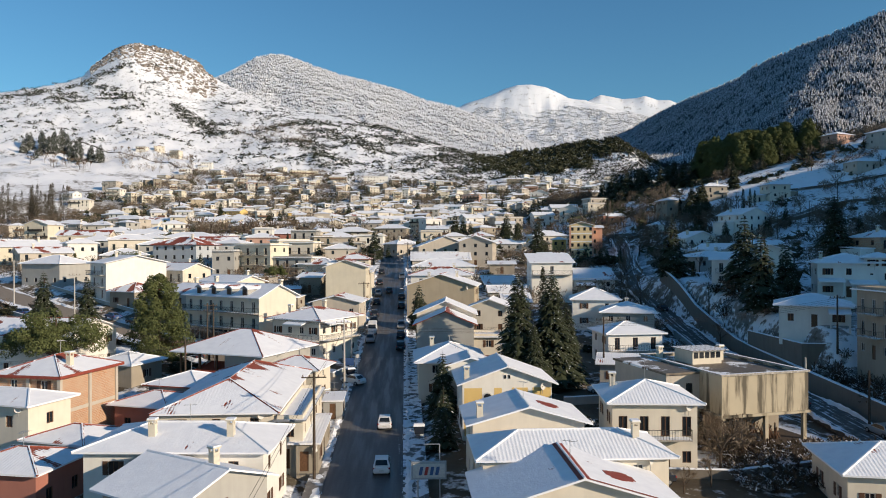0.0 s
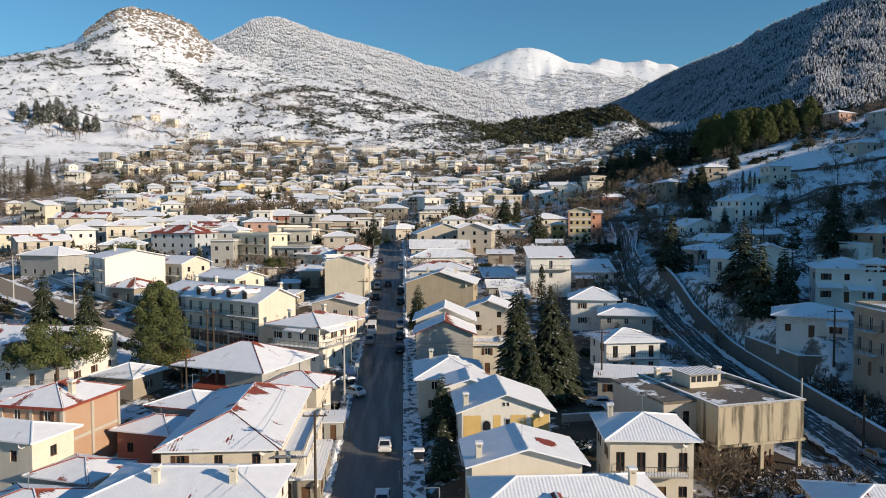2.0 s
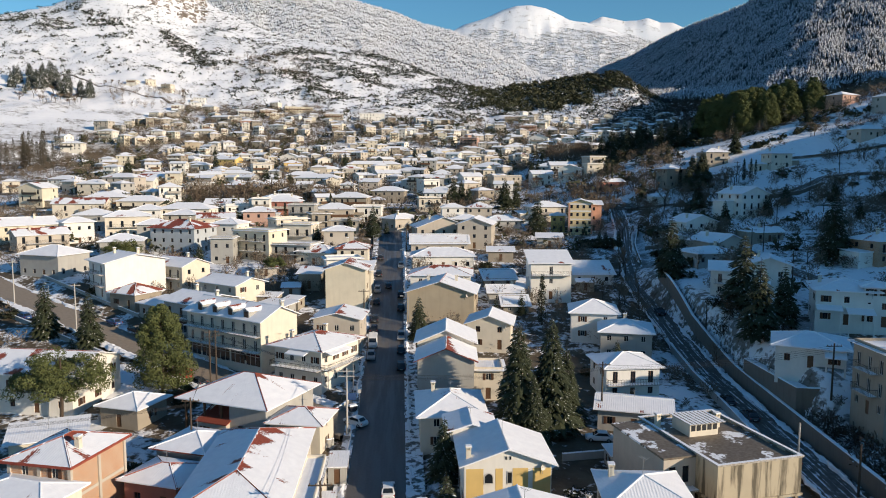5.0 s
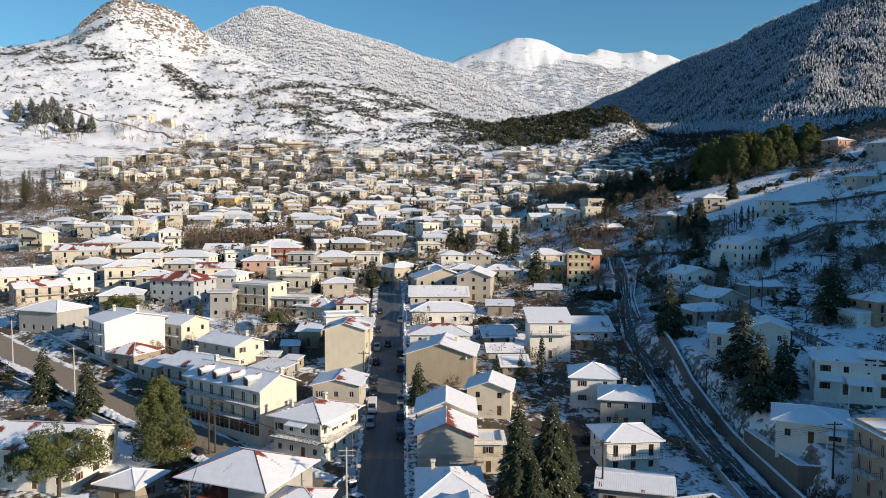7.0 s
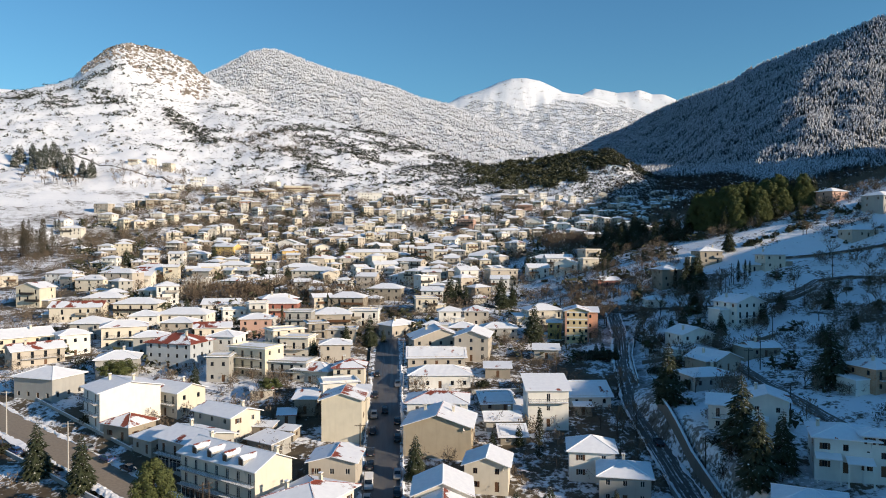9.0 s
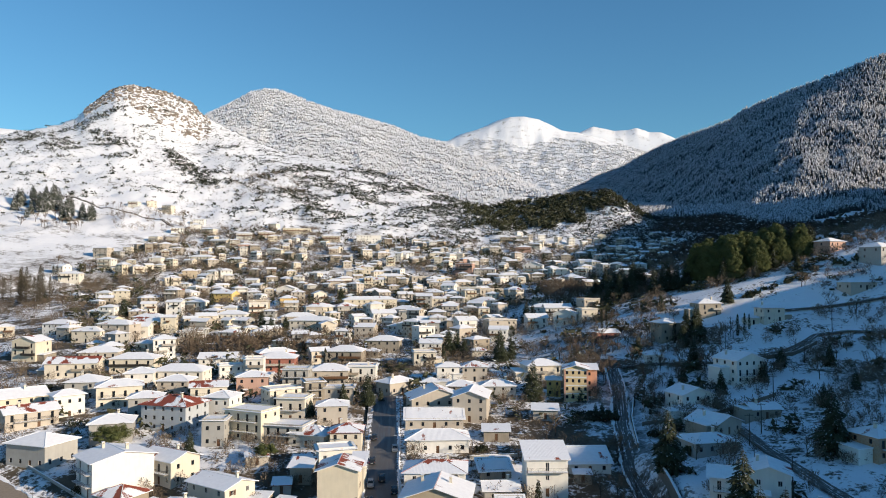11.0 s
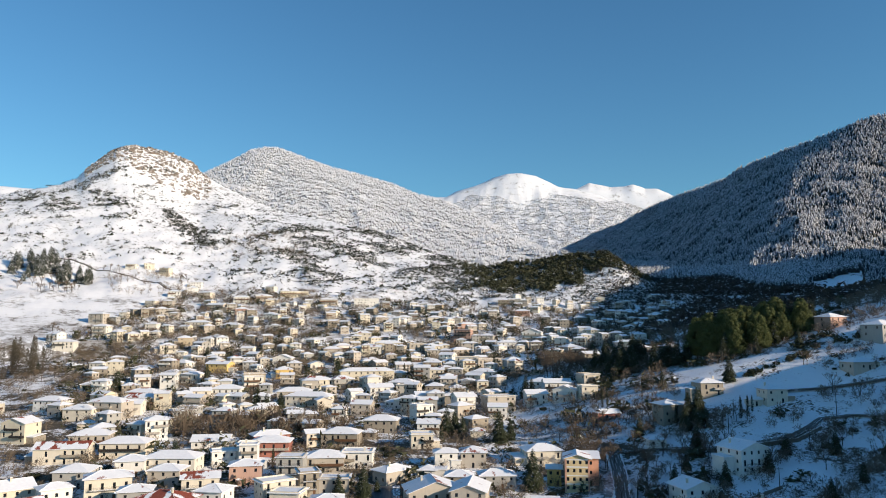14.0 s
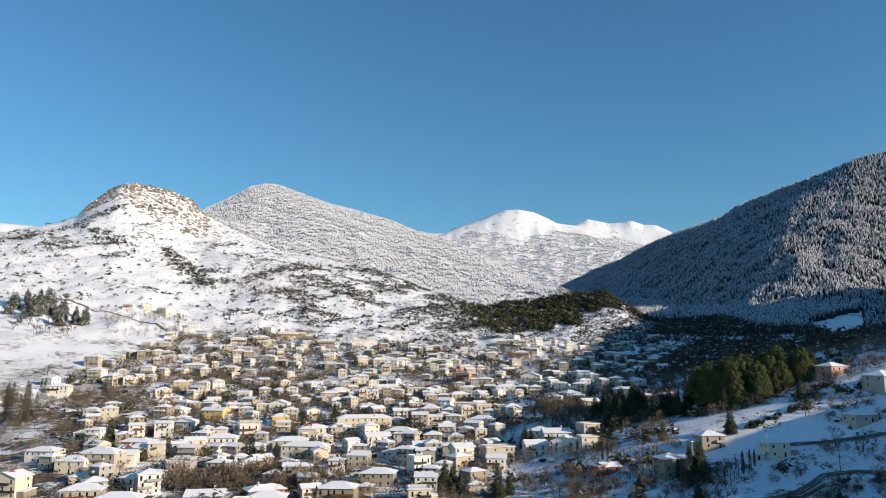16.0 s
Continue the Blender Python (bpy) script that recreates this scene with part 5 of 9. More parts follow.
house(-49.1, 466.9, 19.0, 10.5, 6.1, 17, "hip", "pale", "most", base=38.4, chimneys=((-3.8, 1.6),), fine=False, group="houses on the far slope", label="two-storey pale yellow house with a hipped snow-covered tile roof")
house(-57.6, 430.6, 19.2, 10.5, 6.1, 4, "hip", "beige", "full", base=34.6, fine=False, group="houses on the far slope", label="two-storey beige house with a hipped snow-covered roof")
house(-38.6, 402.9, 7.7, 6.9, 6.1, 17, "gable_y", "cream", "full", base=32.1, fine=False, group="houses on the far slope", label="two-storey cream house with a gabled snow-covered roof")
house(-27.8, 380.0, 6.9, 6.2, 6.1, -10, "hip", "white", "full", base=30.0, chimneys=((1.5, -0.6),), fine=False, group="houses on the far slope", label="two-storey white house with a hipped snow-covered roof")
house(8.8, 447.3, 14.4, 10.5, 6.1, -15, "flat", "lime", "full", base=36.3, fine=False, group="houses on the far slope", label="two-storey light cream house with a flat snow-covered roof")
house(16.8, 415.9, 11.2, 9.8, 6.1, 6, "gable_x", "beige", "full", base=33.2, fine=False, group="houses on the far slope", label="two-storey beige house with a gabled snow-covered roof")
house(13.1, 372.8, 8.9, 8.4, 9.0, 24, "flat", "white", "full", base=29.2, chimneys=((2.0, 1.3),), fine=False, group="houses on the far slope", label="three-storey white house with a flat snow-covered roof")
house(-73.6, 416.6, 8.4, 7.9, 6.1, 2, "hip", "blue", "full", base=33.4, fine=False, group="houses on the far slope", label="two-storey pale blue house with a hipped snow-covered roof")
house(19.9, 293.1, 8.8, 7.3, 6.1, 0, "hip", "white", "full", base=22.4, chimneys=((-1.8, -0.7),), fine=False, group="houses on the far slope", label="two-storey white house with a hipped snow-covered roof")
house(30.8, 293.9, 9.8, 9.5, 6.1, -4, "hip", "beige", "full", base=22.4, fine=False, group="houses on the far slope", label="two-storey beige house with a hipped snow-covered roof")
house(36.4, 395.2, 10.4, 10.1, 9.0, 15, "gable_x", "white", "full", base=31.3, chimneys=((2.3, -1.0),), fine=False, group="houses on the far slope", label="three-storey white house with a gabled snow-covered roof")
house(55.3, 395.1, 15.8, 10.5, 9.0, 13, "flat", "beige", "full", base=31.2, fine=False, group="houses on the far slope", label="three-storey beige house with a flat snow-covered roof")
house(58.3, 296.0, 14.2, 11.0, 6.1, 6, "hip", "cream", "full", base=22.5, fine=False, group="houses on the far slope", label="two-storey cream house with a hipped snow-covered roof")
house(38.0, 342.9, 6.3, 6.1, 3.1, -7, "hip", "cream", "full", base=26.5, chimneys=((-1.3, -0.6),), fine=False, group="houses on the far slope", label="single-storey cream house with a hipped snow-covered roof")
house(75.3, 395.6, 11.0, 10.0, 6.1, 3, "gable_x", "white", "full", base=35.5, fine=False, group="houses on the far slope", label="two-storey white house with a gabled snow-covered roof")
house(89.5, 384.8, 12.2, 10.2, 6.1, -21, "gable_y", "white", "full", base=37.9, fine=False, group="houses on the far slope", label="two-storey white house with a gabled snow-covered roof")
house(99.2, 377.5, 8.6, 8.0, 6.1, 5, "flat", "cream", "full", base=40.6, fine=False, group="houses on the far slope", label="two-storey cream house with a flat snow-covered roof")
house(96.8, 334.4, 8.3, 7.7, 3.1, 15, "gable_x", "red", "full", base=35.1, fine=False, group="houses on the far slope", label="single-storey brick-red house with a gabled snow-covered roof")
house(117.0, 313.5, 9.2, 9, 8.2, 10, "hip", "stone", "full", base=35.4, fine=False, group="houses on the far slope", label="tall stone-fronted house on the hillside")
house(142.7, 331.3, 10.7, 9.6, 6.1, 3, "hip", "stone", "full", base=45.3, chimneys=((2.4, -1.0),), fine=False, group="houses on the far slope", label="two-storey stone-built house with a hipped snow-covered roof")
house(161.5, 309.0, 9.4, 8.2, 6.1, 3, "hip", "cream", "full", base=44.4, chimneys=((-2.3, 1.4),), fine=False, group="houses on the far slope", label="two-storey cream house with a verandah")
house(153.6, 310.3, 5.0, 5.7, 3.1, 0, "hip", "cream", "full", base=43.0, fine=False, group="houses on the far slope", label="single-storey cream house with a hipped snow-covered roof")
house(122.0, 256.0, 12.5, 11.5, 8.4, 18, "gable_y", "white", "full", base=26.6, chimneys=((-3.4, 2.4),), group="houses of the town", balconies=(1,), label="white three-storey gabled house on the hillside")
house(95.5, 236.0, 11.5, 10, 5.8, 12, "gable_y", "white", "full", base=20.3, chimneys=((-3.2, -1.5),), group="houses of the town", label="white gabled house beside the hill road")
house(93.5, 227.0, 11.0, 6, 3.1, 8, "mono", "white", "full", 0.1, base=19.4, group="houses of the town", label="low white annexe under a flat snowy roof")
house(93.0, 211.5, 11.0, 10.5, 3.4, 28, "gable_y", "beige", "full", base=18.9, chimneys=((-2.5, 1.5),), group="houses of the town", label="low beige gabled house in the shade")
house(83.5, 195.0, 13.0, 10.0, 3.4, 10, "hip", "grey", "full", 0.25, base=17.4, chimneys=((2.6, 1.0),), group="houses of the town", label="long low house with a broad snowy roof")
house(119.5, 177.0, 9.5, 9, 6.1, 14, "hip", "brick", "full", base=19.6, chimneys=((-1.6, -0.9),), balconies=(1,), group="houses of the town", label="brownish house with a wooden balcony and snowy roof")
house(111.6, 220.6, 9.2, 7.6, 3.1, 6, "gable_x", "stone", "most", base=21.1, chimneys=((-1.8, -0.8),), group="houses of the town", label="single-storey stone-built house with a gabled snow-covered tile roof")
house(103.7, 292.3, 6.8, 8.0, 3.1, -4, "hip", "white", "full", base=29.7, fine=False, group="houses on the far slope", label="single-storey white house with a hipped snow-covered roof")
house(-339, 958, 13, 10.5, 5.8, -2, "hip", "lime", "full", base=151.5, fine=False, group="houses on the far slope", label="light cream house with a hipped snowy roof beside a lane")
house(-297, 962, 13, 10.5, 8.8, -12, "hip", "cream", "full", base=144.5, fine=False, group="houses on the far slope", label="cream three-storey house among bare trees on the slope")
for x, y, w, tall, rot, roof, wall, label in ((-280, 712, 15, 9.0, -14, "hip", "beige", "tall beige house at the edge of the snowfield"), (-257, 662, 13, 9.0, -10, "hip", "lime", "light cream three-storey house below the snowfield"), (-241, 659, 11, 6.0, 8, "hip", "cream", "cream house with a snowy roof below the snowfield"),
                                              (-281, 629, 11, 6.0, -20, "gable_x", "white", "white gabled house beside the field"), (-254, 857, 13, 6.2, 6, "hip", "white", "white house at the top of the town"), (-262, 806, 11, 5.8, -12, "hip", "cream", "cream house at the upper edge of the town"),
                                              (-244, 912, 13, 6.0, 4, "hip", "white", "white house under the field lane"), (-240, 770, 12, 5.8, 15, "hip", "beige", "beige house at the upper edge of the town"), (-226, 700, 11, 6.0, -6, "hip", "lime", "light cream house above the gardens")):
    house(x, y, w, 10, tall, rot, roof, wall, "full", fine=False, group="houses on the far slope", label=label)
house(-268.4, 617.4, 16.5, 10.5, 6.1, 3, "hip", "lime", "full", base=52.3, fine=False, group="houses on the far slope", label="two-storey light cream house with a hipped snow-covered roof")
house(-235.5, 553.2, 13.1, 10.5, 3.1, -13, "hip", "cream", "full", base=46.4, fine=False, group="houses on the far slope", label="single-storey cream house with a hipped snow-covered roof")
house(-320, 966, 12, 10.5, 6.1, 23, "hip", "cream", "full", base=148, fine=False, group="houses on the far slope", label="two-storey cream house with a hipped snow-covered roof")
house(-242.8, 891.2, 11.3, 10.5, 6.1, 4, "hip", "white", "full", base=117.3, fine=False, group="houses on the far slope", label="two-storey white house with a hipped snow-covered roof")
house(-220.0, 865.8, 15.8, 10.5, 6.1, -17, "hip", "cream", "full", base=111.1, fine=False, group="houses on the far slope", label="two-storey cream house with a hipped snow-covered roof")
house(-193.0, 807.0, 19.6, 10.5, 6.1, -17, "gable_x", "beige", "full", base=94.3, fine=False, group="houses on the far slope", label="two-storey beige house with a gabled snow-covered roof")
house(-175.7, 846.4, 17.2, 10.5, 6.1, 10, "hip", "white", "full", base=104.0, fine=False, group="houses on the far slope", label="two-storey white house with a hipped snow-covered roof")
house(-153.9, 862.4, 18.9, 10.5, 6.1, 18, "hip", "beige", "full", base=106.7, fine=False, group="houses on the far slope", label="two-storey beige house with a hipped snow-covered roof")
house(-154.7, 921.2, 11.0, 10.0, 6.1, -18, "hip", "cream", "full", base=120.7, fine=False, group="houses on the far slope", label="two-storey cream house with a hipped snow-covered roof")
house(-124.0, 897.7, 33.9, 10.5, 6.1, 18, "flat", "pale", "full", base=112.4, fine=False, group="houses on the far slope", label="two-storey pale yellow house with a flat snow-covered roof")
house(-78.3, 857.9, 20.7, 10.5, 6.1, 9, "hip", "beige", "full", base=102.3, fine=False, group="houses on the far slope", label="two-storey beige house with a hipped snow-covered roof")
house(-34.3, 865.6, 28.9, 10.5, 9.0, 4, "flat", "white", "full", base=99.9, fine=False, group="houses on the far slope", label="three-storey white house with a flat snow-covered roof")
house(34.4, 858.3, 13.7, 10.5, 6.1, -10, "hip", "white", "full", base=98.0, fine=False, group="houses on the far slope", label="two-storey white house with a hipped snow-covered roof")
house(49.7, 854.2, 11.8, 10.5, 6.1, -15, "hip", "ochre", "full", base=96.2, chimneys=((2.6, -1.1),), fine=False, group="houses on the far slope", label="two-storey ochre house with a hipped snow-covered roof")
house(-190.8, 725.5, 22.9, 10.5, 6.1, -4, "hip", "cream", "full", base=75.4, fine=False, group="houses on the far slope", label="two-storey cream house with a hipped snow-covered roof")
house(-157.2, 721.5, 17.4, 10.5, 6.1, -15, "hip", "pale", "full", base=73.2, fine=False, group="houses on the far slope", label="two-storey pale yellow house with a hipped snow-covered roof")
house(-163.9, 797.0, 14.7, 10.5, 6.1, 8, "hip", "pink", "full", base=90.1, fine=False, group="houses on the far slope", label="two-storey pink house with a hipped snow-covered roof")
house(-130.1, 778.6, 12.4, 10.5, 6.1, -21, "hip", "white", "full", base=84.4, fine=False, group="houses on the far slope", label="two-storey white house with a hipped snow-covered roof")
house(-182.2, 650.0, 11.9, 9.6, 6.1, 19, "hip", "ochre", "full", base=56.9, fine=False, group="houses on the far slope", label="two-storey ochre house with a hipped snow-covered roof")
house(-191.1, 632.3, 12.9, 10.5, 6.1, 20, "hip", "cream", "full", base=54.5, fine=False, group="houses on the far slope", label="two-storey cream house with a hipped snow-covered roof")
house(-160.4, 673.0, 13.6, 10.5, 3.1, -22, "hip", "beige", "full", base=60.0, chimneys=((-2.7, 1.6),), fine=False, group="houses on the far slope", label="single-storey beige house with a hipped snow-covered roof")
house(-123.5, 531.5, 16.7, 10.5, 6.1, -18, "gable_x", "yellow", "full", base=45.2, fine=False, group="houses on the far slope", label="two-storey yellow house with a gabled snow-covered roof")
house(-152.0, 539.6, 13.2, 10.5, 6.1, -23, "hip", "white", "full", base=45.8, chimneys=((-2.6, 1.6),), fine=False, group="houses on the far slope", label="two-storey white house with a hipped snow-covered roof")
house(-176.2, 533.7, 16.6, 10.5, 3.1, -16, "hip", "cream", "full", base=45.3, fine=False, group="houses on the far slope", label="single-storey cream house with a hipped snow-covered roof")
house(-130.5, 489.8, 11.9, 10.1, 6.1, -19, "hip", "lime", "full", base=40.8, fine=False, group="houses on the far slope", label="two-storey light cream house with a hipped snow-covered roof")
house(-88.4, 471.7, 13.3, 10.5, 9.0, 12, "flat", "ochre", "full", base=38.9, chimneys=((2.9, 1.6),), fine=False, group="houses on the far slope", label="three-storey ochre house with a flat snow-covered roof")
house(-84.4, 564.1, 13.8, 10.5, 6.1, -6, "gable_y", "white", "full", base=47.8, fine=False, group="houses on the far slope", label="two-storey white house with a gabled snow-covered roof")
house(-75.2, 506.3, 11.1, 9.9, 6.1, 12, "hip", "yellow", "full", base=42.6, chimneys=((2.4, -1.0),), fine=False, group="houses on the far slope", label="two-storey yellow house with a hipped snow-covered roof")
house(-55.8, 527.9, 10.4, 8.4, 6.1, 19, "gable_y", "lime", "full", base=45.0, fine=False, group="houses on the far slope", label="two-storey light cream house with a gabled snow-covered roof")
house(-47.2, 415.6, 24.8, 10.5, 6.1, -12, "hip", "cream", "full", base=33.2, fine=False, group="houses on the far slope", label="two-storey cream house with a hipped snow-covered roof")
house(-19.1, 499.6, 35.8, 10.5, 6.1, 9, "hip", "pale", "full", base=41.8, fine=False, group="houses on the far slope", label="two-storey pale yellow house with a hipped snow-covered roof")
house(-5.9, 655.2, 23.5, 10.5, 6.1, 8, "hip", "cream", "full", base=57.2, fine=False, group="houses on the far slope", label="two-storey cream house with a hipped snow-covered roof")
house(10.6, 565.0, 15.5, 10.5, 6.1, 16, "hip", "beige", "full", base=47.8, fine=False, group="houses on the far slope", label="two-storey beige house with a hipped snow-covered roof")
house(27.2, 537.1, 12.9, 10.5, 6.1, -8, "hip", "ochre", "full", base=45.6, fine=False, group="houses on the far slope", label="two-storey ochre house with a hipped snow-covered roof")
house(19.2, 644.8, 15.4, 10.5, 6.1, 8, "flat", "beige", "full", base=56.2, chimneys=((3.4, -1.1),), fine=False, group="houses on the far slope", label="two-storey beige house with a flat snow-covered roof")
house(-187.4, 474.8, 13.3, 10.5, 3.1, 7, "hip", "cream", "full", base=38.8, chimneys=((2.9, 1.6),), fine=False, group="houses on the far slope", label="single-storey cream house with a hipped snow-covered roof")
house(-152.5, 407.6, 13.7, 10.5, 6.1, -19, "hip", "beige", "full", base=32.4, chimneys=((3.0, 1.6),), fine=False, group="houses on the far slope", label="two-storey beige house with a hipped snow-covered roof")
house(-139.3, 398.5, 15.5, 10.5, 6.1, 3, "gable_x", "lime", "full", base=31.5, fine=False, group="houses on the far slope", label="two-storey light cream house with a gabled snow-covered roof")
house(-142.0, 431.1, 16.3, 10.5, 6.1, -9, "hip", "ochre", "most", base=34.6, chimneys=((-3.3, 1.6),), fine=False, group="houses on the far slope", label="two-storey ochre house with a hipped snow-covered tile roof")
house(-104.3, 386.8, 10.0, 8.3, 6.1, -7, "flat", "grey", "full", base=30.5, fine=False, group="houses on the far slope", label="two-storey grey house with a flat snow-covered roof")
house(-111.4, 432.9, 10.9, 8.7, 6.1, 19, "gable_x", "cream", "full", base=34.9, fine=False, group="houses on the far slope", label="two-storey cream house with a gabled snow-covered roof")
house(-183.1, 411.3, 16.0, 10.5, 6.1, -13, "hip", "white", "full", base=32.2, fine=False, group="houses on the far slope", label="two-storey white house with a hipped snow-covered roof")
house(-156.8, 385.4, 15.0, 10.5, 6.1, -8, "hip", "cream", "full", base=30.3, fine=False, group="houses on the far slope", label="two-storey cream house with a hipped snow-covered roof")
house(-45.5, 640.1, 15.1, 10.5, 6.1, 17, "hip", "white", "full", base=55.2, chimneys=((-3.0, -1.1),), fine=False, group="houses on the far slope", label="two-storey white house with a hipped snow-covered roof")
house(-30.5, 692.9, 15.6, 10.5, 6.1, 3, "hip", "cream", "full", base=62.2, chimneys=((-3.1, 1.6),), fine=False, group="houses on the far slope", label="two-storey cream house with a hipped snow-covered roof")
house(-52.6, 620.3, 14.9, 10.5, 6.1, 9, "hip", "beige", "full", base=53.0, fine=False, group="houses on the far slope", label="two-storey beige house with a hipped snow-covered roof")
house(5.2, 457.0, 16.1, 10.5, 6.1, -19, "hip", "grey", "full", base=37.3, fine=False, group="houses on the far slope", label="two-storey grey house with a hipped snow-covered roof")
house(-9.0, 441.3, 13.9, 10.5, 6.1, 15, "gable_x", "white", "full", base=35.7, chimneys=((-2.8, -1.1),), fine=False, group="houses on the far slope", label="two-storey white house with a gabled snow-covered roof")
house(-33.3, 469.7, 12.9, 10.5, 6.1, 18, "hip", "grey", "full", base=38.7, chimneys=((2.8, 1.6),), fine=False, group="houses on the far slope", label="two-storey grey house with a hipped snow-covered roof")
house(42.0, 789.4, 14.6, 10.5, 6.1, 3, "hip", "cream", "full", base=81.2, fine=False, group="houses on the far slope", label="two-storey cream house with a hipped snow-covered roof")
house(-16.6, 781.2, 13.8, 10.5, 6.1, 24, "hip", "beige", "full", base=81.2, chimneys=((3.0, -1.1),), fine=False, group="houses on the far slope", label="two-storey beige house with a hipped snow-covered roof")
house(9.2, 783.7, 15.9, 10.5, 6.1, 5, "hip", "white", "full", base=81.2, chimneys=((-3.2, 1.6),), fine=False, group="houses on the far slope", label="two-storey white house with a hipped snow-covered roof")
house(65.0, 783.0, 13.0, 10.5, 6.1, -16, "hip", "cream", "full", base=80.4, chimneys=((-2.6, -1.1),), fine=False, group="houses on the far slope", label="two-storey cream house with a hipped snow-covered roof")
house(73.4, 749.7, 16.3, 10.5, 6.1, 16, "hip", "pink", "most", base=74.2, fine=False, group="houses on the far slope", label="two-storey pink house with a hipped snow-covered tile roof")
house(64.1, 690.0, 16.3, 10.5, 9.0, -19, "flat", "pink", "full", base=61.8, fine=False, group="houses on the far slope", label="three-storey pink house with a flat snow-covered roof")
house(85.4, 679.1, 13.4, 10.5, 6.1, -17, "hip", "cream", "full", base=63.0, chimneys=((-2.7, -1.1),), fine=False, group="houses on the far slope", label="two-storey cream house with a hipped snow-covered roof")
house(132.7, 894.1, 12.7, 10.5, 6.1, -7, "hip", "ochre", "full", base=103.4, chimneys=((-2.5, 1.6),), fine=False, group="houses on the far slope", label="two-storey ochre house with a hipped snow-covered roof")
house(145.0, 830.2, 16.8, 10.5, 6.1, -9, "hip", "pink", "full", base=88.9, fine=False, group="houses on the far slope", label="two-storey pink house with a hipped snow-covered roof")
house(120.7, 640.7, 16.9, 10.5, 9.0, -18, "gable_y", "white", "full", base=63.5, fine=False, group="houses on the far slope", label="three-storey white house with a gabled snow-covered roof")
house(54.0, 613.4, 16.9, 10.5, 6.1, 21, "hip", "beige", "full", base=52.3, fine=False, group="houses on the far slope", label="two-storey beige house with a hipped snow-covered roof")
house(53.1, 540.1, 17.3, 10.5, 9.0, -8, "flat", "cream", "full", base=45.9, fine=False, group="houses on the far slope", label="three-storey cream house with a flat snow-covered roof")
house(68.6, 536.2, 22.2, 10.5, 6.1, 18, "flat", "beige", "full", base=47.6, fine=False, group="houses on the far slope", label="two-storey beige house with a flat snow-covered roof")
house(95.2, 620.8, 18.2, 10.5, 6.1, -1, "hip", "white", "full", base=58.1, chimneys=((-3.6, -1.1),), fine=False, group="houses on the far slope", label="two-storey white house with a hipped snow-covered roof")
house(82.3, 511.4, 12.3, 10.5, 6.1, 10, "hip", "grey", "full", base=48.1, fine=False, group="houses on the far slope", label="two-storey grey house with a hipped snow-covered roof")
house(59.9, 494.2, 15.6, 10.5, 6.1, -22, "hip", "white", "full", base=41.3, chimneys=((3.4, 1.6),), fine=False, group="houses on the far slope", label="two-storey white house with a hipped snow-covered roof")
house(83.8, 423.4, 11.9, 10.5, 6.1, -24, "hip", "white", "full", base=39.6, fine=False, group="houses on the far slope", label="two-storey white house with a hipped snow-covered roof")
house(89.7, 407.5, 14.4, 10.5, 6.1, -3, "gable_x", "white", "full", base=40.3, chimneys=((3.2, 1.6),), fine=False, group="houses on the far slope", label="two-storey white house with a gabled snow-covered roof")
house(106.3, 403.1, 9.8, 8.7, 6.1, 17, "flat", "beige", "full", base=44.9, fine=False, group="houses on the far slope", label="two-storey beige house with a flat snow-covered roof")
house(258.9, 913.2, 10.8, 10.5, 6.1, -5, "gable_y", "cream", "full", base=107.0, fine=False, group="houses on the far slope", label="two-storey cream house with a gabled snow-covered roof")
house(261.2, 803.0, 14.0, 10.5, 6.1, -12, "hip", "white", "full", base=88.6, fine=False, group="houses on the far slope", label="two-storey white house with a hipped snow-covered roof")
house(261.0, 738.5, 16.1, 10.5, 3.1, 2, "hip", "white", "full", base=86.4, chimneys=((3.5, -1.1),), fine=False, group="houses on the far slope", label="single-storey white house with a hipped snow-covered roof")
house(249.1, 825.2, 17.3, 10.5, 3.1, 7, "hip", "white", "full", base=91.4, fine=False, group="houses on the far slope", label="single-storey white house with a hipped snow-covered roof")
house(150.6, 446.5, 11.5, 9.2, 6.1, -3, "hip", "grey", "full", base=58.6, fine=False, group="houses on the far slope", label="two-storey grey house with a hipped snow-covered roof")
house(211.3, 724.3, 13.8, 10.5, 3.1, -5, "hip", "grey", "full", base=81.0, chimneys=((-2.8, -1.1),), fine=False, group="houses on the far slope", label="single-storey grey house with a hipped snow-covered roof")
house(197.5, 775.3, 13.0, 10.5, 6.1, -5, "hip", "grey", "full", base=81.1, chimneys=((-2.6, -1.1),), fine=False, group="houses on the far slope", label="two-storey grey house with a hipped snow-covered roof")
house(205.7, 617.0, 10.2, 9.1, 3.1, -20, "hip", "white", "full", base=74.5, chimneys=((-2.0, 1.4),), fine=False, group="houses on the far slope", label="single-storey white house with a hipped snow-covered roof")
house(123.4, 513.1, 11.4, 10.5, 6.1, 21, "hip", "grey", "full", base=57.1, fine=False, group="houses on the far slope", label="two-storey grey house with a hipped snow-covered roof")
house(151.0, 484.4, 9.0, 9.0, 6.1, -10, "hip", "grey", "full", base=60.8, fine=False, group="houses on the far slope", label="two-storey grey house with a hipped snow-covered roof")
house(128.2, 479.3, 9.7, 9.7, 3.1, 14, "hip", "white", "full", base=55.7, fine=False, group="houses on the far slope", label="single-storey white house with a hipped snow-covered roof")
house(341.1, 933.5, 15.5, 10.5, 3.1, 3, "hip", "grey", "full", base=114.6, chimneys=((3.4, 1.6),), fine=False, group="houses on the far slope", label="single-storey grey house with a hipped snow-covered roof")
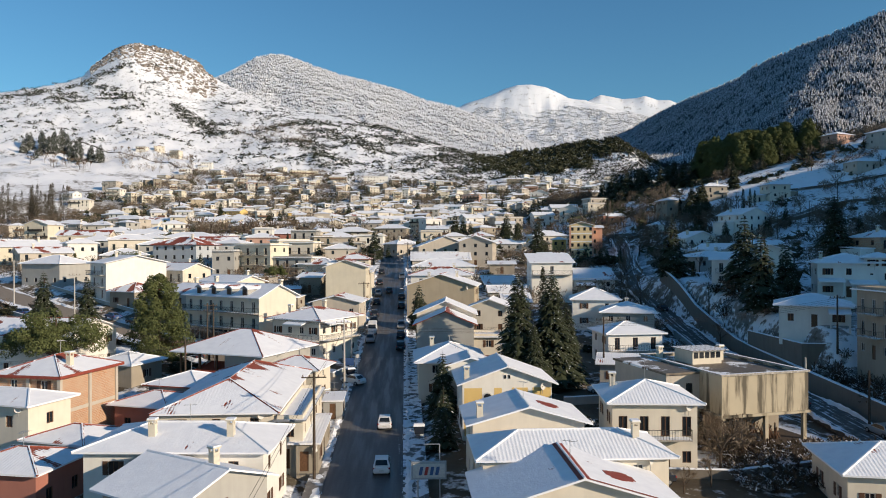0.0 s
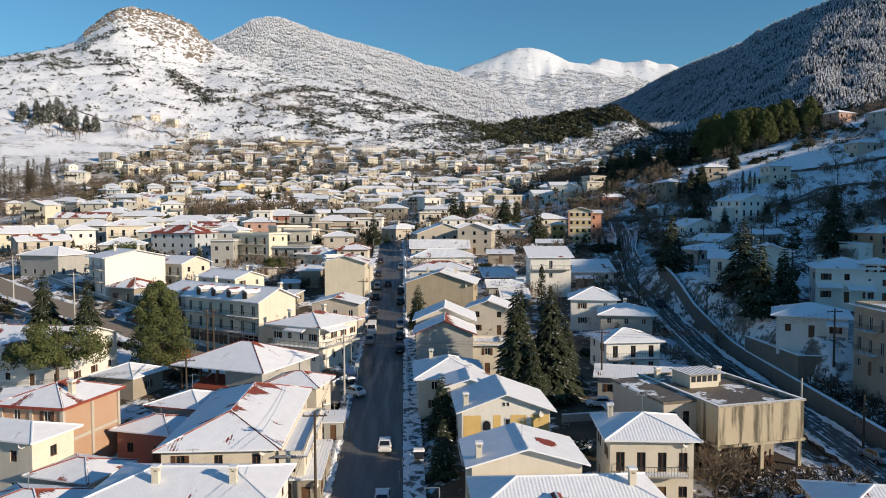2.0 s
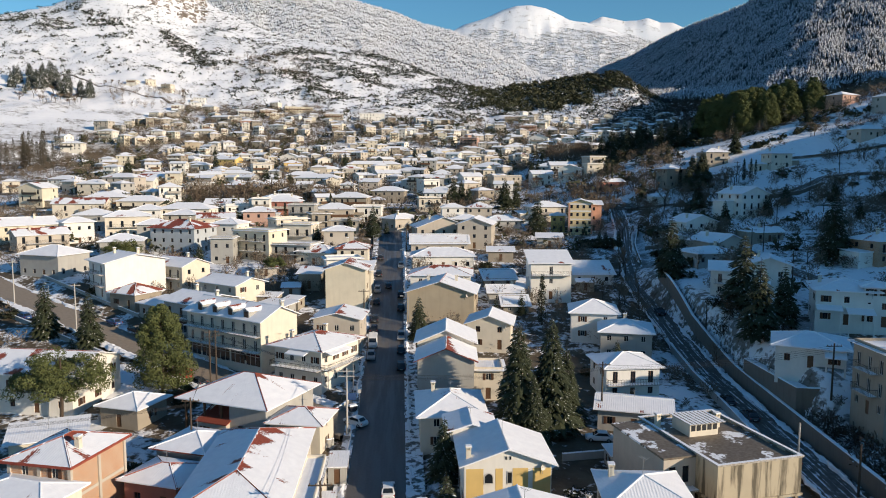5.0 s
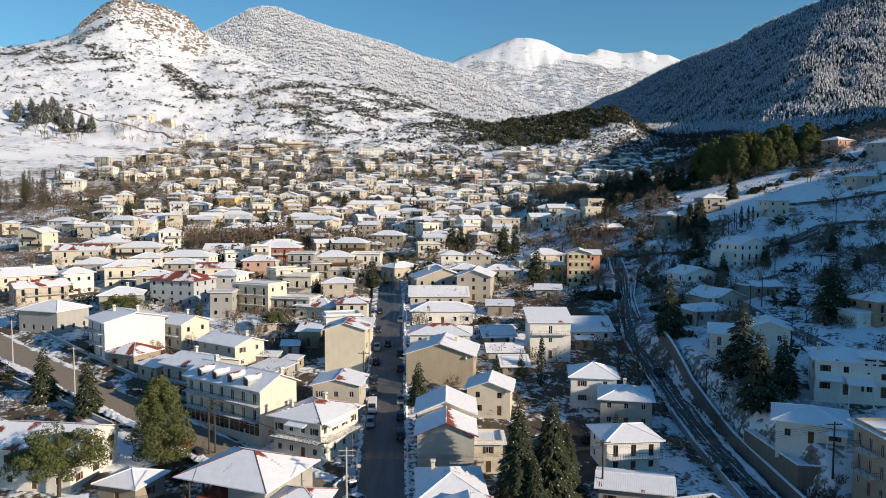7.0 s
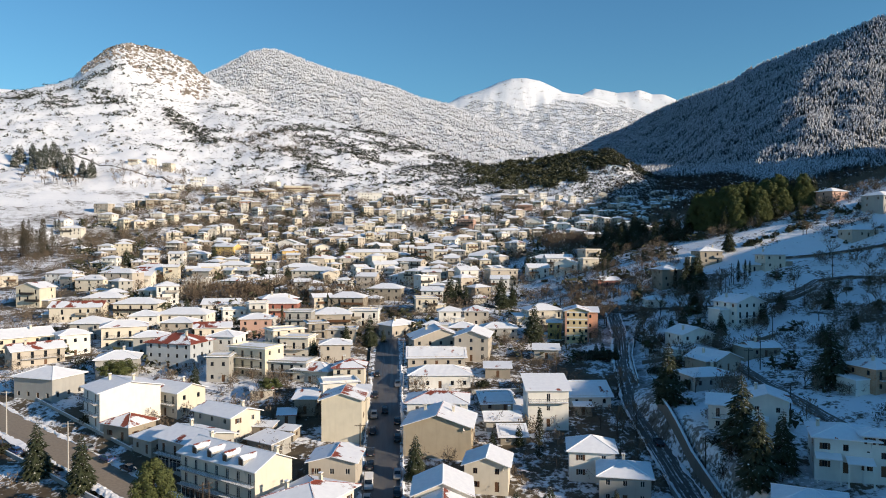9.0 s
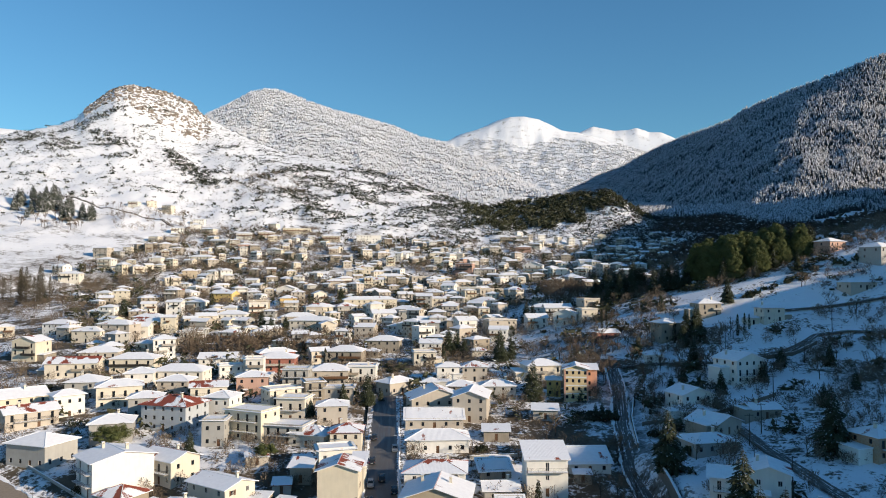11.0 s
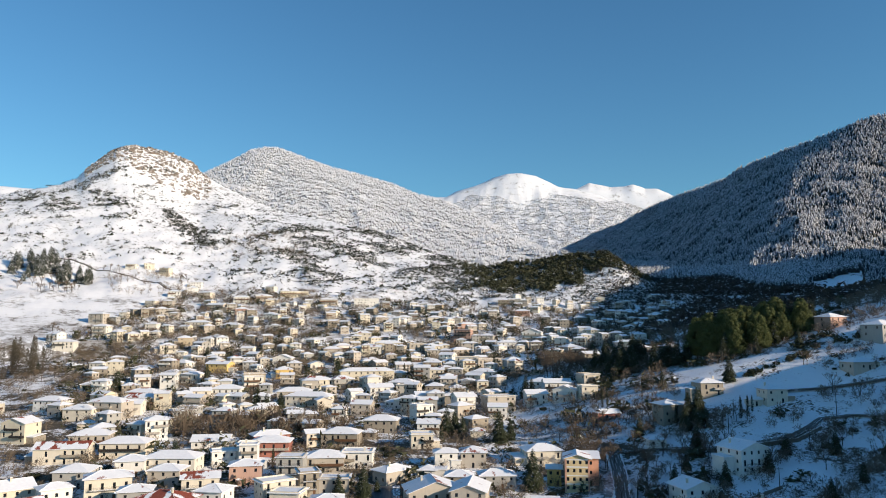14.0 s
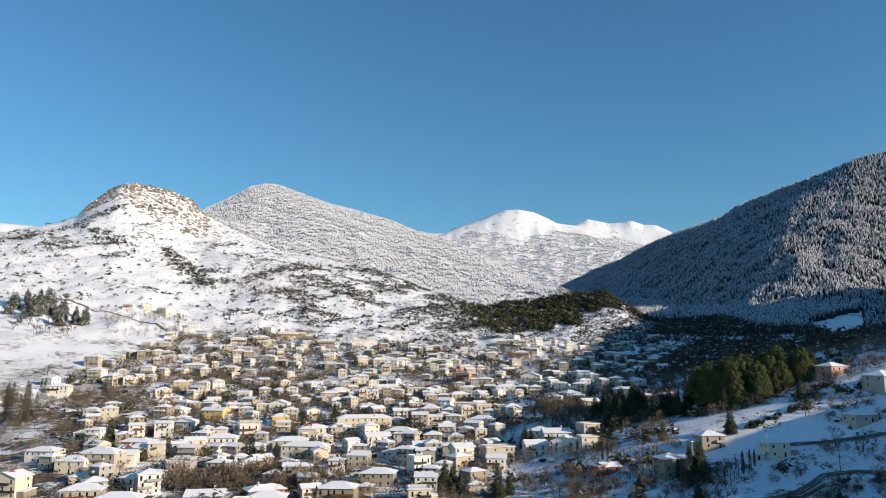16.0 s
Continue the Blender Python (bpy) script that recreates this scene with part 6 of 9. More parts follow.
house(340.6, 882.0, 13.4, 10.5, 3.1, -20, "hip", "white", "full", base=102.1, fine=False, group="houses on the far slope", label="single-storey white house with a hipped snow-covered roof")
house(166.6, 439.7, 8.6, 6.6, 3.1, 5, "hip", "grey", "full", base=62.4, chimneys=((-1.7, -0.7),), fine=False, group="houses on the far slope", label="single-storey grey house with a hipped snow-covered roof")
house(227.0, 370.0, 12, 10, 6.1, 20, "hip", "pink", "full", base=75.6, fine=False, group="houses on the far slope", label="pink two-storey house beyond the pines")
house(230.0, 335.0, 14, 11, 6.1, 22, "hip", "grey", "full", base=70.5, fine=False, group="houses on the far slope", label="long grey house high on the hillside")
house(206.0, 316.0, 13, 9, 3.6, 5, "hip", "beige", "full", base=57.6, fine=False, group="houses on the far slope", label="long low beige house above a lane")
house(226.0, 312.0, 9, 8, 3.1, 6, "hip", "stone", "full", base=62.0, fine=False, group="houses on the far slope", label="small stone house above the lane")
house(-42.6, 181.5, 13.5, 9, 5.6, -37.5, "gable_x", "cream", "full", 0.3, cols=3, chimneys=((4.5, 1.0),), group="old town houses", label="cream house behind the dormered building, roof deep in snow")
house(-30.5, 170.5, 8, 6, 3.2, -37.5, "mono", "grey", "full", 0.12, cols=1, group="old town houses", label="low grey store in a back yard")
house(-24.6, 193.8, 5.5, 6, 4.2, -6, "mono", "stone", "most", 0.15, cols=1, group="old town houses", label="small stone outhouse with patchy snow")
house(-21.0, 238.5, 9.5, 8, 6.0, 4, "hip", "beige", "full", 0.3, cols=2, group="old town houses", label="beige two-storey house behind the street")
house(-33.5, 241.5, 9.5, 8, 7.4, -12, "flat", "cream", "full", cols=3, balconies=(1,), group="old town houses", label="cream block with a balcony and flat snowy roof")
house(-57.5, 246.0, 9, 9, 7.0, -14, "hip", "white", "full", 0.32, cols=3, group="old town houses", label="white house behind the red-roofed building")
house(-83.0, 248.5, 10, 8, 6.4, 10, "hip", "grey", "full", 0.34, cols=2, group="old town houses", label="grey house with a snowy pyramid roof")
house(-66.0, 262.0, 12, 9, 6.2, 12, "gable_x", "cream", "most", 0.3, cols=3, balconies=(1,), group="old town houses", label="cream house with a long balcony and patched roof")
house(-80.5, 273.5, 11, 9, 5.8, -4, "hip", "beige", "full", 0.32, cols=3, group="old town houses", label="beige two-storey house under snow")
house(-53.5, 275.5, 11, 9, 6.6, 6, "hip", "pink", "full", 0.32, cols=3, group="old town houses", label="faded pink house with a hipped snowy roof")
house(-37.5, 277.5, 9.5, 9, 8.6, -3, "flat", "grey", "full", cols=3, balconies=(1, 2), group="old town houses", label="grey three-storey flats with balconies")
house(-97.5, 286.0, 10, 9, 6.0, 8, "hip", "white", "full", 0.34, cols=2, group="old town houses", label="white house with a hipped snowy roof between trees")
house(22.5, 262.0, 9, 8, 5.6, -8, "hip", "stone", "full", 0.34, cols=2, group="old town houses", label="stone house behind the broad gables")
house(48.5, 240.0, 8, 7, 3.2, -10, "mono", "grey", "full", 0.12, cols=1, group="old town houses", label="low grey outbuilding in a snowy garden")
house(39.5, 206.5, 7, 5.5, 2.8, -4, "mono", "beige", "most", 0.14, cols=1, group="old town houses", label="flat-roofed beige shed with melting snow")
house(29.5, 220.5, 7.5, 6, 3.0, -6, "mono", "stone", "full", 0.12, cols=1, group="old town houses", label="long stone shed behind the shops")
house(-131.2, 253.2, 24.5, 12.0, 6.0, 40, "gable_x", "pale", "full", floors=2, base=17.7, chimneys=((6.1, -1.4),), side=2, group="old town houses", label="long pale yellow hall with a low gabled snowy roof")
house(-116.3, 239.7, 15.0, 9.0, 5.5, 40, "gable_x", "beige", "most", floors=2, base=16.6, balconies=(1,), reach=0.67, chimneys=((-3.0, -1.1),), group="old town houses", label="beige house with a wooden gable front")
house(-109.4, 250.7, 9.2, 7.0, 7.4, 37, "hip", "white", "full", floors=2, base=18.3, group="old town houses", label="small white house with a hipped snowy roof")
house(-96.4, 261.3, 14.5, 9.0, 7.6, 20, "hip", "cream", "full", floors=2, base=19.4, balconies=(1,), reach=0.79, chimneys=((-2.5, 1.3),), group="old town houses", label="cream house with a terrace and hipped snowy roof")
house(-84.8, 225, 11.5, 9.5, 5.4, 13, "hip", "grey", "full", floors=1, base=16.4, chimneys=((1.4, 1.3),), group="old town houses", label="small grey house with a wide snowy roof")
house(-70, 236.7, 16, 12.0, 8.2, -20, "hip", "blue", "bare", floors=3, base=16.5, chimneys=((3.3, -1.4),), group="old town houses", label="pale blue building with a bare red tile roof")
house(-53.5, 220.7, 6.5, 7.0, 7.5, -1, "flat", "grey", "full", floors=2, base=15.2, group="old town houses", label="grey flat-roofed annexe under snow")
house(-44.0, 226, 13.5, 9, 9.0, -28, "flat", "pale", "full", floors=3, base=15.0, balconies=(1, 2), reach=0.78, group="old town houses", label="ochre three-storey flats with iron balconies")
house(-97.5, 209, 13.5, 11.0, 6.2, -22, "hip", "grey", "full", floors=1, base=13.4, group="old town houses", label="grey house with a broad snowy sheet roof")
house(-59.6, 197, 12.5, 9.0, 6.4, -35, "gable_x", "cream", "most", floors=2, base=11.2, balconies=(1,), reach=0.87, chimneys=((1.5, 1.3),), group="old town houses", label="cream house with a pinkish front and balcony")
house(-39.9, 254.6, 11.3, 8.0, 7.5, 31, "flat", "cream", "full", floors=3, base=18.7, balconies=(1, 2), reach=0.88, group="old town houses", label="cream flats with balconies and a flat snowy roof")
house(-67.2, 299.1, 8.8, 7.0, 6.0, 18, "flat", "white", "full", floors=2, base=22.8, group="old town houses", label="white flat-roofed house under thick snow")
house(-58.3, 302.0, 7.5, 7.0, 8.0, -0, "flat", "white", "full", floors=3, base=23.1, group="old town houses", label="narrow white house with a flat snowy roof")
house(-54.0, 327.9, 15.5, 8.0, 6.0, 25, "hip", "red", "full", floors=2, base=25.0, chimneys=((-3.1, -1.0),), group="old town houses", label="brick-red house with a hipped snowy roof")
house(-32.5, 222.7, 12.3, 9.0, 5.5, -16, "flat", "grey", "full", floors=2, base=15.1, balconies=(1,), reach=0.75, group="old town houses", label="grey two-storey house with a flat snowy roof")
house(-25.0, 219.6, 11.3, 9.0, 4.0, -21, "hip", "cream", "full", floors=1, base=14.8, group="old town houses", label="low cream house with a snowy hipped roof")
house(-14.8, 214.8, 8.8, 9.0, 6.0, -1, "hip", "cream", "half", floors=2, base=14.4, chimneys=((-1.8, 1.3),), group="old town houses", label="cream house with a bare red roof slope and dormer")
house(-16.8, 199.2, 9.4, 7.0, 7.0, 12, "flat", "white", "full", floors=2, base=11.9, group="old town houses", label="white stepped block with a flat snowy roof")
house(-20.6, 262.4, 9.9, 8.0, 5.5, -1, "flat", "beige", "full", floors=2, base=19.8, group="old town houses", label="beige house with a plain flat snowy roof")
house(-29.9, 261.9, 6.6, 9.0, 8.0, 15, "flat", "stone", "full", floors=3, base=19.6, balconies=(1, 2), reach=0.69, group="old town houses", label="dark stone flats with shaded balconies")
house(-0.8, 276.0, 12.2, 8.0, 4.5, 40, "hip", "beige", "full", floors=1, base=20.7, chimneys=((-2.4, -1.0),), group="old town houses", label="small beige house at the street's end")
house(11.5, 233.3, 18.2, 6.0, 3.4, -1, "mono", "beige", "full", floors=1, base=16.6, group="old town houses", label="low beige shop row with a flat snowy roof")
house(12.7, 248.6, 18.1, 13.0, 6.0, 7, "gable_y", "beige", "most", floors=2, base=17.9, chimneys=((-3.6, 1.9),), group="old town houses", label="broad beige gable house with melting snow")
house(11.4, 214.3, 17.7, 10.0, 4.0, -1, "hip", "white", "full", floors=1, base=14.2, side=2, group="old town houses", label="white house with pink bands and a snowy roof")
house(24.5, 243, 11, 15, 8.0, -12, "gable_y", "beige", "full", floors=3, base=16.5, group="old town houses", label="tall beige house with a blank wall")
house(36.2, 265.6, 12.4, 8.0, 5.0, -1, "hip", "grey", "full", floors=2, base=20.1, chimneys=((3.1, 1.2),), group="old town houses", label="grey house with a hipped snowy roof")
house(25.4, 194.6, 8.3, 5.0, 2.6, 5, "mono", "stone", "full", floors=1, base=11.4, group="old town houses", label="low stone shed under snow")
house(25.4, 182.9, 8.5, 7.0, 3.0, -1, "gable_x", "grey", "full", floors=1, base=9.4, chimneys=((2.1, 1.1),), group="old town houses", label="small grey house with a blue-shaded snowy roof")
house(26.7, 173.9, 6.1, 4.0, 2.4, -1, "mono", "stone", "full", floors=1, base=8.3, group="old town houses", label="tin-roofed shed under snow")
house(51.3, 197.7, 11.3, 7.0, 3.2, -1, "mono", "white", "full", floors=1, base=11.8, group="old town houses", label="long low white house under snow")


# ---- trees ----
PROTO = {}


def place(kind, make, x, y, scale, turn=0.0, label="", category="tree", group="", z=None):
    """A tree or bush: the first of its kind is built, the rest are copies of it."""
    m = Matrix.Translation((x, y, (h_at(x, y) if z is None else z) - 0.1)) @ pose(0, 0, 0, 0, 0, turn) @ Matrix.Scale(scale, 4)
    if kind not in PROTO:
        ob = make()
        tagged(ob, label, category, group)
        PROTO[kind] = ob
        ob.matrix_basis = m
        return ob
    src = PROTO[kind]
    keep = src.scale.copy()
    src.scale = (1, 1, 1)
    ob = copy_thing(src, m)
    src.scale = keep
    return tagged(ob, label, category, group)


def bare_mesh_thing(name):
    ob = new(name)
    ob.empty_display_size = 0.3
    return ob


def leaf_blade(bm, a, b, wide, droop, rnd):
    """A drooping spray: a tapered, bent blade with ragged edges."""
    a, b = Vector(a), Vector(b)
    side = (b - a).cross(Vector((0, 0, 1))).normalized() * wide
    mid = a.lerp(b, 0.5) + Vector((0, 0, droop))
    v = [bm.verts.new(p) for p in (a, mid + side * rnd.uniform(0.7, 1.1), b + side * 0.12, b - side * 0.12 + Vector((0, 0, -0.02)), mid - side * rnd.uniform(0.7, 1.1))]
    c = bm.verts.new(mid + Vector((0, 0, wide * 0.35)))
    for i in range(5):
        bm.faces.new((v[i], v[(i + 1) % 5], c))


def make_fir(name, tall, girth, rings, seed, needles=FIR):
    def make():
        rnd = random.Random(seed)
        ob = bare_mesh_thing(name)
        bm = bmesh.new()
        tube(bm, (0, 0, 0), (0, 0, tall * 0.5), tall * 0.017, tall * 0.011, 7)
        tube(bm, (0, 0, tall * 0.5), (0, 0, tall), tall * 0.011, 0.01, 6)
        part("trunk", bm, BARK, ob)
        bm = bmesh.new()
        for k in range(rings):
            t = k / (rings - 1)
            z = tall * (0.1 + 0.88 * t)
            r = girth * (1 - t) ** 0.66 * rnd.uniform(0.8, 1.12) + 0.15
            n = max(5, int(13 * (1 - 0.5 * t)))
            for i in range(n):
                a = 6.2832 * (i + rnd.uniform(-0.4, 0.4)) / n + k * 1.1
                rr = r * rnd.uniform(0.7, 1.12)
                dip = -rr * rnd.uniform(0.12, 0.42)
                d = Vector((math.cos(a), math.sin(a), 0))
                p0 = d * rr * 0.12 + Vector((0, 0, z))
                p1 = d * rr + Vector((0, 0, z + dip))
                leaf_blade(bm, p0, p1, rr * 0.24, rr * 0.06, rnd)
                for s in (-1, 1):
                    q = p0.lerp(p1, rnd.uniform(0.35, 0.6))
                    e = Vector((math.cos(a + s * 0.75), math.sin(a + s * 0.75), -0.35)) * rr * rnd.uniform(0.38, 0.55)
                    leaf_blade(bm, q, q + e, rr * 0.12, 0.02, rnd)
        part("crown", bm, needles, ob)
        return ob
    return make


def tufts(bm, centre, radii, count, size, rnd, hollow=0.55):
    """Small leaf sprays through the outer part of an uneven mass."""
    for _ in range(count):
        u = Vector((rnd.gauss(0, 1), rnd.gauss(0, 1), rnd.gauss(0, 1))).normalized()
        r = rnd.uniform(hollow, 1.0) ** 0.6
        p = Vector(centre) + Vector((u.x * radii[0], u.y * radii[1], u.z * radii[2])) * r
        q = (u.cross(Vector((rnd.uniform(-1, 1), rnd.uniform(-1, 1), rnd.uniform(-1, 1)))).normalized() + u * rnd.uniform(-0.1, 0.55)).normalized()
        s = (u + Vector((rnd.uniform(-0.5, 0.5), rnd.uniform(-0.5, 0.5), rnd.uniform(-0.5, 0.5)))).cross(q).normalized()
        k = size * rnd.uniform(0.6, 1.3)
        bm.faces.new([bm.verts.new(v) for v in (p - s * k * 0.5, p + q * k * 0.5 - s * k * 0.15, p + q * k, p + q * k * 0.4 + s * k * 0.5)])


def make_pine(name, tall, spread, flat, seed, clumps=34):
    def make():
        rnd = random.Random(seed)
        ob = bare_mesh_thing(name)
        bm, crown = bmesh.new(), bmesh.new()
        tube(bm, (0, 0, 0), (0.3, 0.1, tall * 0.45), 0.32, 0.24, 8)
        tube(bm, (0.3, 0.1, tall * 0.45), (0.1, 0.3, tall * 0.85), 0.24, 0.08, 7)
        for i in range(clumps):
            a, r = rnd.uniform(0, 6.283), spread * math.sqrt(rnd.uniform(0.02, 1))
            z = tall * (1 - flat) + tall * flat * (rnd.uniform(0.25, 0.95) * (1 - 0.5 * (r / spread) ** 2))
            c = (r * math.cos(a), r * math.sin(a), z)
            tube(bm, (0.2, 0.2, tall * (0.95 - flat) + rnd.uniform(0, 0.2) * tall * flat), c, 0.09, 0.03, 4)
            s = spread * rnd.uniform(0.15, 0.27)
            tufts(crown, c, (s, s, s * 0.7), 300, 0.33, rnd, 0.6)
        part("trunk", bm, BARK, ob)
        part("crown", crown, PINE, ob)
        return ob
    return make


def make_cone_pine(name, tall, spread, seed, clumps=70):
    """A dense pine that narrows to a blunt tip, its branches in uneven lobes."""
    def make():
        rnd = random.Random(seed)
        ob = bare_mesh_thing(name)
        bm, crown = bmesh.new(), bmesh.new()
        tube(bm, (0, 0, 0), (0.15, 0.1, tall * 0.5), 0.3, 0.18, 8)
        tube(bm, (0.15, 0.1, tall * 0.5), (0, 0, tall * 0.96), 0.18, 0.04, 6)
        for i in range(clumps):
            t = 0.12 + 0.86 * (i / clumps) ** 1.15
            a, reach = i * 2.4 + rnd.uniform(-0.5, 0.5), spread * (1.02 - t) ** 0.5 * min(1.0, 0.55 + 1.6 * t) * rnd.uniform(0.45, 1.0)
            c = (reach * math.cos(a), reach * math.sin(a), tall * t + rnd.uniform(-0.4, 0.4))
            tube(bm, (0.05, 0.05, tall * t * 0.94), c, 0.07, 0.02, 4)
            s = spread * rnd.uniform(0.2, 0.34) * (1.15 - 0.55 * t)
            tufts(crown, c, (s, s, s * 0.75), 250, 0.32, rnd, 0.62)
        part("trunk", bm, BARK, ob)
        part("crown", crown, PINE, ob)
        return ob
    return make


def make_cypress(name, tall, girth, seed, material):
    def make():
        rnd = random.Random(seed)
        ob = bare_mesh_thing(name)
        bm = bmesh.new()
        tube(bm, (0, 0, 0), (0, 0, tall * 0.7), 0.14, 0.05, 6)
        part("trunk", bm, BARK, ob)
        bm = bmesh.new()
        for k in range(26):
            t = k / 25
            r = girth * (math.sin(math.pi * min(1, 0.12 + 0.88 * t) ** 0.8) ** 0.7) * rnd.uniform(0.8, 1.1) + 0.08
            tufts(bm, (rnd.uniform(-0.15, 0.15), rnd.uniform(-0.15, 0.15), tall * (0.06 + 0.92 * t)), (r, r, tall * 0.05), 34, 0.42, rnd, 0.5)
        part("crown", bm, material, ob)
        return ob
    return make


def make_bare(name, tall, seed, levels=5):
    def make():
        rnd = random.Random(seed)
        ob = bare_mesh_thing(name)
        trunk, twigs = bmesh.new(), bmesh.new()

        def grow(p, d, length, r, level):
            q = p + d * length
            tube(trunk if level < 2 else twigs, p, q, r, r * 0.65, 6 if level < 2 else 3)
            if level >= levels:
                return
            for _ in range(3 if level < 1 else rnd.choice((3, 3, 4))):
                e = (d + Vector((rnd.uniform(-0.75, 0.75), rnd.uniform(-0.75, 0.75), rnd.uniform(-0.15, 0.55)))).normalized()
                grow(p.lerp(q, rnd.uniform(0.55, 0.98)), e, length * rnd.uniform(0.6, 0.82), r * 0.6, level + 1)
        grow(Vector((0, 0, 0)), Vector((0, 0, 1)), tall * 0.3, tall * 0.02, 0)
        part("trunk", trunk, BARK, ob)
        part("branchwork", twigs, TWIG, ob)
        return ob
    return make


def make_bush(name, seed, material, flat=0.7):
    def make():
        rnd = random.Random(seed)
        ob = bare_mesh_thing(name)
        stem, bm = bmesh.new(), bmesh.new()
        for k in range(7):
            a = k * 0.9
            c = (0.7 * math.cos(a), 0.7 * math.sin(a), 0.55 * flat + rnd.uniform(0, 0.35))
            tube(stem, (0, 0, -0.1), c, 0.05, 0.02, 4)
            tufts(bm, c, (0.6, 0.6, 0.5 * flat), 70, 0.3, rnd, 0.2)
        part("stem", stem, BARK, ob)
        part("leaves", bm, material, ob)
        return ob
    return make


FIR_TALL = make_fir("fir_tree", 24, 6.0, 52, 11)
FIR_MID = make_fir("fir_tree", 12, 3.4, 26, 12)
FIR_SMALL = make_fir("fir_tree", 7, 2.0, 15, 13)
L_FIR = "dark green fir with snow on its branches"
for x, y, h in ((17.1, 109.5, 18.3), (22.4, 110.5, 18.6), (25.6, 114.0, 13.0), (19.0, 106.5, 11.0)):
    place("fir_tall", FIR_TALL, x, y, h / 24, x * 40, L_FIR, group="firs behind the yellow house")
NEAR_FIRS = ((4.9, 95.5, 8.8), (70.0, 146.5, 17.0), (66.5, 132.5, 15.5), (74.0, 137.5, 12.5), (67.9, 181.7, 16.0), (110.2, 180.9, 18.0), (-18.9, 257, 8.5), (-10.6, 257, 11.5))
FAR_FIRS = ((24, 345, 14), (46.4, 329.6, 15), (48.2, 260, 15), (-77.4, 160, 12.5), (-65.7, 154, 12), (3.0, 156, 10), (-165, 452, 15), (28, 348, 12), (31, 343, 10), (52, 334, 10), (-57, 206, 9), (-37, 160.5, 4.5),
                (-28, 238, 8), (42, 196, 6), (-86, 300, 11), (-66, 388, 13), (-72, 392, 15), (-60, 395, 12), (101, 303, 9), (128, 250, 8), (98, 238, 9), (-120, 480, 14), (-40, 520, 13), (10, 560, 14), (-150, 600, 12), (-90, 640, 13))
for x, y, h in NEAR_FIRS + FAR_FIRS:
    place("fir_mid", FIR_MID, x, y, h / 12, x * 31, L_FIR)
place("fir_small", FIR_SMALL, 4.3, 82.5, 1.05, 20, "young fir, greyish, dusted with snow")
for x, y, h in ((21.5, 170, 5), (28, 172, 5.5), (12, 150.5, 3), (-6, 262, 5)):
    place("fir_small", FIR_SMALL, x, y, h / 7, x * 23, L_FIR)
place("tall_pine", make_cone_pine("pine_tree", 15.8, 6.0, 21, 96), -43.5, 130.5, 1.0, 0, "tall dark green pine with a dense crown")
place("umbrella_pine", make_pine("pine_tree", 12.6, 7.0, 0.66, 22, 62), -55.5, 118, 1.0, 0, "spreading umbrella pine with a bent trunk")
place("umbrella_pine", None, -36.5, 205.5, 0.45, 80, "small round-crowned pine among houses")
place("umbrella_pine", None, -81, 214, 0.7, 120, "spreading pine dusted with snow")
BARE_A, BARE_B = make_bare("bare_tree", 8.5, 41), make_bare("bare_tree", 7.5, 42)
CYP = make_cypress("cypress_tree", 11, 1.1, 31, CYPRESS)
L_CYP = "slim dark green cypress tree"
for x, y, h in ((31.4, 164.3, 11.5), (125, 311, 11), (128, 309, 9), (147, 302, 8), (150, 304, 6.5), (118, 306, 9), (99, 350, 9), (102, 352, 8), (143, 300, 9), (-300, 560, 9), (90, 470, 10), (70, 520, 12), (176, 250, 8), (200, 268, 7)):
    place("cypress", CYP, x, y, h / 11, x * 17, L_CYP)
rnd = random.Random(77)
BROWN, NEARBY = [], []
POPLAR_TREE = make_cypress("poplar_tree", 19, 2.1, 32, POPLAR)
for k in range(32):
    place("poplar", POPLAR_TREE, -268 + rnd.uniform(-22, 26), 524 + rnd.uniform(-14, 22), rnd.uniform(0.9, 1.45), k * 50, "tall slender poplar, leafless and grey-brown", group="poplars by the field")
for k in range(8):
    place("bare_b" if k % 2 else "bare_a", BARE_B if k % 2 else BARE_A, -245 + rnd.uniform(-20, 30), 512 + rnd.uniform(-14, 14), rnd.uniform(1.0, 1.5), k * 50, "leafless tree beside the poplars", group="poplars by the field")
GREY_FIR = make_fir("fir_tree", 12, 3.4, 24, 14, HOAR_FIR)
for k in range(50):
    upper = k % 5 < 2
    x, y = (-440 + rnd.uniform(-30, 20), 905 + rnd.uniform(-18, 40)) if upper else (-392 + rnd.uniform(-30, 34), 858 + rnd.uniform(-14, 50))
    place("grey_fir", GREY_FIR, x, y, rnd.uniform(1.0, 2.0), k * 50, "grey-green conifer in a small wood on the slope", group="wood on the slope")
for k in range(22):
    BROWN.append((-388 + rnd.uniform(-22, 40), 832 + rnd.uniform(-18, 22)))
for x, y in ((-262, 931), (-258, 922), (-272, 938), (-266, 920), (-250, 928), (-359, 940), (-352, 945), (-366, 936), (-296, 664), (-290, 658), (-302, 668), (-285, 650), (-250, 690), (-262, 700), (-232, 640)):
    BROWN.append((x, y))
for k in range(60):
    t = k / 59
    place(("tall_pine", "tall_pine", "tall_pine", "fir_mid")[k % 4], None, 166 + 47 * t + rnd.uniform(-4, 4), 372 + 6 * t + rnd.uniform(-5, 24), rnd.uniform(1.0, 1.5) * (1 - 0.15 * t), k * 47, "olive green pine in a tall row on the hill", group="pines on the hill")
